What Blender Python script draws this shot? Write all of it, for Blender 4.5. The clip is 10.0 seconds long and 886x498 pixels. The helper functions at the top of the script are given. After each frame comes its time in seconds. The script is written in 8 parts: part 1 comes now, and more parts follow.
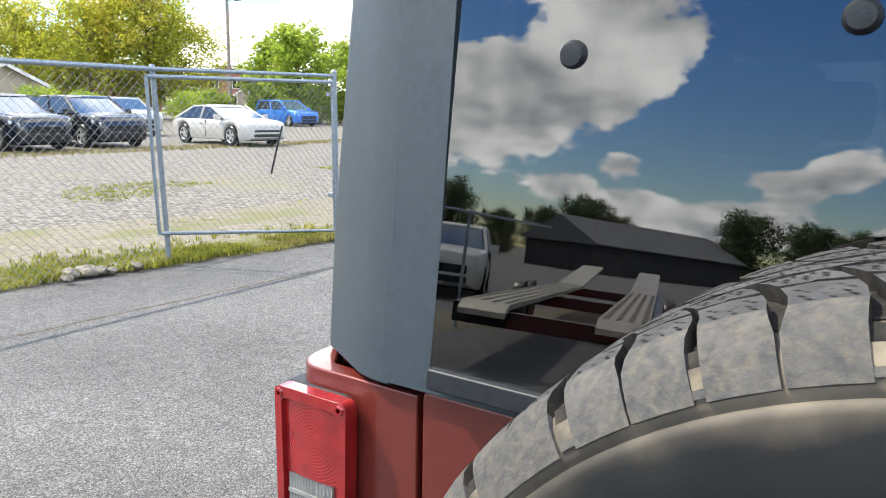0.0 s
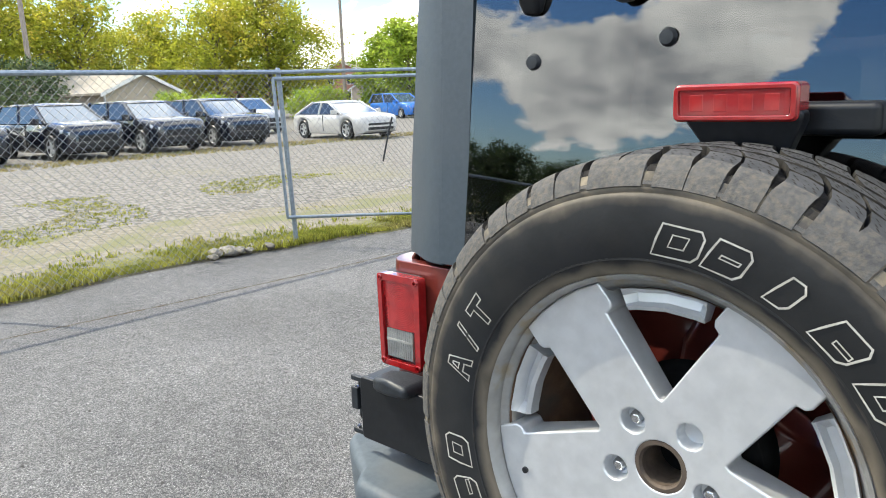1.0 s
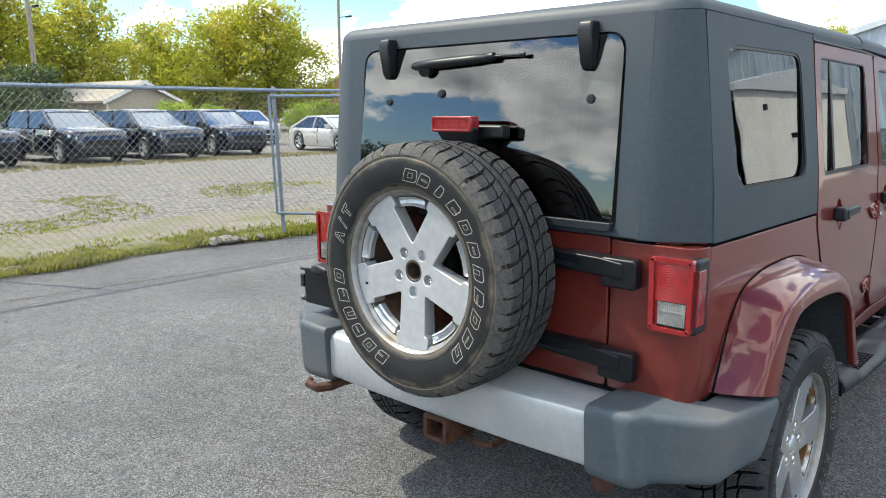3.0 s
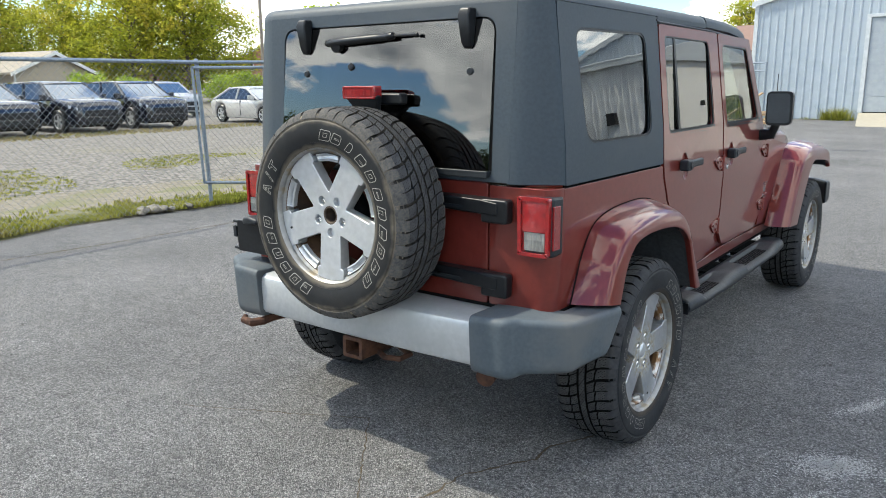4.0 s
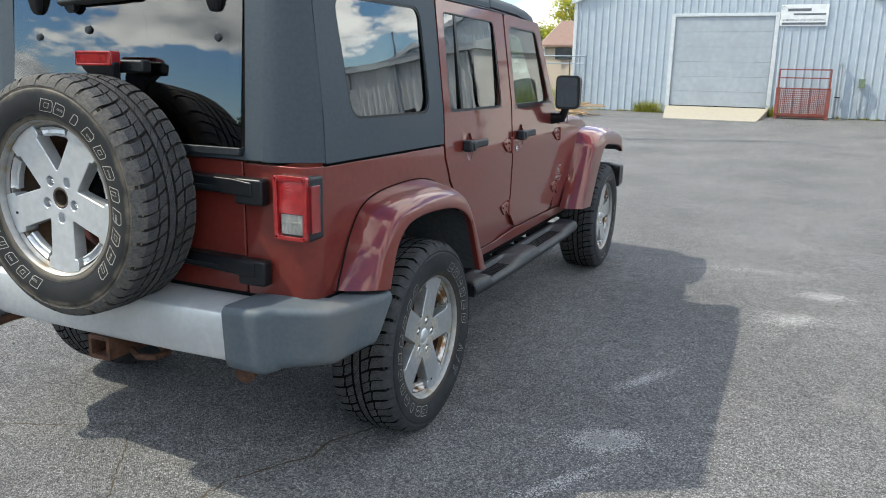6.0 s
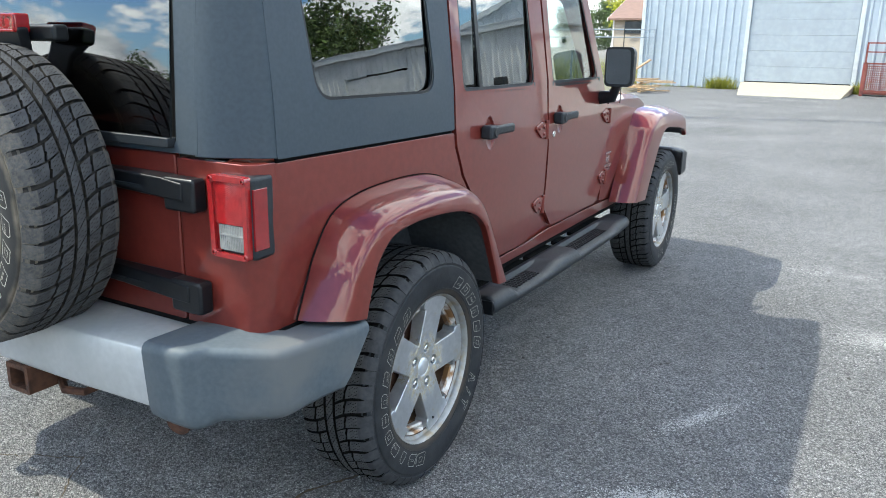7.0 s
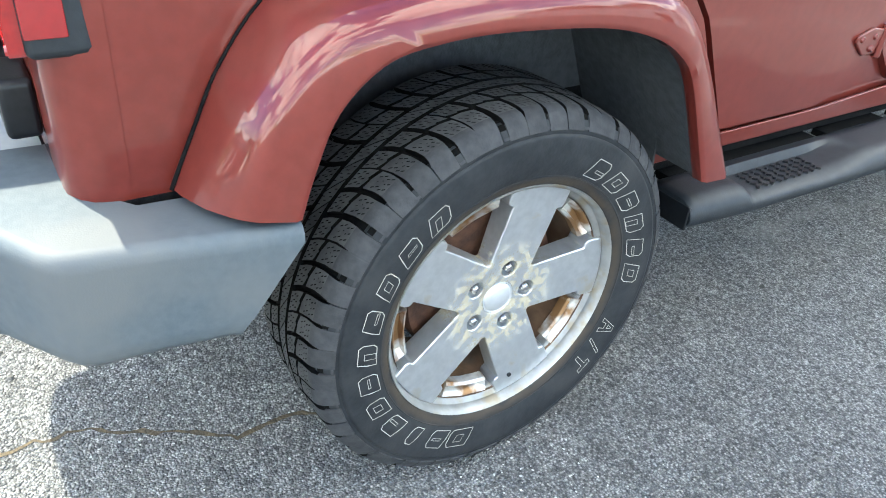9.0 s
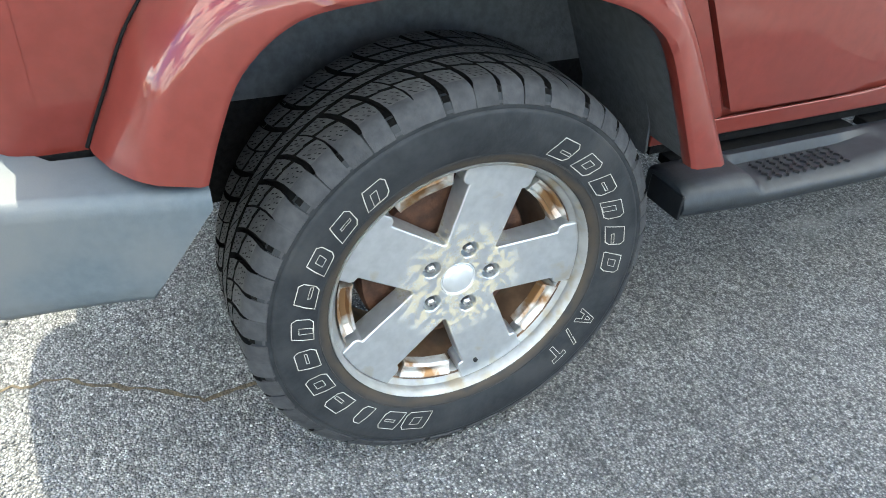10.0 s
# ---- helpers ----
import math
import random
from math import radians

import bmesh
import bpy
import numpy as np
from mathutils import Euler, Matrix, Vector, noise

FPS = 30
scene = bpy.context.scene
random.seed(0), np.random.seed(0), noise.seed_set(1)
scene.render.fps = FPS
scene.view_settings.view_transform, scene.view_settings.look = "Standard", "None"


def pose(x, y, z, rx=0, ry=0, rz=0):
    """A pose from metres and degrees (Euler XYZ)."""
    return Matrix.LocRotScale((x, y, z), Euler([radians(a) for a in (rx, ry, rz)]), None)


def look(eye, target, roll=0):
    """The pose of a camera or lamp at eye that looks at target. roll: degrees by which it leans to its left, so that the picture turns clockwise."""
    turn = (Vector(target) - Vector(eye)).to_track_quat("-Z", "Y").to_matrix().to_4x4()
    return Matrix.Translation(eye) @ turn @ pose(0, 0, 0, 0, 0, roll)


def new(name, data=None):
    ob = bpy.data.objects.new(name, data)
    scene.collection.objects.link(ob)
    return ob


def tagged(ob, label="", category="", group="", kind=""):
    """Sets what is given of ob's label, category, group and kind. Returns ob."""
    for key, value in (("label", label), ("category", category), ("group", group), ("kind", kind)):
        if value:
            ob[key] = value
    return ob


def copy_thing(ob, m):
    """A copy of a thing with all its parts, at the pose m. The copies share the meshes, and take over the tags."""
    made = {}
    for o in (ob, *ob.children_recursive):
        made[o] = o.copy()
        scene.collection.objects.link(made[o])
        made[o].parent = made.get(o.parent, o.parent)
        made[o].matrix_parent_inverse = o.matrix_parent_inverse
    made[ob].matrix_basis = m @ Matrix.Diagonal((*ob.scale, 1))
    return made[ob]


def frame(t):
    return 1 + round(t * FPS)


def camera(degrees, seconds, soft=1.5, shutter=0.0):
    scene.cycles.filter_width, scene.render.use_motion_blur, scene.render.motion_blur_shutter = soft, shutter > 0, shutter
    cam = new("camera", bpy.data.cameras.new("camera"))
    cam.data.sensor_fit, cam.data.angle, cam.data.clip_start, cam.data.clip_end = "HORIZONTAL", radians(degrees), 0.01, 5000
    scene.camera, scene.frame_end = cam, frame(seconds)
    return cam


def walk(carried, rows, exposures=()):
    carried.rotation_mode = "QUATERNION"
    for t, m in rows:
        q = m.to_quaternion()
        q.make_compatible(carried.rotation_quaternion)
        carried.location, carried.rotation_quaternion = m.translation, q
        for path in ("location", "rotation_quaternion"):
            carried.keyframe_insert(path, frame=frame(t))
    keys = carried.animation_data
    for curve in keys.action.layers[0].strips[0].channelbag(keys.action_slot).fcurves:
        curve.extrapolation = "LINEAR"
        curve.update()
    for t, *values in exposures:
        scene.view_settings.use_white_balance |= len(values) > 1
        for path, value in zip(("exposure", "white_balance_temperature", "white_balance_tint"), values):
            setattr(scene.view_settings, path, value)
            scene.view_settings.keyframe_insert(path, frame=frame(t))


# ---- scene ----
cam = camera(60.9, 10.0, soft=1.0)
PATH = [
    (0, (-0.064, -1.346, 1.452), (-1.162, 0.283, 1.078), 1.0),
    (0.5, (0.103, -1.594, 1.465), (-1.106, -0.055, 1.05), -1.9),
    (1, (0.394, -1.736, 1.455), (-0.937, -0.299, 1.052), -2.0),
    (1.5, (0.73, -1.901, 1.457), (-0.643, -0.497, 1.079), -1.3),
    (2, (1.042, -2.159, 1.482), (-0.314, -0.737, 1.107), -1.1),
    (3.3, (1.682, -2.65, 1.463), (0.378, -1.176, 1.103), 0.1),
    (3.5, (1.756, -2.754, 1.46), (0.485, -1.26, 1.067), -0.3),
    (4, (1.946, -2.849, 1.469), (0.775, -1.287, 1.035), -0.5),
    (4.5, (2.179, -2.867, 1.46), (1.078, -1.252, 1.037), 0.1),
    (5, (2.222, -2.84, 1.466), (1.157, -1.197, 1.058), 0.4),
    (5.5, (2.126, -2.739, 1.449), (1.219, -1.008, 1.025), 0.9),
    (5.7, (2.098, -2.689, 1.42), (1.286, -0.916, 0.976), 1.2),
    (6.8, (2.077, -2.091, 1.41), (1.199, -0.371, 0.888), 1.5),
    (7, (2.009, -1.957, 1.398), (1.058, -0.278, 0.873), 1.0),
    (7.5, (1.946, -1.609, 1.354), (0.839, -0.076, 0.704), 0.6),
    (8, (1.87, -1.231, 1.292), (0.622, 0.079, 0.44), 6.5),
    (8.5, (1.732, -0.94, 1.239), (0.4, 0.17, 0.243), 6.9),
    (9, (1.7, -0.737, 1.206), (0.321, 0.219, 0.118), 4.9),
    (9.5, (1.752, -0.605, 1.202), (0.291, 0.148, 0.062), 4.0),
    (10, (1.757, -0.513, 1.192), (0.308, 0.229, 0.029), 4.2),
]
walk(cam, [(t, look(eye, target, roll)) for t, eye, target, roll in PATH],
     exposures=[(0, 1.42, 6350, 7), (0.5, 1.14, 6450, 7), (1, 1.26, 6400, 5), (1.5, 1.12, 6400, 5), (2, 1.14, 6350, 4), (3.5, 1.00, 6300, 4), (4.0, 0.98, 6300, 4), (5.5, 0.84, 6350, 4), (7.0, 1.40, 6000, 2), (7.5, 1.70, 5800, 1), (8.0, 2.04, 5700, 0), (8.5, 2.33, 5850, -1), (9.0, 2.48, 6200, 0), (9.5, 2.50, 6450, 0), (10, 2.47, 6400, 0)])

# ---- sky and sun ----
SUN_AZ, SUN_EL = radians(-115), radians(52)   # where the sun stands: azimuth from +y towards +x, height
world = bpy.data.worlds.new("sky")
scene.world = world
world.use_nodes = True
wn, wl = world.node_tree.nodes, world.node_tree.links
wn.clear()
out = wn.new("ShaderNodeOutputWorld")
bg = wn.new("ShaderNodeBackground")
sky = wn.new("ShaderNodeTexSky")
sky.sky_type, sky.sun_disc = "NISHITA", False
sky.sun_elevation, sky.sun_rotation = SUN_EL, SUN_AZ
sky.dust_density, sky.air_density, sky.ozone_density = 0.35, 1.15, 3.0
tc = wn.new("ShaderNodeTexCoord")
sep = wn.new("ShaderNodeSeparateXYZ")
wl.new(tc.outputs["Generated"], sep.inputs[0])
up = wn.new("ShaderNodeMath"); up.operation = "MAXIMUM"; up.inputs[1].default_value = 0.0
wl.new(sep.outputs["Z"], up.inputs[0])
den = wn.new("ShaderNodeMath"); den.operation = "ADD"; den.inputs[1].default_value = 0.42
wl.new(up.outputs[0], den.inputs[0])
dx = wn.new("ShaderNodeMath"); dx.operation = "DIVIDE"
dy = wn.new("ShaderNodeMath"); dy.operation = "DIVIDE"
wl.new(sep.outputs["X"], dx.inputs[0]); wl.new(den.outputs[0], dx.inputs[1])
wl.new(sep.outputs["Y"], dy.inputs[0]); wl.new(den.outputs[0], dy.inputs[1])
com = wn.new("ShaderNodeCombineXYZ")
wl.new(dx.outputs[0], com.inputs[0]); wl.new(dy.outputs[0], com.inputs[1])
com.inputs[2].default_value = 9.7
cl = wn.new("ShaderNodeTexNoise")
cl.inputs["Scale"].default_value, cl.inputs["Detail"].default_value = 2.5, 10.0
cl.inputs["Roughness"].default_value, cl.inputs["Distortion"].default_value = 0.58, 0.10
wl.new(com.outputs[0], cl.inputs["Vector"])
# where the clouds stand thicker (+) or open (-): place in the cloud plane, reach, amount
CLOUDS = [(-0.70, -1.42, 0.22, 0.15), (-0.93, -1.27, 0.20, 0.15), (-0.97, -1.47, 0.13, 0.12), (-1.08, -1.11, 0.14, 0.12), (-0.56, -1.46, 0.09, 0.12),
          (-0.33, -1.51, 0.06, 0.20), (-0.38, -1.77, 0.08, 0.20), (-0.28, -1.83, 0.08, 0.20), (-0.18, -1.77, 0.09, 0.20), (-0.64, -1.72, 0.07, 0.16), (-0.83, -1.79, 0.08, 0.18), (-0.68, -1.92, 0.09, 0.14),
          (-0.42, -1.62, 0.26, -0.15), (-0.12, -1.42, 0.32, -0.17), (-1.17, -1.24, 0.09, -0.14), (-0.74, -1.57, 0.07, -0.10), (-0.75, 1.78, 0.20, -0.10), (-0.55, 1.90, 0.08, 0.16), (-1.35, 1.30, 0.10, -0.10)]
swell = cl.outputs["Fac"]
for cx_, cy_, reach_, amount_ in CLOUDS:
    ds_ = wn.new("ShaderNodeVectorMath"); ds_.operation = "DISTANCE"
    ds_.inputs[1].default_value = (cx_, cy_, 9.7)
    wl.new(com.outputs[0], ds_.inputs[0])
    fd_ = wn.new("ShaderNodeMapRange"); fd_.interpolation_type = "SMOOTHSTEP"
    fd_.inputs["From Max"].default_value = reach_ * 1.5
    fd_.inputs["To Min"].default_value, fd_.inputs["To Max"].default_value = amount_, 0.0
    wl.new(ds_.outputs["Value"], fd_.inputs["Value"])
    sum_ = wn.new("ShaderNodeMath"); sum_.operation = "ADD"
    wl.new(swell, sum_.inputs[0]); wl.new(fd_.outputs[0], sum_.inputs[1])
    swell = sum_.outputs[0]
ramp = wn.new("ShaderNodeValToRGB")
ramp.color_ramp.elements[0].position, ramp.color_ramp.elements[1].position = 0.485, 0.522
wl.new(swell, ramp.inputs[0])
aside = wn.new("ShaderNodeVectorMath"); aside.operation = "ADD"      # a look towards the sun tells lit sides from shaded ones
aside.inputs[1].default_value = (0.055 * math.sin(SUN_AZ), 0.055 * math.cos(SUN_AZ), 0.03)
wl.new(com.outputs[0], aside.inputs[0])
cl2 = wn.new("ShaderNodeTexNoise")
cl2.inputs["Scale"].default_value, cl2.inputs["Detail"].default_value = 2.5, 7.0
cl2.inputs["Roughness"].default_value, cl2.inputs["Distortion"].default_value = 0.58, 0.10
wl.new(aside.outputs[0], cl2.inputs["Vector"])
slope = wn.new("ShaderNodeMath"); slope.operation = "SUBTRACT"
wl.new(cl.outputs["Fac"], slope.inputs[0]); wl.new(cl2.outputs["Fac"], slope.inputs[1])
thick = wn.new("ShaderNodeMath"); thick.operation = "MULTIPLY_ADD"
thick.inputs[1].default_value, thick.inputs[2].default_value = -0.28, 0.160
wl.new(swell, thick.inputs[0])
shade = wn.new("ShaderNodeMath"); shade.operation = "ADD"
wl.new(slope.outputs[0], shade.inputs[0]); wl.new(thick.outputs[0], shade.inputs[1])
core = wn.new("ShaderNodeValToRGB")           # greyer in the middle and on the far side
core.color_ramp.elements[0].position, core.color_ramp.elements[1].position = 0.0, 1.0
core.color_ramp.elements[0].color = (3.8, 4.0, 4.4, 1)
core.color_ramp.elements[1].color = (15.2, 14.8, 14.2, 1)
span = wn.new("ShaderNodeMapRange")
span.inputs["From Min"].default_value, span.inputs["From Max"].default_value = -0.14, 0.085
wl.new(shade.outputs[0], span.inputs["Value"]); wl.new(span.outputs[0], core.inputs[0])
mix = wn.new("ShaderNodeMix"); mix.data_type = "RGBA"
wl.new(ramp.outputs[0], mix.inputs["Factor"])
deep = wn.new("ShaderNodeHueSaturation")       # a clear autumn blue
deep.inputs["Hue"].default_value, deep.inputs["Saturation"].default_value = 0.512, 1.34
wl.new(sky.outputs[0], deep.inputs["Color"])
wl.new(deep.outputs[0], mix.inputs["A"]); wl.new(core.outputs[0], mix.inputs["B"])
wl.new(mix.outputs["Result"], bg.inputs["Color"])
bg.inputs["Strength"].default_value = 0.125
wl.new(bg.outputs[0], out.inputs[0])

sun = new("sun", bpy.data.lights.new("sun", "SUN"))
sun.data.energy, sun.data.angle, sun.data.color = 3.05, radians(0.6), (1.0, 0.905, 0.755)
sun_way = Vector((math.sin(SUN_AZ) * math.cos(SUN_EL), math.cos(SUN_AZ) * math.cos(SUN_EL), math.sin(SUN_EL)))
sun.matrix_world = look(sun_way * 50, (0, 0, 0))

# ---- materials ----


def material(name, c1, c2=None, scale=8.0, rough=0.5, metal=0.0, bump=0.0, bump_scale=None, coat=0.0, spec=0.5, lo=0.35, hi=0.65,
             rough2=None, c3=None, scale3=1.0, lo3=0.5, hi3=0.7, by_object=0.0, by_island=0.0, detail=6.0, stretch=None, through_light=0.0, rings=(), ring_colour=(0.10, 0.075, 0.05), flaky=False):
    """A surface whose colour runs between c1 and c2 by fine noise, with stains of c3 by broad noise, and fine relief."""
    m = bpy.data.materials.new(name)
    m.use_nodes = True
    n, l = m.node_tree.nodes, m.node_tree.links
    b = n["Principled BSDF"]
    b.inputs["Roughness"].default_value, b.inputs["Metallic"].default_value = rough, metal
    b.inputs["Coat Weight"].default_value, b.inputs["Coat Roughness"].default_value = coat, 0.04
    b.inputs["Specular IOR Level"].default_value = spec
    tx = n.new("ShaderNodeTexCoord")
    vec = tx.outputs["Object"]
    if stretch:
        mp = n.new("ShaderNodeMapping")
        mp.inputs["Scale"].default_value = stretch
        l.new(vec, mp.inputs[0])
        vec = mp.outputs[0]
    fine = n.new("ShaderNodeTexNoise")
    fine.inputs["Scale"].default_value, fine.inputs["Detail"].default_value = scale, detail
    l.new(vec, fine.inputs["Vector"])
    r = n.new("ShaderNodeValToRGB")
    r.color_ramp.elements[0].position, r.color_ramp.elements[1].position = lo, hi
    r.color_ramp.elements[0].color, r.color_ramp.elements[1].color = (*c1, 1), (*(c2 or c1), 1)
    l.new(fine.outputs["Fac"], r.inputs[0])
    col = r.outputs[0]
    if c3:
        broad = n.new("ShaderNodeTexNoise")
        broad.inputs["Scale"].default_value, broad.inputs["Detail"].default_value = scale3, 5.0
        l.new(tx.outputs["Object"], broad.inputs["Vector"])
        r3 = n.new("ShaderNodeValToRGB")
        r3.color_ramp.elements[0].position, r3.color_ramp.elements[1].position = lo3, hi3
        l.new(broad.outputs["Fac"], r3.inputs[0])
        mx = n.new("ShaderNodeMix"); mx.data_type = "RGBA"
        l.new(r3.outputs[0], mx.inputs["Factor"])
        l.new(col, mx.inputs["A"]); mx.inputs["B"].default_value = (*c3, 1)
        col = mx.outputs["Result"]
    if by_object or by_island:
        src = n.new("ShaderNodeObjectInfo").outputs["Random"] if by_object else n.new("ShaderNodeNewGeometry").outputs["Random Per Island"]
        amount = by_object or by_island
        hs = n.new("ShaderNodeHueSaturation")
        mr = n.new("ShaderNodeMapRange")
        mr.inputs["To Min"].default_value, mr.inputs["To Max"].default_value = 1 - amount, 1 + amount
        l.new(src, mr.inputs["Value"]); l.new(mr.outputs[0], hs.inputs["Value"])
        l.new(col, hs.inputs["Color"])
        col = hs.outputs["Color"]
    if rings:
        # dirt that keeps to rings about the x axis: rows of (inner, outer) radius
        sp = n.new("ShaderNodeSeparateXYZ")
        l.new(tx.outputs["Object"], sp.inputs[0])
        cb = n.new("ShaderNodeCombineXYZ")
        l.new(sp.outputs["Y"], cb.inputs[0]); l.new(sp.outputs["Z"], cb.inputs[1])
        ln = n.new("ShaderNodeVectorMath"); ln.operation = "LENGTH"
        l.new(cb.outputs[0], ln.inputs[0])
        wob = n.new("ShaderNodeTexNoise")
        wob.inputs["Scale"].default_value, wob.inputs["Detail"].default_value = (46.0 if flaky else 16.0), (12.0 if flaky else 6.0)
        wob.inputs["Roughness"].default_value = 0.72 if flaky else 0.5
        l.new(tx.outputs["Object"], wob.inputs["Vector"])
        ad = n.new("ShaderNodeMath"); ad.operation = "MULTIPLY_ADD"
        ad.inputs[1].default_value, ad.inputs[2].default_value = 0.034, -0.017
        l.new(wob.outputs["Fac"], ad.inputs[0])
        sm = n.new("ShaderNodeMath"); sm.operation = "ADD"
        l.new(ln.outputs["Value"], sm.inputs[0]); l.new(ad.outputs[0], sm.inputs[1])
        patch = wob.outputs["Fac"]
        if flaky:
            fl = n.new("ShaderNodeMapRange")
            fl.inputs["From Min"].default_value, fl.inputs["From Max"].default_value = 0.500, 0.530
            l.new(patch, fl.inputs["Value"])
            patch = fl.outputs[0]
        for r0_, r1_, soft_ in rings:
            up_ = n.new("ShaderNodeMapRange")
            up_.inputs["From Min"].default_value, up_.inputs["From Max"].default_value = r0_ - soft_, r0_ + soft_
            dn_ = n.new("ShaderNodeMapRange")
            dn_.inputs["From Min"].default_value, dn_.inputs["From Max"].default_value = r1_ + soft_, r1_ - soft_
            pr = n.new("ShaderNodeMath"); pr.operation = "MULTIPLY"
            l.new(sm.outputs[0], up_.inputs["Value"]); l.new(sm.outputs[0], dn_.inputs["Value"])
            l.new(up_.outputs[0], pr.inputs[0]); l.new(dn_.outputs[0], pr.inputs[1])
            p2 = n.new("ShaderNodeMath"); p2.operation = "MULTIPLY"
            l.new(pr.outputs[0], p2.inputs[0]); l.new(patch, p2.inputs[1])
            p3 = n.new("ShaderNodeMath"); p3.operation = "MULTIPLY"; p3.inputs[1].default_value = 1.6; p3.use_clamp = True
            l.new(p2.outputs[0], p3.inputs[0])
            mz = n.new("ShaderNodeMix"); mz.data_type = "RGBA"
            l.new(p3.outputs[0], mz.inputs["Factor"])
            l.new(col, mz.inputs["A"]); mz.inputs["B"].default_value = (*ring_colour, 1)
            col = mz.outputs["Result"]
            if flaky:
                dull = n.new("ShaderNodeMapRange")
                dull.inputs["To Min"].default_value, dull.inputs["To Max"].default_value = metal, 0.1
                l.new(p3.outputs[0], dull.inputs["Value"]); l.new(dull.outputs[0], b.inputs["Metallic"])
    l.new(col, b.inputs["Base Color"])
    if through_light:
        tr = n.new("ShaderNodeBsdfTranslucent")
        l.new(col, tr.inputs["Color"])
        ms = n.new("ShaderNodeMixShader")
        ms.inputs[0].default_value = through_light
        l.new(b.outputs[0], ms.inputs[1]); l.new(tr.outputs[0], ms.inputs[2])
        l.new(ms.outputs[0], n["Material Output"].inputs["Surface"])
    if rough2 is not None:
        mr2 = n.new("ShaderNodeMapRange")
        mr2.inputs["To Min"].default_value, mr2.inputs["To Max"].default_value = rough, rough2
        l.new(fine.outputs["Fac"], mr2.inputs["Value"]); l.new(mr2.outputs[0], b.inputs["Roughness"])
    if bump:
        bn = n.new("ShaderNodeTexNoise")
        bn.inputs["Scale"].default_value, bn.inputs["Detail"].default_value = bump_scale or scale * 3, 4.0
        l.new(vec, bn.inputs["Vector"])
        bp = n.new("ShaderNodeBump")
        bp.inputs["Strength"].default_value, bp.inputs["Distance"].default_value = min(1.0, bump), 0.01
        l.new(bn.outputs["Fac"], bp.inputs["Height"]); l.new(bp.outputs[0], b.inputs["Normal"])
    return m


def glass(name, tint, ior=1.5, rough=0.0, wave=0.0):
    m = bpy.data.materials.new(name)
    m.use_nodes = True
    b = m.node_tree.nodes["Principled BSDF"]
    b.inputs["Base Color"].default_value = (*tint, 1)
    b.inputs["Transmission Weight"].default_value, b.inputs["IOR"].default_value = 1.0, ior
    b.inputs["Roughness"].default_value = rough
    if wave:                                   # pressed glass is never quite flat
        n, l = m.node_tree.nodes, m.node_tree.links
        tx = n.new("ShaderNodeTexCoord")
        no = n.new("ShaderNodeTexNoise")
        no.inputs["Scale"].default_value, no.inputs["Detail"].default_value = 7.0, 1.0
        bp = n.new("ShaderNodeBump")
        bp.inputs["Strength"].default_value, bp.inputs["Distance"].default_value = 1.0, wave
        l.new(tx.outputs["Object"], no.inputs["Vector"]); l.new(no.outputs["Fac"], bp.inputs["Height"]); l.new(bp.outputs[0], b.inputs["Normal"])
    return m


PAINT = material("dark_red_car_paint", (0.124, 0.0215, 0.0160), (0.142, 0.0250, 0.0190), 40, 0.34, 0.20, coat=0.8, spec=0.15,
                 c3=(0.108, 0.0240, 0.0190), scale3=1.5)
HARDTOP = material("grained_black_plastic_roof", (0.027, 0.039, 0.051), (0.034, 0.047, 0.060), 90, 0.55, bump=0.05, bump_scale=500,
                   c3=(0.046, 0.055, 0.064), scale3=2.0, spec=0.4)
BUMPER = material("faded_grey_plastic", (0.062, 0.077, 0.090), (0.076, 0.092, 0.106), 70, 0.6, bump=0.06, bump_scale=380,
                  c3=(0.100, 0.106, 0.110), scale3=4.0, spec=0.3)
SILVER = material("silver_bumper_paint", (0.47, 0.49, 0.50), (0.53, 0.55, 0.56), 50, 0.38, 0.45, coat=0.3, bump=0.02,
                  c3=(0.42, 0.44, 0.445), scale3=3.0)
BLACK = material("satin_black_plastic", (0.005, 0.006, 0.0075), (0.009, 0.010, 0.012), 60, 0.36, bump=0.03, bump_scale=300, spec=0.32)
STEP = material("grey_black_step_plastic", (0.010, 0.0125, 0.0155), (0.016, 0.0195, 0.024), 60, 0.46, spec=0.36, bump=0.08, bump_scale=300)
ARCH = material("grey_arch_liner", (0.039, 0.043, 0.048), (0.058, 0.063, 0.069), 60, 0.7, bump=0.2, spec=0.3)
# near-black for insides, gaps and undersides, with their shade in the colour
SHADEFILL = material("shade_fill_black", (0.0035, 0.0035, 0.004), (0.008, 0.008, 0.008), 80, 0.95, bump=0.3, spec=0.1)
RUBBER = material("tyre_rubber", (0.0115, 0.013, 0.0155), (0.020, 0.022, 0.025), 35, 0.6, bump=0.06, bump_scale=160, spec=0.22,
                  c3=(0.028, 0.029, 0.031), scale3=13.0, lo3=0.48, hi3=0.72, rings=((0.246, 0.262, 0.006),), ring_colour=(0.045, 0.035, 0.026))
TREAD = material("worn_tread_rubber", (0.026, 0.027, 0.030), (0.040, 0.041, 0.044), 60, 0.75, bump=0.10, bump_scale=260, by_island=0.12, spec=0.25)
DUSTY = material("dusty_tyre_rubber", (0.008, 0.0085, 0.0095), (0.014, 0.0145, 0.0155), 18, 0.6, bump=0.04, bump_scale=160, spec=0.3,
                 c3=(0.022, 0.021, 0.019), scale3=7.0, lo3=0.5, hi3=0.8, rings=((0.236, 0.258, 0.006), (0.340, 0.40, 0.012)), ring_colour=(0.130, 0.110, 0.082))
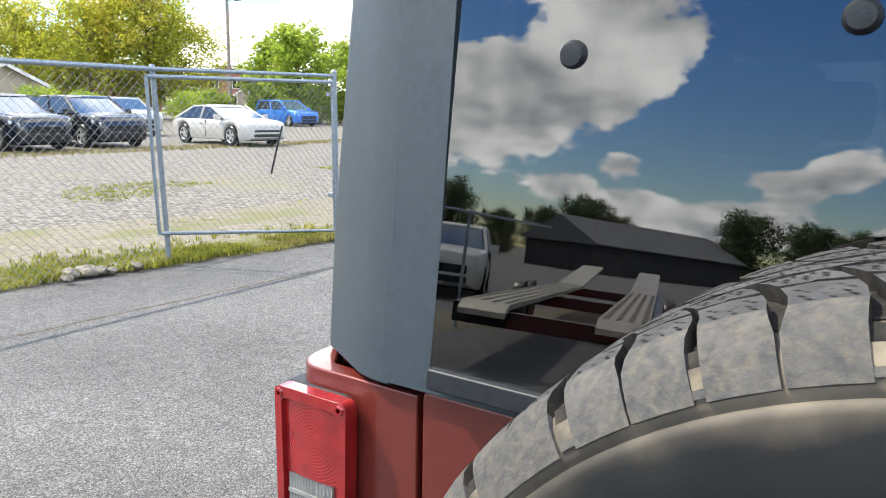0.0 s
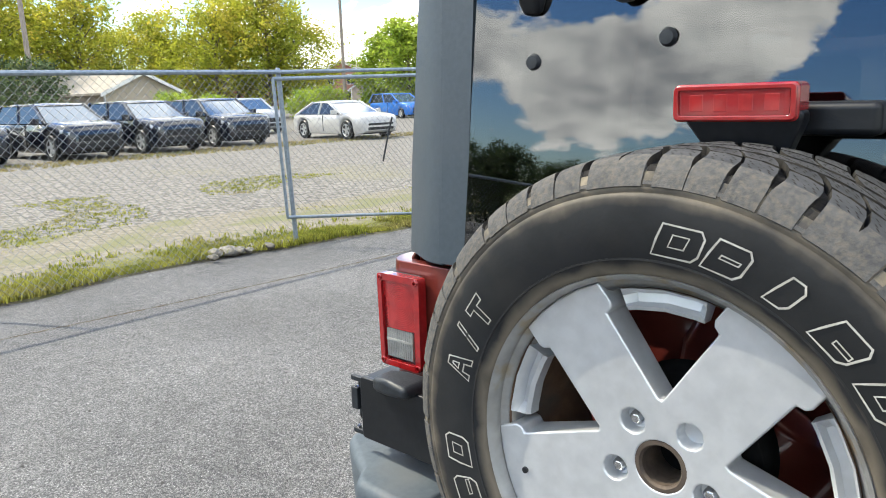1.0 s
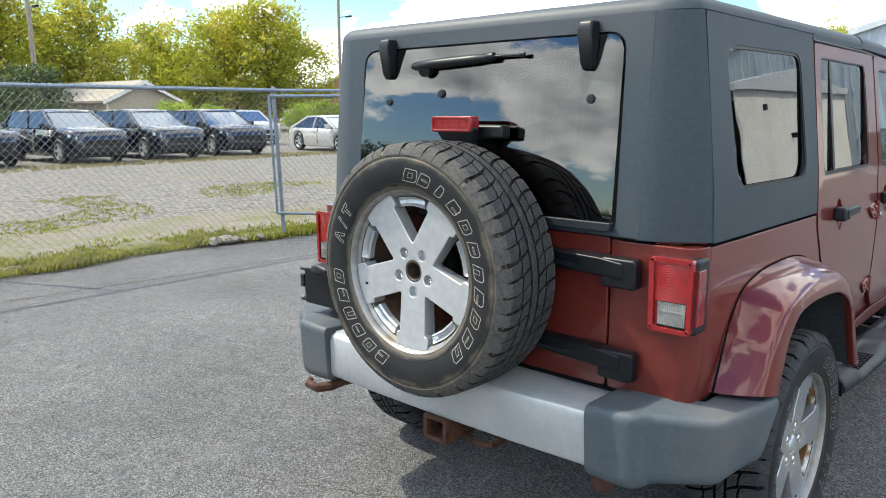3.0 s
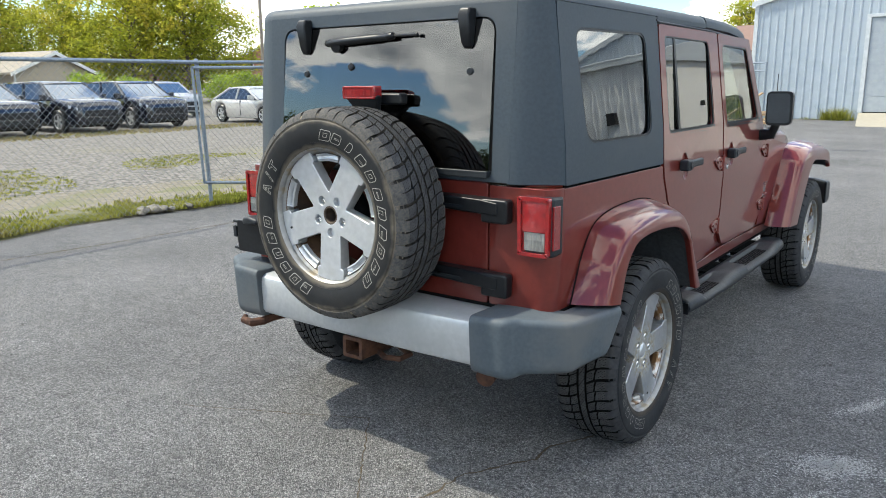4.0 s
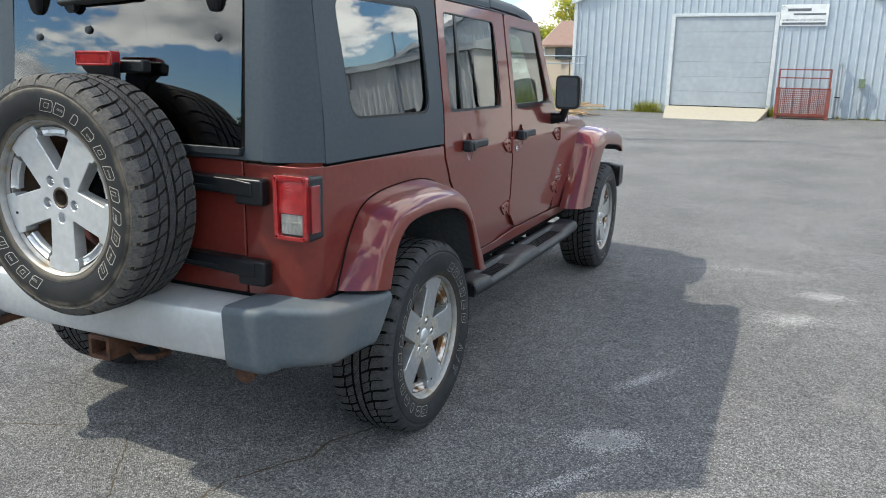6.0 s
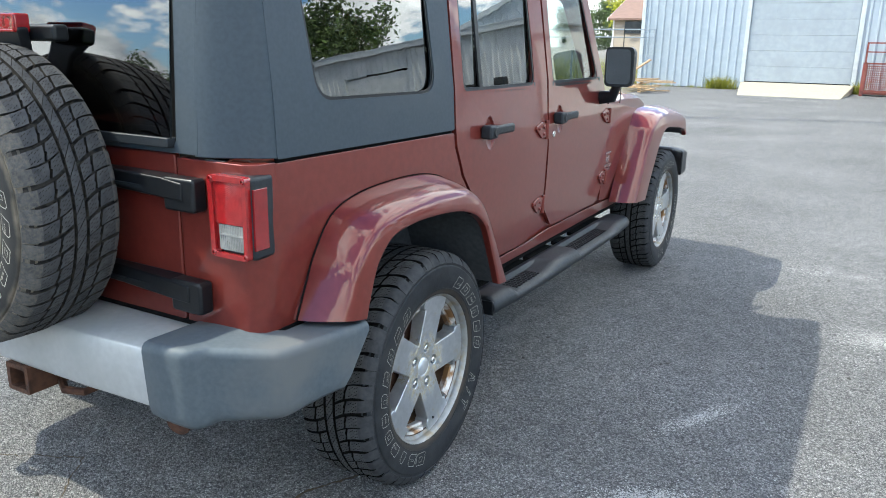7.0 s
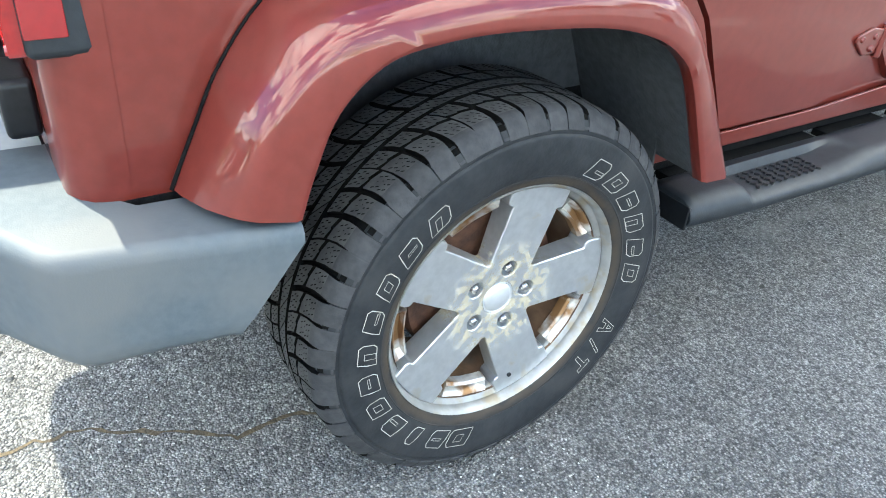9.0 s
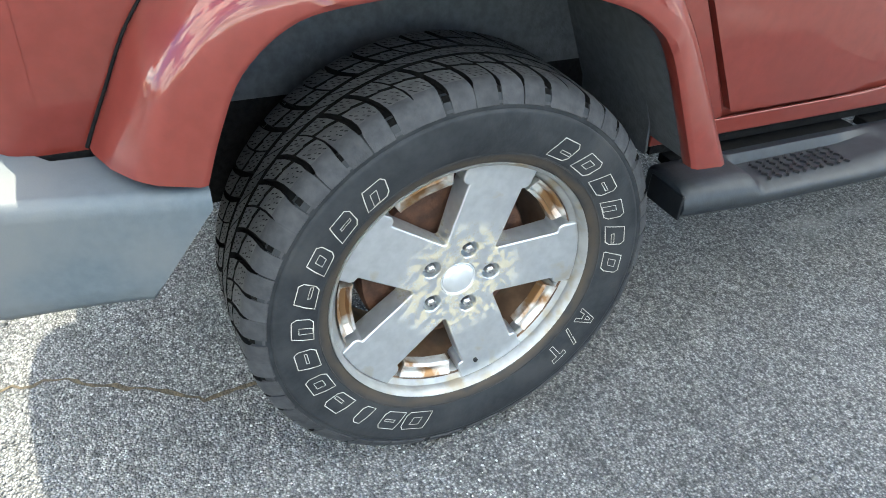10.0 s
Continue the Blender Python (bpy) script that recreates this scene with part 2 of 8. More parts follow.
DUSTYTREAD = material("dusty_tread_rubber", (0.056, 0.056, 0.057), (0.086, 0.083, 0.079), 90, 0.85, bump=0.22, bump_scale=240, spec=0.15,
                      c3=(0.115, 0.102, 0.082), scale3=150.0, lo3=0.44, hi3=0.80, by_island=0.08)
CROWN = material("worn_crown_rubber", (0.033, 0.034, 0.036), (0.055, 0.055, 0.057), 45, 0.75, bump=0.08, bump_scale=200, spec=0.3, by_island=0.15)
DRYMUD = material("dried_tan_mud", (0.11, 0.094, 0.068), (0.20, 0.170, 0.122), 40, 0.95, bump=0.15, c3=(0.045, 0.042, 0.038), scale3=30.0, lo3=0.38, hi3=0.58)
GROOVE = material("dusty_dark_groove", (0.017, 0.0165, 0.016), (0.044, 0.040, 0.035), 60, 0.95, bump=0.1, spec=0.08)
WHITE_LETTER = material("white_sidewall_outline", (0.30, 0.285, 0.25), (0.44, 0.43, 0.39), 60, 0.7)
ALLOY = material("corroded_alloy", (0.48, 0.50, 0.52), (0.55, 0.57, 0.59), 60, 0.32, 0.8, bump=0.02, bump_scale=200,
                 c3=(0.48, 0.46, 0.41), scale3=15.0, lo3=0.62, hi3=0.68, rings=((0.034, 0.108, 0.022),), ring_colour=(0.37, 0.335, 0.255), flaky=True)
POCKET = material("rust_stained_alloy", (0.46, 0.45, 0.43), (0.54, 0.53, 0.51), 40, 0.42, 0.55, bump=0.05, c3=(0.21, 0.115, 0.050), scale3=17.0, lo3=0.42, hi3=0.56)
ALLOYSPARE = material("silver_painted_alloy", (0.50, 0.515, 0.53), (0.57, 0.585, 0.60), 40, 0.34, 0.55, coat=0.2, bump=0.02, bump_scale=200,
                      c3=(0.48, 0.49, 0.49), scale3=9.0, lo3=0.60, hi3=0.75)
POLISH = material("worn_polished_rim", (0.25, 0.25, 0.245), (0.33, 0.33, 0.325), 30, 0.48, 0.6, bump=0.03, bump_scale=120, c3=(0.27, 0.23, 0.17), scale3=22.0, lo3=0.52, hi3=0.66)
RUSTY = material("brake_dust_and_rust", (0.085, 0.045, 0.024), (0.16, 0.095, 0.055), 22, 0.85, bump=0.2, c3=(0.06, 0.045, 0.035), scale3=12)
RUSTDARK = material("dark_rusty_steel", (0.045, 0.020, 0.012), (0.10, 0.045, 0.025), 35, 0.8, 0.3, bump=0.3)
BORE = material("rusty_grey_bore", (0.060, 0.045, 0.036), (0.11, 0.085, 0.065), 40, 0.7, 0.5, bump=0.2)
CHROME = material("worn_chrome", (0.55, 0.55, 0.56), (0.65, 0.65, 0.66), 60, 0.22, 1.0)
# near-black for grooves, chassis and hollows: their shade is in the colour
DEEPSHADE = material("deep_shade_black", (0.004, 0.004, 0.004), (0.008, 0.008, 0.008), 40, 0.95, spec=0.04)
TRIM = material("dark_interior_trim", (0.015, 0.016, 0.018), (0.025, 0.026, 0.028), 50, 0.7, bump=0.1)
SEAT = material("grey_seat_cloth", (0.05, 0.05, 0.052), (0.075, 0.075, 0.077), 120, 0.9, bump=0.2)


def moulded_lens(name, c1, c2, centre_x, centre_z, step, depth):
    """Clear-coated plastic with concentric optic rings pressed into it, alike on both sides of the car."""
    m = material(name, c1, c2, 30, 0.16, coat=1.0)
    n, l = m.node_tree.nodes, m.node_tree.links
    tx = n.new("ShaderNodeTexCoord")
    sp = n.new("ShaderNodeSeparateXYZ")
    l.new(tx.outputs["Object"], sp.inputs[0])
    ab = n.new("ShaderNodeMath"); ab.operation = "ABSOLUTE"
    l.new(sp.outputs["X"], ab.inputs[0])
    cb = n.new("ShaderNodeCombineXYZ")
    l.new(ab.outputs[0], cb.inputs[0]); l.new(sp.outputs["Z"], cb.inputs[1])
    ds = n.new("ShaderNodeVectorMath"); ds.operation = "DISTANCE"
    ds.inputs[1].default_value = (centre_x, centre_z, 0)
    l.new(cb.outputs[0], ds.inputs[0])
    fr = n.new("ShaderNodeMath"); fr.operation = "PINGPONG"; fr.inputs[1].default_value = step
    l.new(ds.outputs["Value"], fr.inputs[0])
    bp = n.new("ShaderNodeBump")
    bp.inputs["Strength"].default_value, bp.inputs["Distance"].default_value = 1.0, depth
    l.new(fr.outputs[0], bp.inputs["Height"])
    l.new(bp.outputs[0], n["Principled BSDF"].inputs["Normal"])
    return m


REDLENS = moulded_lens("red_lamp_lens", (0.205, 0.005, 0.007), (0.285, 0.009, 0.011), 0.700, 1.026, 0.0022, 0.20)
REDPLAIN = material("red_plain_lens", (0.165, 0.004, 0.006), (0.22, 0.007, 0.010), 20, 0.14, coat=1.0)
REDBEZEL = material("red_lamp_bezel", (0.20, 0.006, 0.008), (0.26, 0.009, 0.010), 60, 0.15, coat=0.8)
CLEARLENS = material("ribbed_clear_lens", (0.24, 0.24, 0.225), (0.34, 0.34, 0.32), 40, 0.2, 0.3, coat=0.8)
TINT = glass("tinted_window_glass", (0.045, 0.047, 0.050), 1.9)
TINTSIDE = glass("wavy_tinted_side_glass", (0.045, 0.047, 0.050), 2.25, wave=0.00025)
CLEAR = glass("front_window_glass", (0.62, 0.70, 0.68), 1.5)
MIRROR = material("mirror_glass", (0.13, 0.15, 0.175), rough=0.02, metal=1.0)

# ---- mesh tools ----


def part(name, bm, mat, parent=None, label="", angle=35, bevel=0.0, seg=2, tags=None):
    """Links a bmesh as one mesh object, under a thing or a part."""
    bmesh.ops.recalc_face_normals(bm, faces=bm.faces[:])
    me = bpy.data.meshes.new(name)
    bm.to_mesh(me)
    bm.free()
    for p in me.polygons:
        p.use_smooth = True
    me.set_sharp_from_angle(angle=radians(angle))
    for one in (mat if isinstance(mat, (list, tuple)) else [mat]):
        me.materials.append(one)
    ob = new(name, me)
    if parent is not None:
        ob.parent = parent
    if label:
        ob["label"] = label
    if bevel:
        md = ob.modifiers.new("edges", "BEVEL")
        md.width, md.segments, md.limit_method, md.angle_limit = bevel, seg, "ANGLE", radians(40)
        md.harden_normals = True
    return ob


def thing(name, label, category, group="", kind="", at=(0, 0, 0), turn=0.0):
    ob = new(name)
    ob.empty_display_size = 0.2
    ob.matrix_basis = pose(*at, 0, 0, turn)
    return tagged(ob, label, category, group, kind)


def box(bm, x0, x1, y0, y1, z0, z1, m=None):
    vs = [bm.verts.new((x, y, z)) for x in (x0, x1) for y in (y0, y1) for z in (z0, z1)]
    if m is not None:
        for v in vs:
            v.co = m @ v.co
    for f in ((0, 1, 3, 2), (4, 6, 7, 5), (0, 4, 5, 1), (2, 3, 7, 6), (0, 2, 6, 4), (1, 5, 7, 3)):
        bm.faces.new([vs[i] for i in f])
    return vs


def boxed(*a, m=None):
    bm = bmesh.new()
    box(bm, *a, m=m)
    return bm


def rings(bm, loops, closed=True, caps=True):
    """Faces between loops of equally many points, in order."""
    rows = [[bm.verts.new(p) for p in lp] for lp in loops]
    n = len(rows[0])
    for a, b in zip(rows, rows[1:]):
        for i in range(n if closed else n - 1):
            j = (i + 1) % n
            bm.faces.new((a[i], a[j], b[j], b[i]))
    if caps and closed:
        bm.faces.new(rows[0][::-1])
        bm.faces.new(rows[-1])
    return rows


def lathe(bm, profile, steps=48, turn=2 * math.pi, closed_profile=False):
    """Turns a profile of (radius, x) about the x axis."""
    loops = []
    whole = abs(turn - 2 * math.pi) < 1e-6
    for k in range(steps if whole else steps + 1):
        a = turn * k / steps
        loops.append([(x, r * math.sin(a), r * math.cos(a)) for r, x in profile])
    rows = [[bm.verts.new(p) for p in lp] for lp in loops]
    n = len(profile)
    for k in range(steps):
        a, b = rows[k], rows[(k + 1) % len(rows)]
        for i in range(n if closed_profile else n - 1):
            j = (i + 1) % n
            bm.faces.new((a[i], a[j], b[j], b[i]))
    bmesh.ops.remove_doubles(bm, verts=bm.verts[:], dist=1e-6)


def tube(bm, pts, r, sides=10, closed=False):
    pts = [Vector(p) for p in pts]
    loops = []
    for i, p in enumerate(pts):
        d = (pts[min(i + 1, len(pts) - 1)] - pts[max(i - 1, 0)]).normalized()
        ref = Vector((0, 0, 1)) if abs(d.z) < 0.95 else Vector((1, 0, 0))
        u = d.cross(ref).normalized()
        w = d.cross(u)
        rr = r[i] if isinstance(r, (list, tuple)) else r
        loops.append([p + rr * (math.cos(2 * math.pi * k / sides) * u + math.sin(2 * math.pi * k / sides) * w) for k in range(sides)])
    rings(bm, loops)


def rounded(pts, radius=0.03, seg=5):
    """A closed outline with its corners rounded; radius: one for all, or one each."""
    res = []
    n = len(pts)
    for i, p in enumerate(pts):
        r = radius[i] if isinstance(radius, (list, tuple)) else radius
        p = Vector(p)
        a, b = Vector(pts[i - 1]) - p, Vector(pts[(i + 1) % n]) - p
        la, lb = a.length, b.length
        if r <= 0:
            res.append(tuple(p))
            continue
        a.normalize(); b.normalize()
        half = a.angle(b) / 2
        d = min(r / math.tan(half), 0.48 * la, 0.48 * lb)
        p0, p1 = p + a * d, p + b * d
        for k in range(seg + 1):
            t = k / seg
            q = p0 * (1 - t) ** 2 + p * 2 * t * (1 - t) + p1 * t ** 2
            res.append(tuple(q))
    return res


def plate(bm, outline, depth, fn, holes=(), cuts_u=(), cuts_v=()):
    """A plate of a flat outline (u, v) with holes; fn(u, v, w) bends it into the world, w from 0 to depth."""
    tmp = bmesh.new()
    for loop in (outline, *holes):
        vs = [tmp.verts.new((u, v, 0)) for u, v in loop]
        if not holes:
            tmp.faces.new(vs)
        else:
            for i in range(len(vs)):
                tmp.edges.new((vs[i], vs[(i + 1) % len(vs)]))
    if holes:
        bmesh.ops.triangle_fill(tmp, use_beauty=True, use_dissolve=False, edges=tmp.edges[:], normal=(0, 0, 1))
    for axis, cuts in ((0, cuts_u), (1, cuts_v)):
        for c in cuts:
            co, no = [0, 0, 0], [0, 0, 0]
            co[axis], no[axis] = c, 1
            bmesh.ops.bisect_plane(tmp, geom=tmp.verts[:] + tmp.edges[:] + tmp.faces[:], plane_co=co, plane_no=no)
    got = bmesh.ops.extrude_face_region(tmp, geom=tmp.faces[:])
    top = {e for e in got["geom"] if isinstance(e, bmesh.types.BMVert)}
    index = {}
    for v in tmp.verts:
        index[v] = bm.verts.new(fn(v.co.x, v.co.y, depth if v in top else 0.0))
    for f in tmp.faces:
        try:
            bm.faces.new([index[v] for v in f.verts])
        except ValueError:
            pass
    tmp.free()


def lerp(table, x):
    """Straight lines through the rows (x, value)."""
    if x <= table[0][0]:
        return table[0][1]
    for (a, va), (b, vb) in zip(table, table[1:]):
        if x <= b:
            return va + (vb - va) * (x - a) / (b - a)
    return table[-1][1]

# ---- ground ----


def asphalt():
    """Worn asphalt: pale and dark stones in a grey binder, broad pale wear and darker patches, rough relief."""
    m = bpy.data.materials.new("worn_asphalt")
    m.use_nodes = True
    n, l = m.node_tree.nodes, m.node_tree.links
    b = n["Principled BSDF"]
    b.inputs["Roughness"].default_value = 0.85
    tx = n.new("ShaderNodeTexCoord")
    vo = n.new("ShaderNodeTexVoronoi")
    vo.inputs["Scale"].default_value, vo.inputs["Randomness"].default_value = 205.0, 1.0
    l.new(tx.outputs["Object"], vo.inputs["Vector"])
    bw = n.new("ShaderNodeSeparateColor")
    l.new(vo.outputs["Color"], bw.inputs[0])
    st = n.new("ShaderNodeValToRGB")
    cr = st.color_ramp
    cr.elements[0].position, cr.elements[0].color = 0.0, (0.034, 0.034, 0.035, 1)
    cr.elements[1].position, cr.elements[1].color = 1.0, (0.146, 0.143, 0.138, 1)
    for p_, c_ in ((0.30, (0.060, 0.060, 0.061, 1)), (0.65, (0.112, 0.110, 0.108, 1)), (0.90, (0.130, 0.128, 0.125, 1))):
        e = cr.elements.new(p_)
        e.color = c_
    l.new(bw.outputs[0], st.inputs[0])
    big = n.new("ShaderNodeTexNoise")
    big.inputs["Scale"].default_value, big.inputs["Detail"].default_value = 0.7, 7.0
    l.new(tx.outputs["Object"], big.inputs["Vector"])
    rb = n.new("ShaderNodeMapRange")
    rb.inputs["From Min"].default_value, rb.inputs["From Max"].default_value = 0.3, 0.7
    rb.inputs["To Min"].default_value, rb.inputs["To Max"].default_value = 1.68, 2.62
    l.new(big.outputs["Fac"], rb.inputs["Value"])
    mot = n.new("ShaderNodeTexNoise")
    mot.inputs["Scale"].default_value, mot.inputs["Detail"].default_value = 11.0, 5.0
    l.new(tx.outputs["Object"], mot.inputs["Vector"])
    rm = n.new("ShaderNodeMapRange")
    rm.inputs["From Min"].default_value, rm.inputs["From Max"].default_value = 0.3, 0.7
    rm.inputs["To Min"].default_value, rm.inputs["To Max"].default_value = 0.84, 1.16
    l.new(mot.outputs["Fac"], rm.inputs["Value"])
    both = n.new("ShaderNodeMath"); both.operation = "MULTIPLY"
    l.new(rb.outputs[0], both.inputs[0]); l.new(rm.outputs[0], both.inputs[1])
    co = n.new("ShaderNodeTexVoronoi")
    co.inputs["Scale"].default_value = 125.0
    l.new(tx.outputs["Object"], co.inputs["Vector"])
    cs = n.new("ShaderNodeSeparateColor")
    l.new(co.outputs["Color"], cs.inputs[0])
    cr2 = n.new("ShaderNodeValToRGB")
    cr2.color_ramp.elements[0].position, cr2.color_ramp.elements[0].color = 0.0, (0.62, 0.62, 0.62, 1)
    cr2.color_ramp.elements[1].position, cr2.color_ramp.elements[1].color = 1.0, (1.24, 1.24, 1.24, 1)
    for p_, v_ in ((0.20, 0.92), (0.80, 1.0), (0.93, 1.10)):
        cr2.color_ramp.elements.new(p_).color = (v_, v_, v_, 1)
    l.new(cs.outputs[1], cr2.inputs[0])
    pit = n.new("ShaderNodeTexNoise")
    pit.inputs["Scale"].default_value, pit.inputs["Detail"].default_value = 60.0, 1.0
    l.new(tx.outputs["Object"], pit.inputs["Vector"])
    rp = n.new("ShaderNodeMapRange")
    rp.inputs["From Min"].default_value, rp.inputs["From Max"].default_value = 0.36, 0.62
    rp.inputs["To Min"].default_value, rp.inputs["To Max"].default_value = 0.80, 1.24
    l.new(pit.outputs["Fac"], rp.inputs["Value"])
    with_pits = n.new("ShaderNodeMath"); with_pits.operation = "MULTIPLY"
    l.new(both.outputs[0], with_pits.inputs[0]); l.new(rp.outputs[0], with_pits.inputs[1])
    all3 = n.new("ShaderNodeMath"); all3.operation = "MULTIPLY"
    # dark binder in the joints between the stones
    jt = n.new("ShaderNodeMapRange")
    jt.inputs["From Min"].default_value, jt.inputs["From Max"].default_value = 0.22, 0.62
    jt.inputs["To Min"].default_value, jt.inputs["To Max"].default_value = 1.28, 0.56
    l.new(vo.outputs["Distance"], jt.inputs["Value"])
    joints = n.new("ShaderNodeMath"); joints.operation = "MULTIPLY"
    l.new(with_pits.outputs[0], joints.inputs[0]); l.new(jt.outputs[0], joints.inputs[1])
    l.new(joints.outputs[0], all3.inputs[0]); l.new(cr2.outputs[0], all3.inputs[1])
    hs = n.new("ShaderNodeHueSaturation")
    l.new(all3.outputs[0], hs.inputs["Value"]); l.new(st.outputs[0], hs.inputs["Color"])
    # pale scuffs, drawn out along the yard
    mp = n.new("ShaderNodeMapping")
    mp.inputs["Scale"].default_value, mp.inputs["Rotation"].default_value = (2.6, 0.8, 1), (0, 0, radians(-50))
    l.new(tx.outputs["Object"], mp.inputs[0])
    sc = n.new("ShaderNodeTexNoise")
    sc.inputs["Scale"].default_value, sc.inputs["Detail"].default_value, sc.inputs["Roughness"].default_value = 0.8, 9.0, 0.72
    l.new(mp.outputs[0], sc.inputs["Vector"])
    rs_ = n.new("ShaderNodeMapRange")
    rs_.inputs["From Min"].default_value, rs_.inputs["From Max"].default_value = 0.60, 0.74
    rs_.inputs["To Max"].default_value = 0.55
    l.new(sc.outputs["Fac"], rs_.inputs["Value"])
    mx = n.new("ShaderNodeMix"); mx.data_type = "RGBA"
    l.new(rs_.outputs[0], mx.inputs["Factor"]); l.new(hs.outputs[0], mx.inputs["A"])
    mx.inputs["B"].default_value = (0.30, 0.29, 0.275, 1)
    l.new(mx.outputs["Result"], b.inputs["Base Color"])
    bp = n.new("ShaderNodeBump")
    bp.inputs["Strength"].default_value, bp.inputs["Distance"].default_value = 1.0, 0.0095
    bp.invert = True
    l.new(vo.outputs["Distance"], bp.inputs["Height"]); l.new(bp.outputs[0], b.inputs["Normal"])
    return m


ASPHALT = asphalt()
GRAVEL = material("pale_gravel", (0.066, 0.060, 0.051), (0.205, 0.190, 0.166), 13, 0.95, bump=0.9, bump_scale=34, lo=0.42, hi=0.60, detail=9.0,
                  c3=(0.150, 0.138, 0.080), scale3=0.20, lo3=0.58, hi3=0.76)
GRASSGROUND = material("dry_grass_ground", (0.085, 0.074, 0.050), (0.210, 0.186, 0.142), 14, 0.95, bump=0.8, bump_scale=40, c3=(0.112, 0.110, 0.042), scale3=1.1, lo3=0.50, hi3=0.62, detail=9.0)
BLADES = material("grass_blades", (0.155, 0.175, 0.017), (0.285, 0.28, 0.042), 3, 0.8, by_island=0.5, c3=(0.25, 0.21, 0.08), scale3=0.8, lo3=0.54, hi3=0.74, through_light=0.35)
CRACK = material("dirt_in_crack", (0.11, 0.085, 0.05), (0.055, 0.042, 0.028), 60, 0.95, bump=0.5)
CHALK = material("pale_scuff", (0.46, 0.457, 0.445), (0.58, 0.576, 0.56), 90, 0.9, bump=0.6, bump_scale=210)
GALV = material("galvanised_steel", (0.19, 0.23, 0.27), (0.27, 0.31, 0.35), 30, 0.45, 0.6, bump=0.05)
WIRE = material("dull_fence_wire", (0.15, 0.165, 0.185), (0.21, 0.225, 0.245), 30, 0.6, 0.3)
CONCRETE = material("pale_concrete", (0.29, 0.262, 0.205), (0.35, 0.318, 0.252), 12, 0.9, bump=0.2)


def sheet(name, x0, x1, y0, y1, z, nx, ny, mat, label, wave=0.0, edge=None):
    bm = bmesh.new()
    grid = [[None] * (ny + 1) for _ in range(nx + 1)]
    for i in range(nx + 1):
        for j in range(ny + 1):
            x, y = x0 + (x1 - x0) * i / nx, y0 + (y1 - y0) * j / ny
            if edge and i == 0:
                x += edge(y)
            grid[i][j] = bm.verts.new((x, y, z + wave * noise.noise(Vector((x * 0.3, y * 0.3, 0)))))
    for i in range(nx):
        for j in range(ny):
            bm.faces.new((grid[i][j], grid[i + 1][j], grid[i + 1][j + 1], grid[i][j + 1]))
    return tagged(part(name, bm, mat), label, name.split("_")[-1], kind="structure")


def kerb_x(y):
    """Where the asphalt ends on the fence side."""
    return lerp([(-30, -5.6), (-2, -5.80), (0, -5.87), (1.4, -5.98), (2.8, -5.80), (4.9, -5.38), (9, -5.2), (30, -5.0)], y) + 0.03 * math.sin(y * 5.3) + 0.03 * math.sin(y * 2.3 + 1)


sheet("ground", -1500, 1500, -1500, 1500, -0.10, 4, 4, GRAVEL, "pale gravel and dry grass out to the horizon")
sheet("road", -5.6, 90, -80, 33, 0.0, 3, 452, ASPHALT, "worn grey asphalt yard with pale stones", edge=lambda y: kerb_x(y) + 5.6)
sheet("yard", -70, -5.7, -90, -10, -0.03, 4, 4, ASPHALT, "worn asphalt behind the trailer")
# verge between the asphalt and the fence, slightly raised, running out into gravel
bm = bmesh.new()
rows = []
for j in range(241):
    y = -30 + j * 0.25
    rows.append([bm.verts.new((kerb_x(y) + dx + 0.05 * noise.noise(Vector((y, dx, 3))), y, z)) for dx, z in ((0.07, -0.01), (-0.02, 0.03), (-0.25, 0.045), (-0.7, 0.04), (-1.2, 0.0), (-2.2, -0.06), (-3.6, -0.104))])
for a, b in zip(rows, rows[1:]):
    for i in range(6):
        bm.faces.new((a[i], a[i + 1], b[i + 1], b[i]))
tagged(part("verge", bm, GRASSGROUND), "grassy dirt verge along the asphalt", "verge", kind="structure")


DRYBLADES = material("dry_grass_blades", (0.20, 0.165, 0.060), (0.30, 0.25, 0.105), 3, 0.85, by_island=0.4, c3=(0.16, 0.17, 0.035), scale3=0.8, through_light=0.3)


def tufts(name, label, count, where, height, seed, mat=None):
    """Grass as many single blades."""
    rng = random.Random(seed)
    bm = bmesh.new()
    for _ in range(count):
        x, y, z, k = where(rng)
        for _b in range(rng.randint(5, 9)):
            a, lean, h = rng.uniform(0, 6.28), rng.uniform(0.1, 0.9), height * k * rng.uniform(0.5, 1.2)
            ox, oy = rng.gauss(0, 0.025), rng.gauss(0, 0.025)
            w = 0.004 + 0.004 * rng.random()
            c, s_ = math.cos(a), math.sin(a)
            base, tip = Vector((x + ox, y + oy, z - 0.01)), Vector((x + ox + c * lean * h, y + oy + s_ * lean * h, z + h))
            mid = base.lerp(tip, 0.5) + Vector((0, 0, 0.12 * h))
            sd = Vector((-s_, c, 0)) * w
            v = [bm.verts.new(p) for p in (base - sd, base + sd, mid + sd * 0.8, mid - sd * 0.8, tip)]
            bm.faces.new((v[0], v[1], v[2], v[3]))
            bm.faces.new((v[3], v[2], v[4]))
    return tagged(part(name, bm, mat or BLADES), label, "grass", kind="stuff")


def on_verge(rng):
    y = rng.uniform(-6, 9)
    dx = 0.04 - rng.uniform(0.0, 0.42) if rng.random() < 0.72 else -abs(rng.gauss(0.25, 0.30))
    k = 1.0 if noise.noise(Vector((y * 1.2, dx * 2, 0))) > -0.18 else 0.4
    return kerb_x(y) + dx, y, 0.03, k


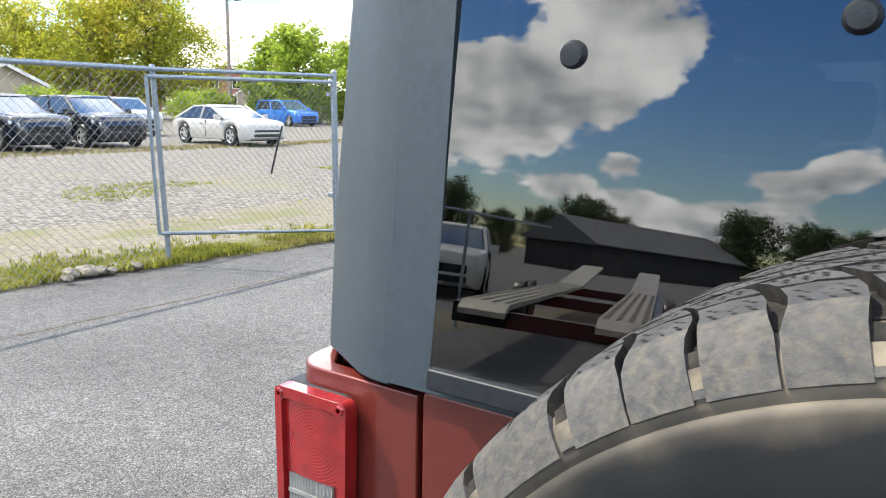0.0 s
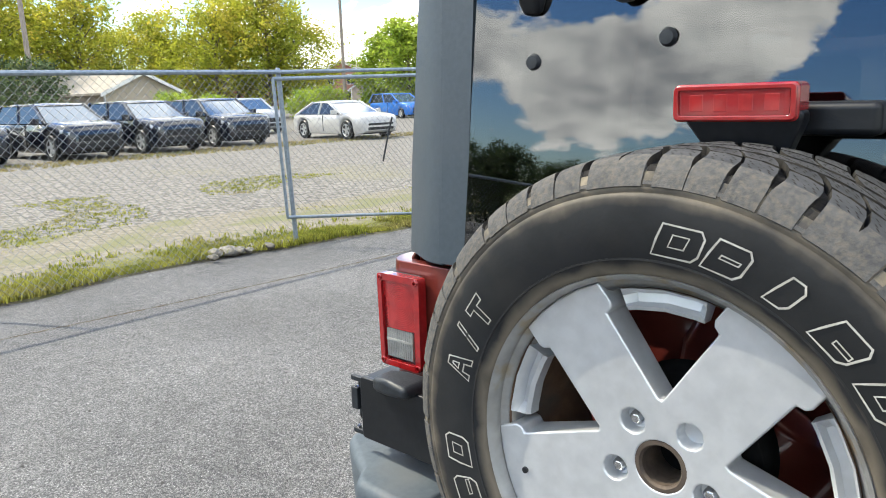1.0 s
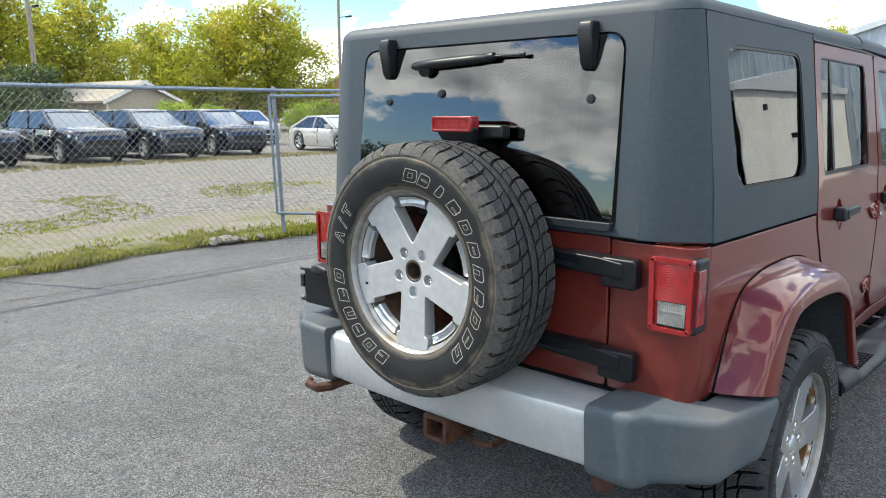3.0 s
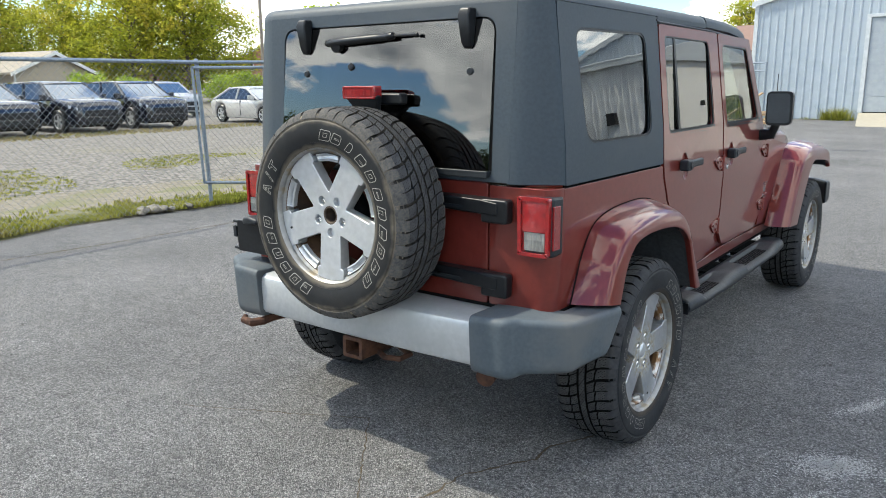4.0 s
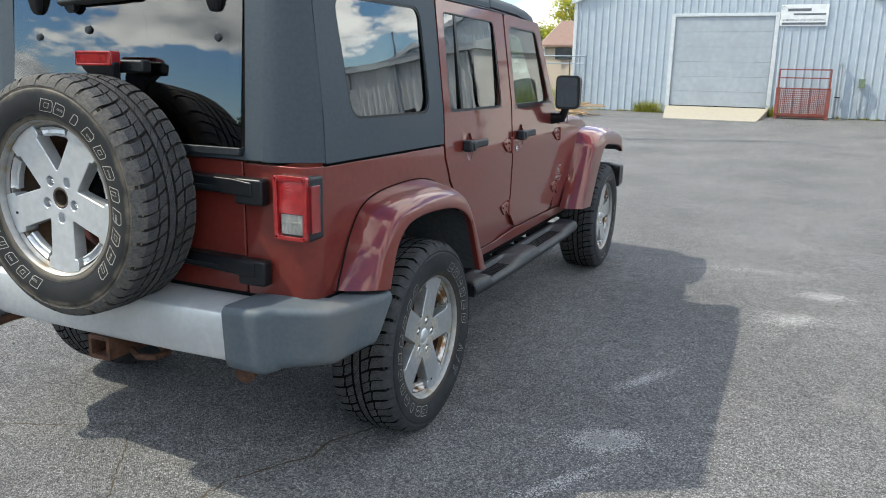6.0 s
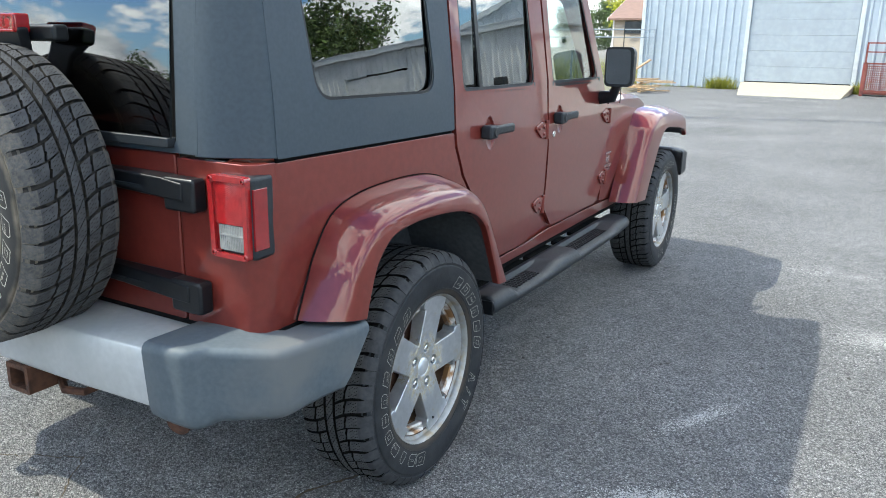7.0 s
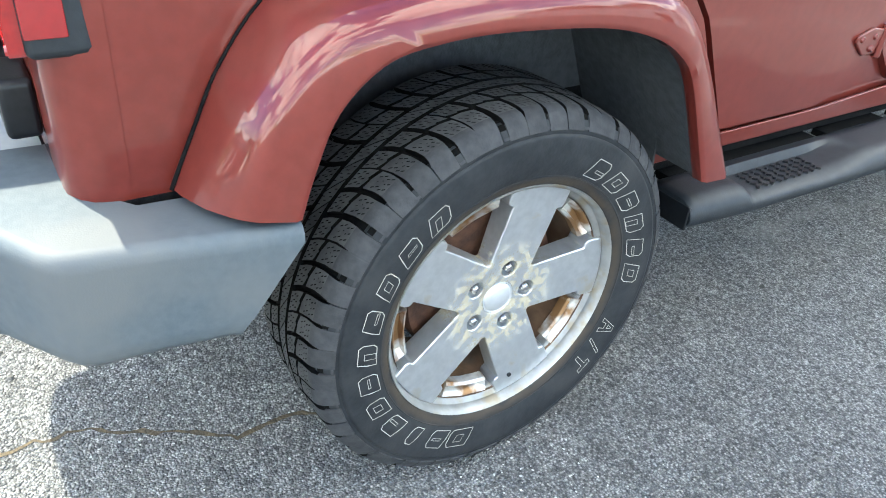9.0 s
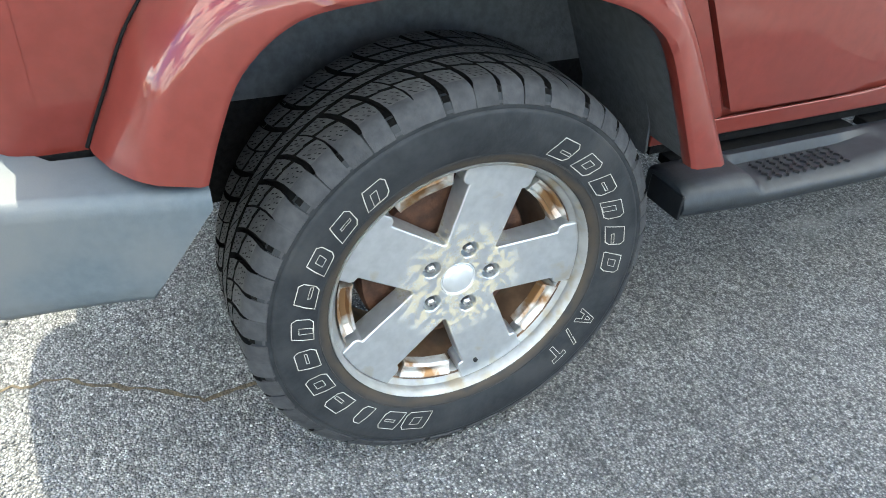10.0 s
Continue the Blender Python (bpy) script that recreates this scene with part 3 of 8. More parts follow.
def in_lot(rng):
    while True:
        x, y = rng.uniform(-13, -6.6), rng.uniform(-8, 14)
        if noise.noise(Vector((x * 0.45, y * 0.45, 7))) > 0.18:
            return x, y, -0.08, 0.6


def by_cars(rng):
    return rng.uniform(-22.6, -20.6), rng.uniform(-4, 24), -0.10, 0.7


tufts("verge_grass", "yellow-green grass tufts on the verge", 15000, on_verge, 0.054, 1)
tufts("lot_grass", "patchy dry grass in the gravel lot", 3200, in_lot, 0.030, 2, BLADES)
tufts("lot_grass", "dry yellow grass in front of parked cars", 2600, by_cars, 0.10, 3, DRYBLADES)
# stones at the fence post, leaf litter
rng = random.Random(8)
STONE = material("pale_stone", (0.075, 0.068, 0.055), (0.24, 0.22, 0.18), 30, 0.9, bump=0.4, by_object=0.3)
for i in range(9):
    bm = bmesh.new()
    bmesh.ops.create_icosphere(bm, subdivisions=2, radius=1)
    r = rng.uniform(0.03, 0.085)
    for v in bm.verts:
        v.co = Vector((v.co.x * r * 1.3, v.co.y * r, v.co.z * r * 0.7)) * (1 + 0.35 * noise.noise(v.co * 1.5 + Vector((i * 5, 0, 0))))
    st_ = tagged(part("stone", bm, STONE), "pale rough stone on the verge", "stone", "stones by the fence post")
    st_.location = (-5.86 + rng.uniform(-0.10, 0.08), 1.85 + i * 0.10 + rng.uniform(-0.04, 0.04), 0.05)
# pebbles loose on the asphalt
bm = bmesh.new()
for _ in range(900):
    x, y = rng.uniform(-5, 4.5), rng.uniform(-3, 9)
    r = rng.choice((0.003, 0.004, 0.005, 0.008))
    m = Matrix.Translation((x, y, r * 0.4)) @ Matrix.Rotation(rng.uniform(0, 3), 4, "Z") @ Matrix.Diagonal((1.3, 1, 0.8, 1))
    bmesh.ops.create_cone(bm, cap_ends=True, segments=5, radius1=r, radius2=r * 0.5, depth=r, matrix=m)
tagged(part("pebbles", bm, material("dark_pebble", (0.035, 0.034, 0.032), (0.15, 0.145, 0.135), 30, 0.9, by_island=0.5)), "loose pebbles on the asphalt", "pebbles", kind="stuff")
# cracks in the asphalt
def crack(pts, width, seed):
    r2 = random.Random(seed)
    fine = []
    for (xa, ya), (xb, yb) in zip(pts, pts[1:]):
        n = max(2, int(math.hypot(xb - xa, yb - ya) / 0.02))
        for k in range(n):
            t = k / n
            fine.append((xa + (xb - xa) * t + r2.gauss(0, 0.004), ya + (yb - ya) * t + r2.gauss(0, 0.004)))
    bm = bmesh.new()
    prev = None
    for i, (x, y) in enumerate(fine):
        w = width * r2.uniform(0.3, 1.2)
        d = Vector(fine[min(i + 1, len(fine) - 1)]) - Vector(fine[max(i - 1, 0)])
        nx_, ny_ = -d.y / (d.length + 1e-9), d.x / (d.length + 1e-9)
        cur = [bm.verts.new((x + nx_ * w, y + ny_ * w, 0.0015)), bm.verts.new((x - nx_ * w, y - ny_ * w, 0.0015))]
        if prev:
            bm.faces.new((prev[0], prev[1], cur[1], cur[0]))
        prev = cur
    tagged(part("crack", bm, CRACK), "dirt-filled crack in the asphalt", "crack", kind="structure")


crack([(0.05, -1.5), (0.28, -1.15), (0.41, -0.92), (0.43, -0.70), (0.52, -0.55), (0.59, -0.44), (0.58, -0.32), (0.70, -0.10)], 0.006, 1)
crack([(-5.2, -2.5), (-4.9, -0.5), (-4.75, 1.0), (-4.65, 2.6), (-4.6, 4.2), (-4.7, 8.0)], 0.014, 2)
crack([(-1.0, -0.95), (-0.2, -0.55), (0.28, -1.15)], 0.003, 3)

# pale scuffs: swarms of small abraded spots
rng = random.Random(31)
bm = bmesh.new()
for cx_, cy_, la, lb, turn_, count in ((1.545, 0.19, 0.075, 0.045, 30, 2600), (1.53, 0.12, 0.19, 0.09, 35, 500), (1.57, 0.87, 0.11, 0.022, 62, 800), (1.48, -0.20, 0.13, 0.022, 60, 700), (2.18, 2.20, 0.13, 0.07, 30, 2000), (2.39, 2.84, 0.10, 0.06, 10, 1300), (1.92, 3.36, 0.30, 0.05, 5, 1000), (0.47, -0.55, 0.22, 0.09, 25, 150), (0.92, 0.02, 0.18, 0.09, 30, 170), (1.85, 0.20, 0.22, 0.12, 50, 260),
                                        (2.16, 2.05, 0.20, 0.05, 65, 300), (0.28, -0.52, 0.18, 0.08, 20, 120), (0.60, -0.32, 0.12, 0.05, 40, 70), (-2.55, -1.0, 0.45, 0.10, 75, 520), (2.9, 3.4, 0.5, 0.10, 60, 420),
                                        (2.4, 5.2, 0.6, 0.12, 50, 420), (1.9, 7.6, 0.7, 0.12, 40, 400)):
    ct, st__ = math.cos(radians(turn_)), math.sin(radians(turn_))
    for _ in range(count):
        p, q = rng.gauss(0, la), rng.gauss(0, lb)
        x, y, r = cx_ + p * ct - q * st__, cy_ + p * st__ + q * ct, rng.uniform(0.0010, 0.0034)
        a0 = rng.uniform(0, 6.28)
        bm.faces.new([bm.verts.new((x + r * rng.uniform(0.7, 1.3) * math.cos(a0 + k * 1.257), y + r * rng.uniform(0.7, 1.3) * math.sin(a0 + k * 1.257), 0.0012)) for k in range(5)])
tagged(part("pale_scuffs", bm, CHALK), "pale abraded spots on the asphalt", "scuffs", kind="stuff")

# ---- chain-link fence ----
def fence_run(owner, x0, y0, x1, y1, z0, z1, pitch=0.075):
    """Wire diamonds between two points, as one woven sheet of thin wires."""
    bm = bmesh.new()
    L = math.hypot(x1 - x0, y1 - y0)
    ux, uy = (x1 - x0) / L, (y1 - y0) / L
    H = z1 - z0
    r = 0.0017

    def P(a, z):
        return (x0 + ux * a, y0 + uy * a, z0 + z)
    k = -int(H / pitch) - 1
    while k * pitch < L:
        for sgn in (1, -1):
            a0, a1 = (k * pitch, k * pitch + H)
            s0, s1 = 0.0, 1.0
            if a0 < 0:
                s0 = -a0 / H
            if a1 > L:
                s1 = (L - a0) / H
            if s1 > s0:
                za, zb = (s0 * H, s1 * H) if sgn > 0 else (H - s0 * H, H - s1 * H)
                tube(bm, [P(a0 + s0 * H, za), P(a0 + s1 * H, zb)], r, 3)
        k += 1
    return part("wire_mesh", bm, WIRE, owner, "galvanised wire diamonds")


FX = -5.80
fence = thing("chain_link_fence", "galvanised chain-link fence with top rail along gravel lot", "fence", at=(FX, 2.72, 0.03))
fence.matrix_basis = Matrix.Identity(4)
for y, lean in ((-9.3, 0), (-6.3, 0), (-3.3, 0), (-0.35, 0), (2.77, -0.07)):
    bm = bmesh.new()
    tube(bm, [(FX, y, 0.0), (FX, y + lean * 0.5, 0.9), (FX, y + lean, 1.73)], 0.024, 12)
    tube(bm, [(FX, y + lean, 1.73), (FX, y + lean, 1.755)], [0.029, 0.016], 12)
    part("post", bm, GALV, fence, "galvanised post")
bm = bmesh.new()
tube(bm, [(FX + 0.02, -12.0, 1.705), (FX + 0.02, 2.71, 1.715)], 0.022, 10)
part("top_rail", bm, GALV, fence, "galvanised top rail")
fence_run(fence, FX + 0.035, -7.5, FX + 0.035, 2.72, 0.05, 1.74)
gate_t = thing("chain_link_gate", "galvanised chain-link gate with a tubular frame", "gate")
bm = bmesh.new()
tube(bm, [(FX, 5.00, 0.0), (FX, 4.97, 1.79)], 0.030, 12)
tube(bm, [(FX, 4.97, 1.79), (FX, 4.97, 1.815)], [0.042, 0.02], 12)
part("gate_post", bm, GALV, gate_t, "thick galvanised gate post")
bm = bmesh.new()
G = [(FX + 0.05, 2.65, 0.31), (FX + 0.05, 4.91, 0.05), (FX + 0.05, 4.89, 1.68), (FX + 0.05, 2.60, 1.65)]
tube(bm, [G[0], G[1]], 0.017, 10); tube(bm, [G[1], G[2]], 0.020, 10); tube(bm, [G[3], G[2]], 0.020, 10); tube(bm, [G[3], G[0]], 0.016, 10)
tube(bm, [(FX, 2.71, 1.715), (FX, 4.97, 1.75)], 0.020, 10)
part("gate_frame", bm, GALV, gate_t, "tubular gate frame")
fence_run(gate_t, FX + 0.05, 2.73, FX + 0.05, 4.90, 0.18, 1.66)
bm = bmesh.new()
tube(bm, [(FX + 0.07, 4.12, 1.22), (FX + 0.075, 4.05, 1.05), (FX + 0.075, 3.95, 0.75)], 0.010, 8)
part("strap", bm, BLACK, gate_t, "dark strap hanging in the wire")
for z in (0.45, 1.55):
    bm = bmesh.new()
    tube(bm, [(FX, 4.92, z - 0.02), (FX, 4.92, z + 0.02)], 0.042, 12)
    box(bm, FX, FX + 0.05, 4.84, 4.92, z - 0.015, z + 0.015)
    part("gate_hinge", bm, GALV, gate_t, "clamped gate hinge")

# ---- metal buildings ----
SIDING = material("white_metal_siding", (0.305, 0.355, 0.405), (0.35, 0.40, 0.45), 4, 0.42, 0.1, bump=0.03, by_object=0.03, c3=(0.34, 0.385, 0.43), scale3=0.6)
WHITEDOOR = material("white_door_paint", (0.275, 0.31, 0.345), (0.315, 0.35, 0.385), 5, 0.45, c3=(0.265, 0.295, 0.325), scale3=1.2)
TRIMWHITE = material("grey_metal_trim", (0.42, 0.45, 0.475), (0.49, 0.52, 0.54), 8, 0.45)
REDSTEEL = material("faded_red_steel", (0.15, 0.034, 0.027), (0.22, 0.055, 0.042), 14, 0.7, bump=0.2, c3=(0.16, 0.07, 0.05), scale3=5)
SIGN = material("white_sign_board", (0.54, 0.56, 0.575), (0.60, 0.62, 0.63), 6, 0.5)
SIGNINK = material("dark_sign_ink", (0.07, 0.08, 0.10), (0.10, 0.11, 0.13), 20, 0.6)
TIMBER = material("raw_timber", (0.30, 0.19, 0.10), (0.46, 0.33, 0.19), 9, 0.85, bump=0.3, stretch=(1, 12, 12), by_object=0.2)


def ribbed(owner, x0, x1, z0, z1top, step, fn, mat=SIDING):
    """Separate ribbed siding panels, each about 0.9 m wide; z1top(x): the height; fn(u, w, z) puts them in the world."""
    x = x0
    while x < x1 - 0.01:
        xe = min(x + step * 4, x1)
        prof = []
        u = x
        while u < xe - 0.02:
            prof += [(u, 0.0), (u + step - 0.085, 0.0), (u + step - 0.065, 0.026), (u + step - 0.025, 0.026), (u + step - 0.005, 0.0)]
            u += step
        prof = [(min(a, xe), b) for a, b in prof] + [(xe, 0.0)]
        bm = bmesh.new()
        lo_ = [bm.verts.new(fn(a, b, z0(a) if callable(z0) else z0)) for a, b in prof]
        hi_ = [bm.verts.new(fn(a, b, z1top(a))) for a, b in prof]
        for i in range(len(prof) - 1):
            bm.faces.new((lo_[i], lo_[i + 1], hi_[i + 1], hi_[i]))
        part("siding_panel", bm, mat, owner, angle=20)
        x = xe


hall = thing("metal_hall", "white ribbed metal workshop hall with a closed overhead door", "building")
BY = 27.6
HX0, HX1 = -6.2, 17.0


def gable(x):
    return 4.15 + min(x - HX0, HX1 - x) * 0.30


wall_fn = lambda u, w, z: (u, BY - w, z)
ribbed(hall, HX0, -2.42, 0.02, gable, 0.27, wall_fn)
ribbed(hall, -2.42, 1.10, 3.52, gable, 0.27, wall_fn)
ribbed(hall, 1.10, HX1, 0.02, gable, 0.27, wall_fn)
ribbed(hall, BY, BY + 22, 0.02, lambda y: 4.15, 0.27, lambda u, w, z: (HX0 - w, u, z))
ribbed(hall, BY, BY + 22, 0.02, lambda y: 4.15, 0.27, lambda u, w, z: (HX1 + w, u, z))
mid = (HX0 + HX1) / 2
for xa, xb in ((HX0 - 0.15, mid), (mid, HX1 + 0.15)):
    bm = bmesh.new()
    za, zb = gable(xa) + 0.04, gable(xb) + 0.04
    rings(bm, [[(xa, y, za), (xb, y, zb), (xb, y, zb + 0.10), (xa, y, za + 0.10)] for y in (BY - 0.12, BY + 22)])
    part("roof", bm, TRIMWHITE, hall, "pale metal roof", bevel=0.01)
    bm = bmesh.new()
    rings(bm, [[(xa, y, za - 0.12), (xb, y, zb - 0.12), (xb, y, zb + 0.03), (xa, y, za + 0.03)] for y in (BY - 0.14, BY - 0.10)])
    part("rake_trim", bm, TRIMWHITE, hall, "grey rake trim")
part("corner_trim", boxed(HX0 - 0.05, HX0 + 0.08, BY - 0.05, BY + 0.05, 0.02, 4.2), TRIMWHITE, hall)
for xa, xb, za, zb in ((-2.52, -2.38, 0.26, 3.52), (1.04, 1.18, 0.26, 3.52), (-2.52, 1.18, 3.50, 3.61)):
    part("door_trim", boxed(xa, xb, BY - 0.045, BY + 0.10, za, zb), TRIMWHITE, hall, bevel=0.01)
odoor = part("overhead_door", boxed(-2.38, 1.04, BY + 0.03, BY + 0.08, 0.28, 3.50), WHITEDOOR, hall, "white sectional overhead door")
for i in range(6):
    z = 0.30 + i * 0.533
    part("door_section", boxed(-2.36, 1.02, BY + 0.008, BY + 0.032, z, z + 0.525), WHITEDOOR, odoor, bevel=0.006)
    for j in range(4):
        x = -2.25 + j * 0.84
        bm = bmesh.new()
        plate(bm, [(x, z + 0.09), (x + 0.70, z + 0.09), (x + 0.70, z + 0.45), (x, z + 0.45)], 0.003, lambda u, v, w: (u, BY + 0.008 - w, v), [[(x + 0.025, z + 0.115), (x + 0.675, z + 0.115), (x + 0.675, z + 0.425), (x + 0.025, z + 0.425)]])
        part("raised_moulding", bm, WHITEDOOR, odoor)
part("door_bottom_seal", boxed(-2.36, 1.02, BY - 0.002, BY + 0.03, 0.255, 0.30), BLACK, odoor, "black bottom seal")
# near-black sheet: the hall's inner shade put into the colour
part("hall_inside", boxed(HX0 + 0.1, HX1 - 0.1, BY + 0.2, BY + 0.3, 0.02, 4.2), SHADEFILL, hall)
# concrete ramp up to the door
bm = bmesh.new()
rings(bm, [[(xa, y, -0.02), (xb, y, -0.02), (xb, y, z), (xa, y, z)] for xa, xb, y, z in ((-1.95, 0.95, 23.6, 0.006), (-2.50, 1.16, BY + 0.05, 0.27))])
tagged(part("ramp", bm, CONCRETE), "pale concrete ramp to the overhead door", "ramp", kind="structure")
# sign
sign = thing("wall_sign", "white company sign with dark lettering on metal siding", "sign")
part("board", boxed(1.19, 2.70, BY - 0.06, BY - 0.03, 3.15, 3.87), SIGN, sign, bevel=0.004)
for name, x0, x1, z0, z1 in (("brand_bar", 1.40, 2.15, 3.645, 3.735), ("brand_bar", 1.60, 2.62, 3.515, 3.57), ("address_bar", 1.25, 2.64, 3.19, 3.265)):
    part(name, boxed(x0, x1, BY - 0.066, BY - 0.060, z0, z1), SIGNINK, sign)
bm = bmesh.new()
tube(bm, [(1.27 + 0.06 * math.cos(a), BY - 0.064, 3.76 + 0.05 * math.sin(a)) for a in [math.pi * 2 * k / 14 for k in range(12)]], 0.006, 6)
part("emblem", bm, SIGNINK, sign)
for word, x0, wide in (("SHIPPING", 1.265, 0.52), ("AND", 1.83, 0.19), ("RECEIVING", 2.065, 0.56)):
    cu = bpy.data.curves.new("word", "FONT")
    cu.body, cu.size, cu.extrude = word, 0.105, 0.002
    tx_ = new("word_source", cu)
    me_ = bpy.data.meshes.new_from_object(tx_)
    bpy.data.objects.remove(tx_)
    me_.materials.append(SIGNINK)
    lt = new("word", me_)
    lt.parent = sign
    left = min(v.co.x for v in me_.vertices)
    wid = max(v.co.x for v in me_.vertices) - left
    lt.matrix_basis = Matrix.Translation((x0, BY - 0.0625, 3.315)) @ Matrix.Rotation(radians(90), 4, "X") @ Matrix.Diagonal((wide / wid, 1, 1, 1)) @ Matrix.Translation((-left, 0, 0))

# red steel cage by the door
cage = thing("steel_cage", "faded red steel mesh cage on the asphalt", "cage", at=(0, 0, 0))
cx0, cx1, cy0, cy1 = 1.36, 3.05, 26.2, 27.0
for x in (cx0, cx1 - 0.10):
    for y in (cy0, cy1 - 0.06):
        part("corner_post", boxed(x, x + 0.10, y, y + 0.06, 0.0, 1.05), REDSTEEL, cage)
        part("upper_post", boxed(x + 0.03, x + 0.07, y, y + 0.04, 1.05, 1.66), REDSTEEL, cage)
for z in (0.12, 1.0, 1.36, 1.64):
    for y in (cy0, cy1 - 0.04):
        part("cross_bar", boxed(cx0 + 0.03, cx1 - 0.03, y, y + 0.04, z, z + 0.04), REDSTEEL, cage)
for y in (cy0 + 0.02, cy1 - 0.02):
    bm = bmesh.new()
    for i in range(26):
        x = cx0 + 0.12 + i * (cx1 - cx0 - 0.24) / 25
        box(bm, x - 0.006, x + 0.006, y - 0.006, y + 0.006, 0.14, 1.0)
    for i in range(12):
        box(bm, cx0 + 0.1, cx1 - 0.1, y - 0.006, y + 0.006, 0.154 + i * 0.07, 0.166 + i * 0.07)
    tagged(part("cage_mesh", bm, REDSTEEL, cage, "rusty wire mesh"), kind="stuff")
bm = bmesh.new()
box(bm, cx0 + 0.05, cx1 - 0.05, cy0 + 0.05, cy1 - 0.05, 0.06, 0.12)
part("cage_floor", bm, REDSTEEL, cage)
# pipe, meter post on the wall
for nm, lab, x, z1, r in (("vent_pipe", "white standpipe on the metal wall", 3.33, 1.85, 0.04), ("meter_post", "white post with a green box", 4.00, 1.38, 0.05)):
    t_ = thing(nm, lab, "pipe")
    bm = bmesh.new()
    tube(bm, [(x, BY - 0.15, 0.0), (x, BY - 0.15, z1)], r, 10)
    part("pipe", bm, WHITEDOOR, t_)
    if nm == "meter_post":
        part("meter_box", boxed(x - 0.09, x + 0.09, BY - 0.24, BY - 0.06, z1 - 0.30, z1), material("green_box_paint", (0.10, 0.14, 0.09), (0.14, 0.18, 0.12), 12, 0.6), t_)
    else:
        part("pipe_clamp", boxed(x - 0.12, x + 0.06, BY - 0.20, BY - 0.05, 0.72, 0.76), BLACK, t_)
        part("pipe_cap", boxed(x - 0.06, x + 0.06, BY - 0.21, BY - 0.09, z1, z1 + 0.08), WHITEDOOR, t_)
wl_ = thing("wall_lamp", "small grey lamp high on the siding", "lamp")
part("lamp_body", boxed(4.10, 4.35, BY - 0.20, BY - 0.02, 3.98, 4.15), TRIMWHITE, wl_, bevel=0.02)
# timber and pallets beside the hall
pal = thing("timber_pile", "pile of raw timber boards and broken pallet", "timber")
rng = random.Random(12)
for i in range(15):
    L = rng.uniform(0.9, 1.7)
    m = Matrix.Translation((-4.75 + rng.uniform(-0.8, 0.7), 23.3 + rng.uniform(-0.9, 1.0), 0.02 + 0.028 * i)) @ Matrix.Rotation(rng.uniform(-0.7, 0.7) + (1.57 if i % 3 else 0), 4, "Z") @ Matrix.Rotation(rng.uniform(-0.05, 0.05), 4, "Y")
    part("board", boxed(-L / 2, L / 2, -0.055, 0.055, -0.018, 0.018, m=m), TIMBER, pal)
m = Matrix.Translation((-5.2, 23.1, 0.62)) @ Matrix.Rotation(0.5, 4, "Z") @ Matrix.Rotation(-0.6, 4, "Y")
part("board", boxed(-0.7, 0.7, -0.12, 0.12, -0.02, 0.02, m=m), TIMBER, pal)


def weeds(rng):
    return -3.1 + rng.gauss(0, 0.22), 27.2 + rng.gauss(0, 0.10), 0.0, 1.0


tufts("weeds", "green weeds at the foot of the metal wall", 90, weeds, 0.42, 5)
tufts("weeds", "green weeds beside the ramp", 30, lambda r: (1.30 + r.gauss(0, 0.06), 27.3 + r.gauss(0, 0.1), 0.0, 1.0), 0.40, 6)
tufts("weeds", "dry weeds along the wall foot", 160, lambda r: (r.uniform(-6.2, 6), 27.42 + r.gauss(0, 0.05), 0.0, 0.35), 0.30, 9)

# fence beside the hall, and the yard behind it
f2 = thing("side_fence", "tall chain-link fence beside the metal hall", "fence")
for x in (-8.6, -5.45):
    bm = bmesh.new()
    tube(bm, [(x, 26.6, 0.0), (x, 26.6, 2.06)], 0.035, 10)
    part("post", bm, GALV, f2)
bm = bmesh.new()
for z in (2.03, 1.75):
    tube(bm, [(-14, 26.6, z), (-5.45, 26.6, z)], 0.022, 8)
part("rail", bm, GALV, f2)
fence_run(f2, -13.9, 26.6, -5.5, 26.6, 0.05, 2.0, 0.11)
tufts("yard_weeds", "tall yellow weeds behind the side fence", 260, lambda r: (r.uniform(-12, -6.5), r.uniform(27.2, 30), 0.0, 1.0), 1.0, 7)

# grey wing of the workshop on the open side of the yard, seen in the car's windows
hall2 = thing("long_metal_hall", "grey ribbed metal hall with a half-raised bay door", "building")
WX, WY, WZ = 7.55, 17.4, 3.30
GREYSIDE = material("grey_metal_siding", (0.48, 0.50, 0.51), (0.56, 0.58, 0.59), 4, 0.45, 0.1, bump=0.03, by_object=0.04)
PALEWALL = material("pale_block_wall", (0.66, 0.65, 0.61), (0.72, 0.71, 0.67), 3, 0.8, c3=(0.62, 0.60, 0.55), scale3=0.8)
south = lambda u, w, z: (u, WY - w, z)
ribbed(hall2, WX, 11.6, 0.02, lambda x: WZ, 0.20, south, GREYSIDE)
ribbed(hall2, 11.6, 14.0, 2.75, lambda x: WZ, 0.20, south, GREYSIDE)
ribbed(hall2, 14.0, 24.0, 0.02, lambda x: WZ, 0.20, south, GREYSIDE)
part("end_wall", boxed(WX - 0.05, WX + 0.1, WY, 27.3, 0.02, WZ), PALEWALL, hall2, "pale flat end wall")
part("eave_trim", boxed(WX - 0.15, 24.1, WY - 0.18, WY + 0.05, WZ - 0.02, WZ + 0.16), TRIMWHITE, hall2)
part("end_trim", boxed(WX - 0.18, WX - 0.06, WY - 0.10, 27.3, WZ - 0.02, WZ + 0.16), TRIMWHITE, hall2)
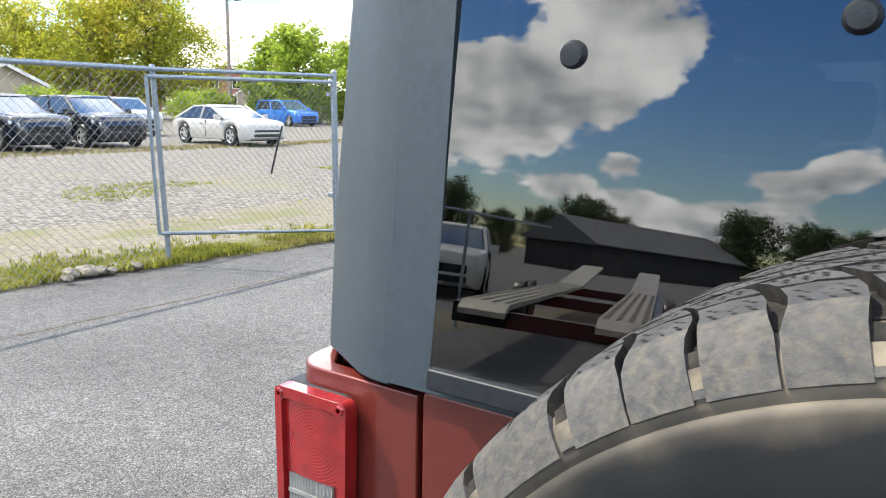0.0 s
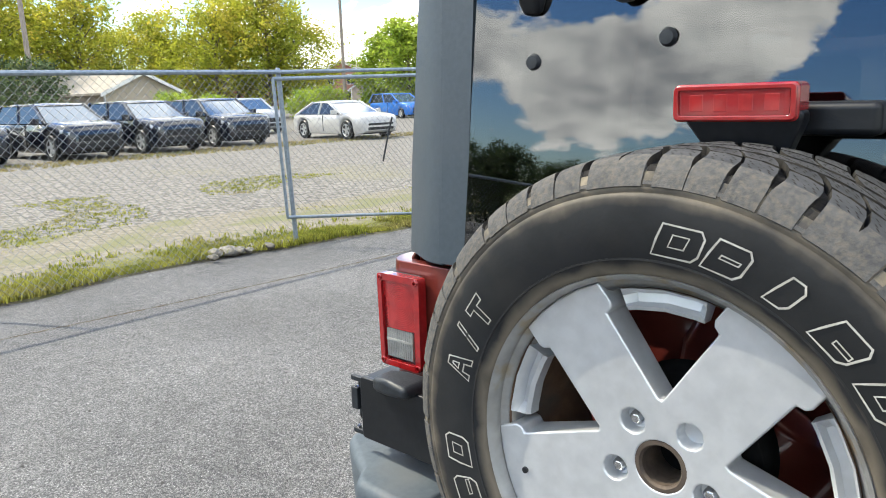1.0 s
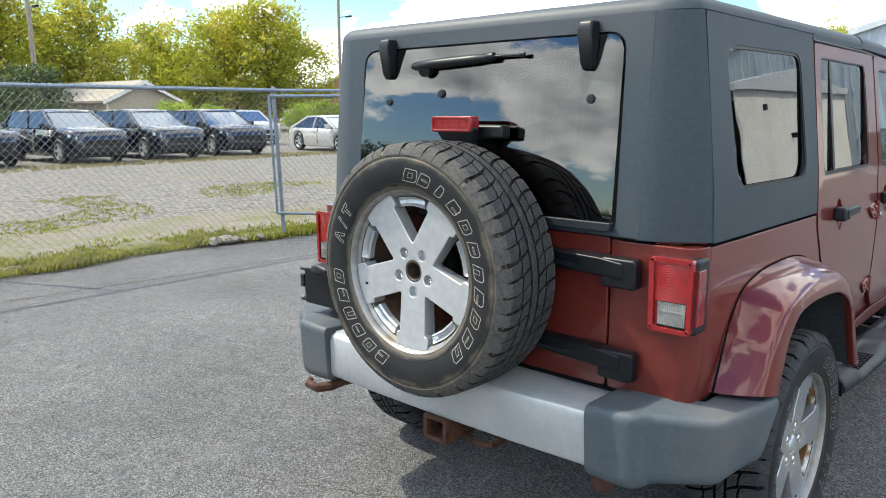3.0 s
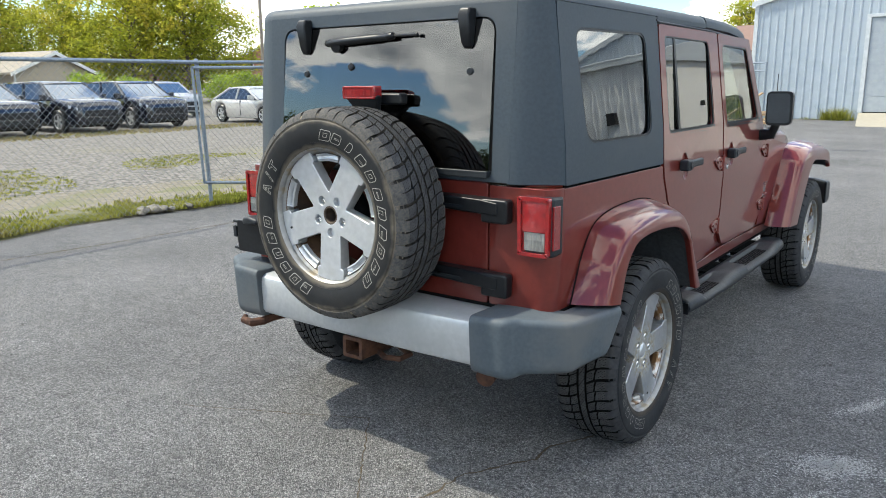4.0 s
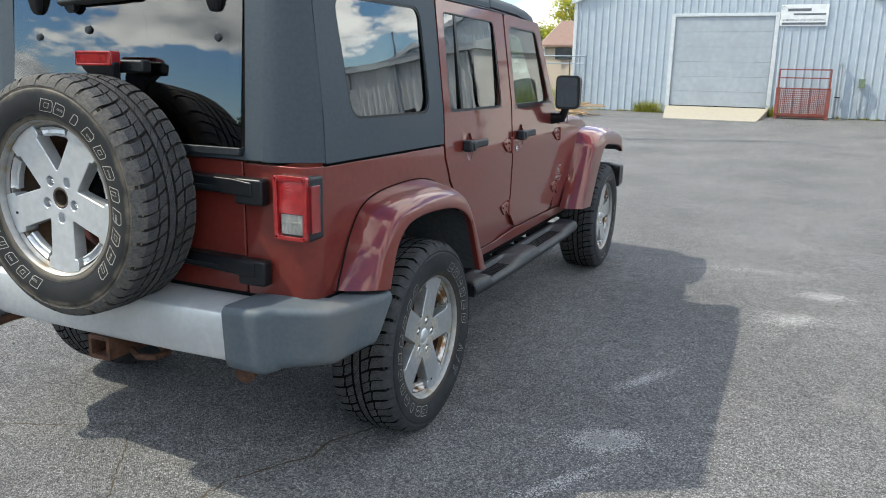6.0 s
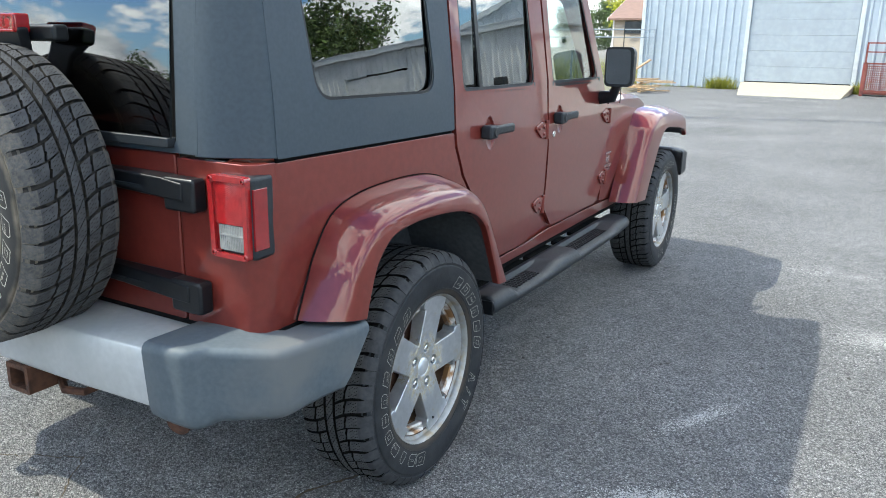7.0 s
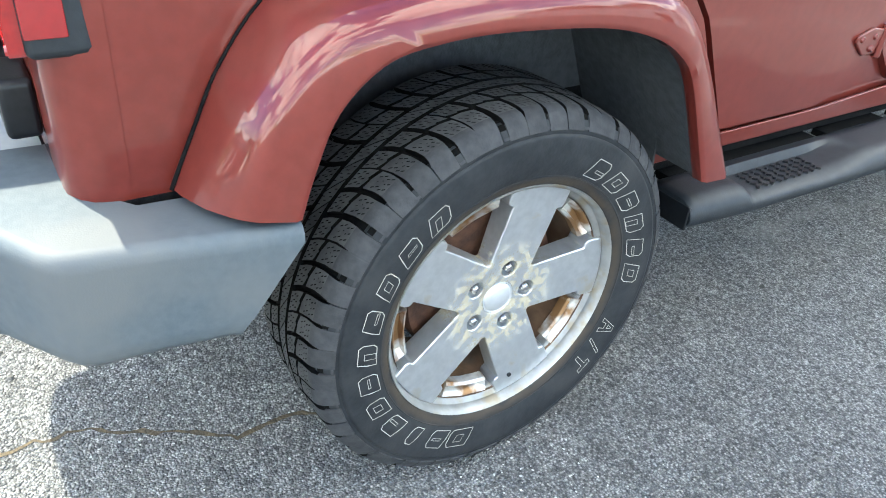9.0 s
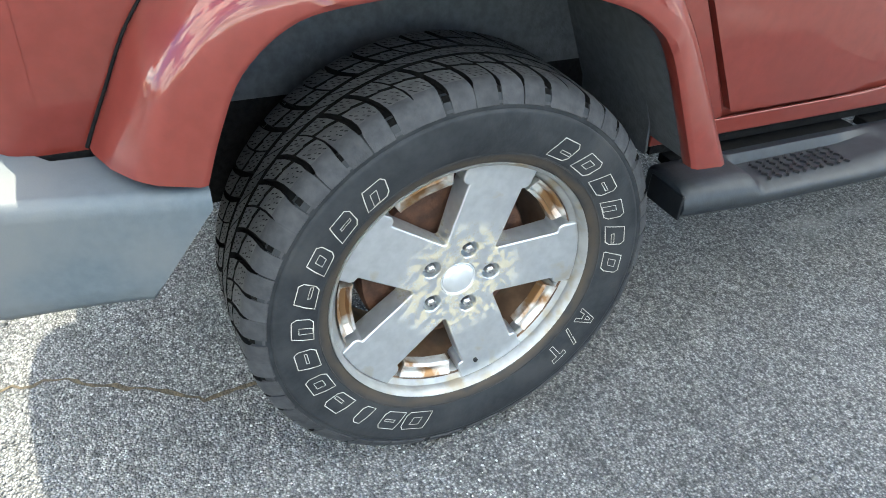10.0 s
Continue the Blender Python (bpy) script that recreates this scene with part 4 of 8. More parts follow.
# dark bay drawn as one near-black sheet, its shade in the colour
part("bay_inside", boxed(11.0, 14.6, WY + 2.0, WY + 2.2, 0.02, 3.0), SHADEFILL, hall2)
part("bay_door", boxed(11.6, 14.0, WY + 0.05, WY + 0.10, 1.95, 2.70), GREYSIDE, hall2, "half-raised grey bay door")
for x in (11.45, 14.0):
    part("bay_trim", boxed(x, x + 0.15, WY - 0.06, WY + 0.10, 0.02, 2.8), TRIMWHITE, hall2)
bm = bmesh.new()
rings(bm, [[(x, WY - 0.2, WZ + 0.14), (x, WY + 5, WZ + 0.75), (x, 27.3, WZ + 0.14), (x, 27.3, WZ + 0.05)] for x in (WX - 0.15, 24.1)])
part("roof", bm, TRIMWHITE, hall2)
for x, z0, z1 in ((8.5, 1.70, 2.02), (9.5, 1.30, 1.95)):
    part("meter", boxed(x, x + 0.30, WY - 0.24, WY - 0.03, z0, z1), BLACK, hall2, "dark electric meter box")
for y, z in ((19.2, 2.75), (21.4, 1.9)):
    part("wall_lamp", boxed(WX - 0.16, WX - 0.04, y, y + 0.12, z, z + 0.16), BLACK, hall2, "small dark wall lamp", bevel=0.02)
bm = bmesh.new()
tube(bm, [(9.9, WY - 0.08, 1.6), (9.9, WY - 0.08, WZ + 0.9)], 0.035, 8)
part("conduit", bm, GALV, hall2, "steel conduit with weatherhead")

# trailer with tread-plate tracks standing behind the walk, mirrored in the back window
TREADPLATE = material("dull_tread_plate", (0.30, 0.28, 0.24), (0.40, 0.37, 0.32), 14, 0.5, 0.4, bump=0.5, bump_scale=40)
trailer = thing("car_trailer", "black car trailer with two tread-plate tracks", "trailer")
tm = pose(-3.25, -7.0, 0, 0, 0, 180 - 17)
for x0, x1 in ((-0.95, -0.45), (0.45, 0.95)):
    bm = bmesh.new()
    rings(bm, [[tm @ Vector(p) for p in ((x0, y, z - 0.06), (x1, y, z - 0.06), (x1, y, z), (x0, y, z))] for y, z in ((-0.2, 0.62), (0.0, 0.70), (7.5, 0.70), (12.0, 1.05))])
    tk = part("track", bm, TREADPLATE, trailer, "tread-plate wheel track")
    bm = bmesh.new()
    for i in range(60):
        y = 0.1 + i * 0.122
        for j in range(4):
            xx = x0 + 0.06 + j * 0.125
            box(bm, xx - 0.03, xx + 0.03, y - 0.012, y + 0.012, 0.699, 0.708, m=tm)
    tagged(part("tread_bars", bm, TREADPLATE, tk), kind="stuff")
for x0, x1, y0, y1, z0, z1 in ((-1.05, -0.96, 0, 12, 0.45, 0.66), (0.96, 1.05, 0, 12, 0.45, 0.66), (-0.96, 0.96, 0.0, 0.10, 0.45, 0.62), (-0.96, 0.96, 4.0, 4.1, 0.45, 0.62), (-0.96, 0.96, 8.0, 8.1, 0.45, 0.62)):
    part("frame_beam", boxed(x0, x1, y0, y1, z0, z1, m=tm), BLACK, trailer, "black steel beam")
for sx in (-1.18, 1.18):
    for y in (4.6, 5.5):
        bm = bmesh.new()
        lathe(bm, [(0.0, 0.10), (0.18, 0.10), (0.36, 0.09), (0.38, 0.05), (0.38, -0.08), (0.20, -0.10), (0.0, -0.10)], 24)
        for v in bm.verts:
            v.co = tm @ (v.co + Vector((sx, y, 0.38)))
        part("wheel", bm, BLACK, trailer, "black trailer tyre")

# ---- the car ----


def even(ob):
    """Lets the broad faces of a panel keep their own flat shading."""
    md = ob.modifiers.new("even", "WEIGHTED_NORMAL")
    md.keep_sharp, md.weight = True, 80
    return ob


BODY_X = [(0.50, 0.742), (0.62, 0.757), (0.80, 0.772), (0.98, 0.776), (1.13, 0.768)]
TOP_X = [(1.10, 0.768), (1.25, 0.758), (1.72, 0.698)]
CUTS = (0.62, 0.72, 0.80, 0.90, 0.98, 1.06)
DOORCUTS = (0.62, 0.72, 0.80, 0.90, 0.98, 1.06, 1.10, 1.25)


def half_width(z):
    return lerp(BODY_X, z) if z < 1.115 else lerp(TOP_X, z)


def side(s, base=0.0):
    """Bends (y, z) onto the flank of the car; s: 1 right, -1 left."""
    return lambda u, v, w: (s * (half_width(v) + base + w), u, v)


def pane(s, base):
    """Flat side glass, a little more upright than the panels round it."""
    return lambda u, v, w: (s * (half_width(1.62) + (1.62 - v) * 0.102 + base + w), u, v)


def rear_y(z):
    return -0.666 + 0.072 * max(0.0, z - 1.13)


def back_pane(base):
    """The lift glass stands a little prouder at its foot."""
    return lambda u, v, w: (u, rear_y(v) - base - 0.030 * (1.684 - v) - w, v)


def rear(base=0.0):
    return lambda u, v, w: (u, rear_y(v) - base - w, v)


car = thing("off_road_car", "dark red four-door off-road car with black hard top", "car")

# tub: the flank outline with both wheel arches cut out
flank = [(-0.580, 1.112), (-0.580, 0.665), (-0.43, 0.655), (-0.40, 0.80), (-0.33, 0.89), (-0.20, 0.93), (0.16, 0.92), (0.30, 0.84), (0.40, 0.58),
         (0.47, 0.52), (2.42, 0.52), (2.47, 0.60), (2.52, 0.78), (2.64, 0.90), (2.80, 0.95), (3.10, 0.95), (3.10, 1.0), (2.3, 1.08), (1.97, 1.112)]
bm = bmesh.new()
plate(bm, flank, 1.0, lambda u, v, w: ((2 * w - 1) * (half_width(v) - 0.020), u, v), cuts_v=CUTS)
part("body_tub", bm, PAINT, car, bevel=0.004)
# inner wheel wells and underbody; near-black colours hold the shade down there
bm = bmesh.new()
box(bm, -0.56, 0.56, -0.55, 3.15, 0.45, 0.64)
part("underbody", bm, SHADEFILL, car, "near-black block for the shaded underbody")
bm = bmesh.new()
box(bm, -0.56, 0.56, -0.55, 3.15, 0.64, 0.97)
part("wheel_well", bm, ARCH, car, "dark grey wheel well liner")
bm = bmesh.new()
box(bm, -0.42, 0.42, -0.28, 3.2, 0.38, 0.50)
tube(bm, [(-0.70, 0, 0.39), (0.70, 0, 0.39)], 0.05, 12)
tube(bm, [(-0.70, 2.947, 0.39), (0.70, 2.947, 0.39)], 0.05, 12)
part("chassis", bm, DEEPSHADE, car, "dark chassis frame and axles")
# closes the view under the doors; near-black for the shade there
part("floor_pan", boxed(-0.715, 0.715, 0.47, 2.40, 0.485, 0.515), SHADEFILL, car, "black floor pan")
for yc, arch in ((0.0, [(-0.435, 0.62), (-0.425, 0.70), (-0.392, 0.795), (-0.325, 0.882), (-0.20, 0.922), (0.16, 0.912), (0.295, 0.832), (0.392, 0.60), (0.40, 0.53)]),
                 (2.947, [(-0.525, 0.53), (-0.47, 0.62), (-0.42, 0.775), (-0.30, 0.892), (-0.14, 0.942), (0.20, 0.942), (0.25, 0.90)])):
    for s in (1, -1):
        # the black lower strip stands in for the arch's dark, open foot
        for row, mat, word in ((arch[:3], SHADEFILL, "black splash shield"), (arch[2:], ARCH, "dark grey inner wheel arch")):
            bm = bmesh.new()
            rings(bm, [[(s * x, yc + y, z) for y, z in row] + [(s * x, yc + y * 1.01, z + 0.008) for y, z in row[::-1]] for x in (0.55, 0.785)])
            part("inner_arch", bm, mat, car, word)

def scoop(y):
    """The rounded opening behind a door handle."""
    return [(y + 0.040 * math.cos(radians(a)), 1.086 + 0.062 * math.sin(radians(a))) for a in range(0, 360, 20)]


# flank panels, each a little proud, so that seams stay between them
for s in (1, -1):
    bm = bmesh.new()
    plate(bm, rounded([(-0.592, 1.118), (-0.592, 0.668), (-0.43, 0.658), (-0.40, 0.80), (-0.33, 0.89), (-0.20, 0.93), (0.16, 0.92), (0.30, 0.84),
                       (0.40, 0.58), (0.46, 0.565), (0.612, 0.560), (0.535, 0.70), (0.458, 0.835), (0.350, 0.955), (0.305, 1.06), (0.300, 1.112)],
                      [0.01, 0.01, 0.01, 0, 0, 0, 0, 0, 0, 0, 0.01, 0, 0.05, 0.05, 0.02, 0.008]), 0.010, side(s, -0.010), cuts_v=CUTS)
    part("quarter_panel", bm, PAINT, car, bevel=0.003)
    # doors with their upper frames
    rdoor = rounded([(0.312, 1.112), (0.318, 1.06), (0.361, 0.958), (0.468, 0.838), (0.546, 0.705), (0.625, 0.572), (1.00, 0.572), (1.128, 0.70), (1.133, 1.12),
                     (1.128, 1.25), (1.09, 1.700), (0.318, 1.705)],
                    [0, 0.02, 0.05, 0.05, 0, 0.02, 0.16, 0.06, 0, 0, 0.02, 0.02], 6)
    rwin = rounded([(0.375, 1.235), (0.995, 1.235), (0.985, 1.42), (0.955, 1.655), (0.375, 1.66)], [0.03, 0.045, 0, 0.05, 0.03], 6)
    bm = bmesh.new()
    plate(bm, rdoor, 0.020, side(s, -0.018), [rwin, scoop(0.57)], cuts_v=DOORCUTS)
    door = part("rear_door", bm, PAINT, car, bevel=0.003)
    fdoor = rounded([(1.148, 1.12), (1.148, 0.70), (1.27, 0.590), (1.90, 0.590), (1.962, 0.66), (1.965, 1.10), (1.90, 1.20), (1.66, 1.690), (1.108, 1.700), (1.145, 1.25)],
                    [0, 0.05, 0.10, 0.05, 0.05, 0.02, 0.02, 0.03, 0.02, 0], 6)
    fwin = rounded([(1.195, 1.235), (1.80, 1.235), (1.60, 1.640), (1.165, 1.650)], [0.04, 0.03, 0.05, 0.05], 6)
    bm = bmesh.new()
    plate(bm, fdoor, 0.020, side(s, -0.018), [fwin, scoop(1.275)], cuts_v=DOORCUTS)
    fd = part("front_door", bm, PAINT, car, bevel=0.003)
    # glass, dividers, belt trims
    bm = bmesh.new()
    plate(bm, [(0.365, 1.225), (1.005, 1.225), (0.965, 1.665), (0.365, 1.67)], 0.005, pane(s, -0.012))
    g = part("door_glass", bm, TINTSIDE, door, "tinted door glass"); g.visible_shadow = False
    bm = bmesh.new()
    plate(bm, [(1.185, 1.225), (1.81, 1.225), (1.605, 1.65), (1.155, 1.66)], 0.005, pane(s, -0.012))
    g = part("door_glass", bm, CLEAR, fd, "lightly tinted door glass"); g.visible_shadow = False
    bm = bmesh.new()
    plate(bm, rounded([(0.36, 1.215), (1.01, 1.215), (0.965, 1.675), (0.36, 1.68)], 0.03), 0.006, side(s, -0.006),
          [rounded([(0.384, 1.244), (0.986, 1.244), (0.948, 1.650), (0.384, 1.655)], 0.035)])
    part("window_seal", bm, BLACK, door, "black rubber window seal")
    bm = bmesh.new()
    plate(bm, rounded([(1.18, 1.215), (1.83, 1.215), (1.615, 1.66), (1.15, 1.67)], 0.03), 0.006, side(s, -0.006),
          [rounded([(1.204, 1.244), (1.785, 1.244), (1.595, 1.632), (1.174, 1.642)], 0.035)])
    part("window_seal", bm, BLACK, fd, "black rubber window seal")
    bm = bmesh.new()
    plate(bm, [(0.505, 1.245), (0.53, 1.245), (0.52, 1.655), (0.497, 1.655)], 0.008, side(s, -0.012))
    part("window_divider", bm, BLACK, door, "black window divider bar")
    for a, b, d in ((0.375, 1.0, door), (1.19, 1.83, fd)):
        bm = bmesh.new()
        plate(bm, rounded([(a, 1.222), (b, 1.222), (b, 1.246), (a, 1.246)], 0.006), 0.012, side(s, -0.010))
        part("belt_trim", bm, STEP, d, "dark belt weatherstrip")
    # handles: round end, grip and the scooped recess behind
    for y0, d in ((0.47, door), (1.175, fd)):
        bm = bmesh.new()
        lathe(bm, [(0.0, -0.011), (0.6, -0.0105), (0.88, -0.007), (1.0, 0.0005), (1.06, 0.0025), (1.12, 0.0015)], 28)
        for v in bm.verts:
            zz = 1.086 + v.co.z * 0.062
            v.co = Vector((s * (half_width(zz) + v.co.x), y0 + 0.10 + v.co.y * 0.040, zz))
        part("handle_recess", bm, PAINT, d)
        bm = bmesh.new()
        for k, (ya, yb, za, zb, xa, xb) in enumerate(((y0 + 0.02, y0 + 0.085, 1.070, 1.122, 0.0, 0.048), (y0 + 0.075, y0 + 0.235, 1.082, 1.118, 0.022, 0.046))):
            xs = sorted((s * (0.772 + xa), s * (0.772 + xb)))
            box(bm, xs[0], xs[1], ya, yb, za, zb)
        h = part("door_handle", bm, STEP, d, "dark grey plastic door handle", bevel=0.010, seg=3)
        bm = bmesh.new()
        lathe(bm, [(0.0, 0.003), (0.016, 0.003), (0.019, 0.0)], 20)
        for v in bm.verts:
            v.co = Vector((s * (0.822 + v.co.x), y0 + 0.062 + v.co.y, 1.096 + v.co.z))
        part("handle_button", bm, STEP, h, "dark push button")
    # exposed hinges
    for y0, z0, d in ((0.965, 1.045, car), (0.975, 0.715, car), (1.83, 1.045, car), (1.85, 0.715, car)):
        bm = bmesh.new()
        plate(bm, rounded([(y0 + 0.035, z0 + 0.012), (y0 + 0.085, z0 - 0.025), (y0 + 0.135, z0 - 0.025), (y0 + 0.135, z0 + 0.038), (y0 + 0.09, z0 + 0.044), (y0 + 0.035, z0 + 0.028)], 0.008),
              0.011, side(s, 0.0))
        xk = half_width(z0) + 0.009
        tube(bm, [(s * xk, y0 + 0.142, z0 - 0.034), (s * xk, y0 + 0.142, z0 + 0.048)], 0.010, 12)
        hg = part("door_hinge", bm, PAINT, car, bevel=0.004)
        for dy, dz in ((0.055, 0.019), (0.105, 0.022), (0.105, -0.008)):
            bm = bmesh.new()
            lathe(bm, [(0.0, 0.007), (0.006, 0.006), (0.009, 0.0)], 10)
            for v in bm.verts:
                v.co = Vector((s * (half_width(z0) + 0.011 + v.co.x), y0 + dy + v.co.y, z0 + dz + v.co.z))
            part("bolt", bm, PAINT, hg)
    # cowl panel between door and front wing
    bm = bmesh.new()
    plate(bm, rounded([(1.975, 1.112), (1.975, 0.59), (2.40, 0.56), (2.47, 0.62), (2.52, 0.78), (2.64, 0.90), (2.64, 1.03), (2.2, 1.10)], 0.01), 0.008, side(s, -0.010), cuts_v=CUTS)
    part("cowl_panel", bm, PAINT, car, bevel=0.003)
    # rocker sill under the doors
    bm = bmesh.new()
    plate(bm, [(0.44, 0.52), (2.42, 0.52), (2.42, 0.565), (1.92, 0.578), (1.26, 0.580), (1.0, 0.562), (0.44, 0.558)], 0.010, side(s, -0.010))
    part("rocker_sill", bm, PAINT, car, bevel=0.003)
    # badge bars on the cowl
    bm = bmesh.new()
    for z0, z1, ya, yb in ((0.842, 0.853, 1.985, 2.065), (0.795, 0.835, 2.015, 2.04), (0.772, 0.785, 1.985, 2.09), (0.752, 0.764, 1.99, 2.07)):
        plate(bm, [(ya, z0), (yb, z0), (yb + 0.006, z1), (ya + 0.006, z1)], 0.003, side(s, 0.0))
    part("badge", bm, CHROME, car, "small silver badge bars")
    # fuel side is left; door lock on the right
    bm = bmesh.new()
    lathe(bm, [(0.0, 0.004), (0.013, 0.003), (0.015, 0.0)], 16)
    for v in bm.verts:
        v.co = Vector((s * (0.778 + v.co.x), 1.20 + v.co.y, 1.025 + v.co.z))
    part("door_lock", bm, CHROME, fd, "round metal lock cylinder")

# added black strip that darkens the slit under the hard top
for s in (1, -1):
    bm = bmesh.new()
    plate(bm, [(-0.575, 1.095), (0.30, 1.095), (0.30, 1.140), (-0.575, 1.140)], 0.004, side(s, -0.017))
    part("belt_gasket", bm, SHADEFILL, car, "black filler strip under the hard top")
# rear corner panels: from the flank seam round to the tailgate
for s, xg in ((1, 0.513), (-1, -0.555)):
    bm = bmesh.new()
    loops = []
    for z in (0.672, 0.70, 0.80, 0.90, 0.98, 1.06, 1.122):
        hw, ry = half_width(z), rear_y(z)
        pts = [(hw, -0.586)] + [(hw - 0.055 + 0.055 * math.cos(a), ry + 0.055 - 0.055 * math.sin(a)) for a in [radians(d) for d in range(0, 91, 15)]]
        pts += [(abs(xg), ry), (abs(xg), ry + 0.02), (hw - 0.06, ry + 0.03), (hw - 0.02, -0.586)]
        loops.append([(s * x, y, z) for x, y in pts])
    rings(bm, loops)
    part("rear_corner_panel", bm, PAINT, car, bevel=0.003)
# tailgate
bm = bmesh.new()
plate(bm, rounded([(-0.549, 0.685), (0.507, 0.685), (0.507, 1.13), (-0.549, 1.13)], [0.02, 0.02, 0.012, 0.012]), 0.02, rear(-0.02))
part("tailgate", bm, PAINT, car, bevel=0.005)
bm = bmesh.new()
box(bm, -0.60, 0.60, -0.60, -0.50, 0.62, 1.12)
part("tailgate_backing", bm, SHADEFILL, car, "black inner tailgate frame")

# front: hood, grille block, windscreen frame
bm = bmesh.new()
loops = []
for y, w, z in ((1.93, 0.72, 1.125), (2.2, 0.70, 1.14), (2.7, 0.66, 1.135), (3.1, 0.62, 1.11), (3.3, 0.60, 1.07), (3.36, 0.58, 0.98)):
    half = [(w, z - 0.14), (w, z - 0.035), (w - 0.03, z - 0.008), (w * 0.6, z + 0.010), (0, z + 0.018)]
    loops.append([(x, y, zz) for x, zz in half] + [(-x, y, zz) for x, zz in half[-2::-1]])
rings(bm, loops)
part("hood", bm, PAINT, car, bevel=0.006)
bm = bmesh.new()
box(bm, -0.60, 0.60, 3.1, 3.38, 0.60, 1.00)
part("grille", bm, PAINT, car, bevel=0.02)
bm = bmesh.new()
plate(bm, rounded([(-0.745, 0), (0.745, 0), (0.68, 0.66), (-0.68, 0.66)], 0.05), 0.05,
      lambda u, v, w: (u, 1.985 - v * 0.62 - w * 0.6, 1.10 + v * 0.93 - w * 0.5), [rounded([(-0.67, 0.07), (0.67, 0.07), (0.615, 0.59), (-0.615, 0.59)], 0.05)])
wind = part("windscreen_frame", bm, PAINT, car, bevel=0.006)
bm = bmesh.new()
plate(bm, [(-0.68, 0.06), (0.68, 0.06), (0.625, 0.60), (-0.625, 0.60)], 0.006, lambda u, v, w: (u, 1.965 - v * 0.62 - w * 0.6, 1.085 + v * 0.93 - w * 0.5))
g = part("windscreen", bm, CLEAR, wind, "clear windscreen glass"); g.visible_shadow = False
bm = bmesh.new()
tube(bm, [(0.755, 1.98, 1.12), (0.765, 2.02, 1.17), (0.765, 2.06, 1.16)], 0.018, 8)
part("hood_bracket", bm, BLACK, car, "black windscreen hinge bracket", bevel=0.004)
bm = bmesh.new()
tube(bm, [(0.735, 2.28, 1.10), (0.74, 2.25, 1.50)], 0.003, 6)
part("antenna", bm, BLACK, car, "thin black antenna whip")

# hard top
for s in (1, -1):
    bm = bmesh.new()
    win = rounded([(-0.415, 1.245), (0.185, 1.240), (0.160, 1.660), (-0.455, 1.655)], [0.075, 0.075, 0.06, 0.06], 7)
    plate(bm, rounded([(-0.582, 1.128), (0.300, 1.122), (0.300, 1.7335), (-0.568, 1.7335)], 0.008), 0.022, side(s, -0.018), [win], cuts_v=(1.25, 1.45, 1.715))
    wall = part("side_wall", bm, HARDTOP, car, "black grained hard top side", bevel=0.004)
    bm = bmesh.new()
    big = rounded([(-0.425, 1.235), (0.195, 1.230), (0.170, 1.670), (-0.465, 1.665)], [0.08, 0.08, 0.06, 0.06], 7)
    plate(bm, big, 0.005, pane(s, -0.009))
    g = part("quarter_glass", bm, TINTSIDE, wall, "dark tinted quarter window"); g.visible_shadow = False
    bm = bmesh.new()
    plate(bm, rounded([(-0.418, 1.242), (0.188, 1.237), (0.163, 1.663), (-0.458, 1.658)], [0.075, 0.075, 0.06, 0.06], 7), 0.005, side(s, -0.004),
          [rounded([(-0.406, 1.254), (0.176, 1.249), (0.152, 1.651), (-0.445, 1.646)], [0.068, 0.068, 0.053, 0.053], 7)])
    part("window_seal", bm, BLACK, wall, "black rubber window seal")
    bm = bmesh.new()
    plate(bm, [(0.302, 1.714), (0.925, 1.714), (0.925, 1.7365), (0.302, 1.7365)], 0.020, side(s, -0.016))
    part("roof_edge", bm, HARDTOP, car, "black grained roof edge over the door")
    # rear corner of the top: a broad chamfer between side and back
    bm = bmesh.new()
    loops = []
    for z in (1.130, 1.30, 1.50, 1.66, 1.7365):
        hw, ry = half_width(z) - max(0.0, z - 1.72) * 0.13, rear_y(z) - 0.012
        k = 0.0
        pts = [(hw + 0.004 - k, -0.573), (hw - 0.004 - k, -0.592), (hw - 0.022 - k, -0.608), (0.640, ry + 0.010 + k * .3), (0.615, ry + 0.002 + k * .3), (0.590, ry + k * .3), (0.585, ry + 0.03),
               (0.62, ry + 0.045), (hw - 0.05, -0.575)]
        loops.append([(s * x, y, z) for x, y in pts])
    rings(bm, loops)
    part("top_corner", bm, HARDTOP, car, "black grained hard top corner", bevel=0.003)
    bm = bmesh.new()
    tube(bm, [(s * 0.700, 0.29, 1.718), (s * 0.702, 0.31, 1.711), (s * 0.700, 1.0, 1.706), (s * 0.690, 1.62, 1.684)], 0.0050, 8)
    part("drip_rail", bm, BLACK, car, "black door seal under the roof edge")
bm = bmesh.new()
gopen = rounded([(-0.528, 1.150), (0.528, 1.150), (0.522, 1.690), (-0.522, 1.690)], [0.02, 0.02, 0.06, 0.06], 6)
plate(bm, rounded([(-0.60, 1.134), (0.60, 1.134), (0.60, 1.7365), (-0.60, 1.7365)], 0.004), 0.045, rear(-0.033), [gopen])
part("top_back", bm, HARDTOP, car, "black grained hard top back frame", bevel=0.006)
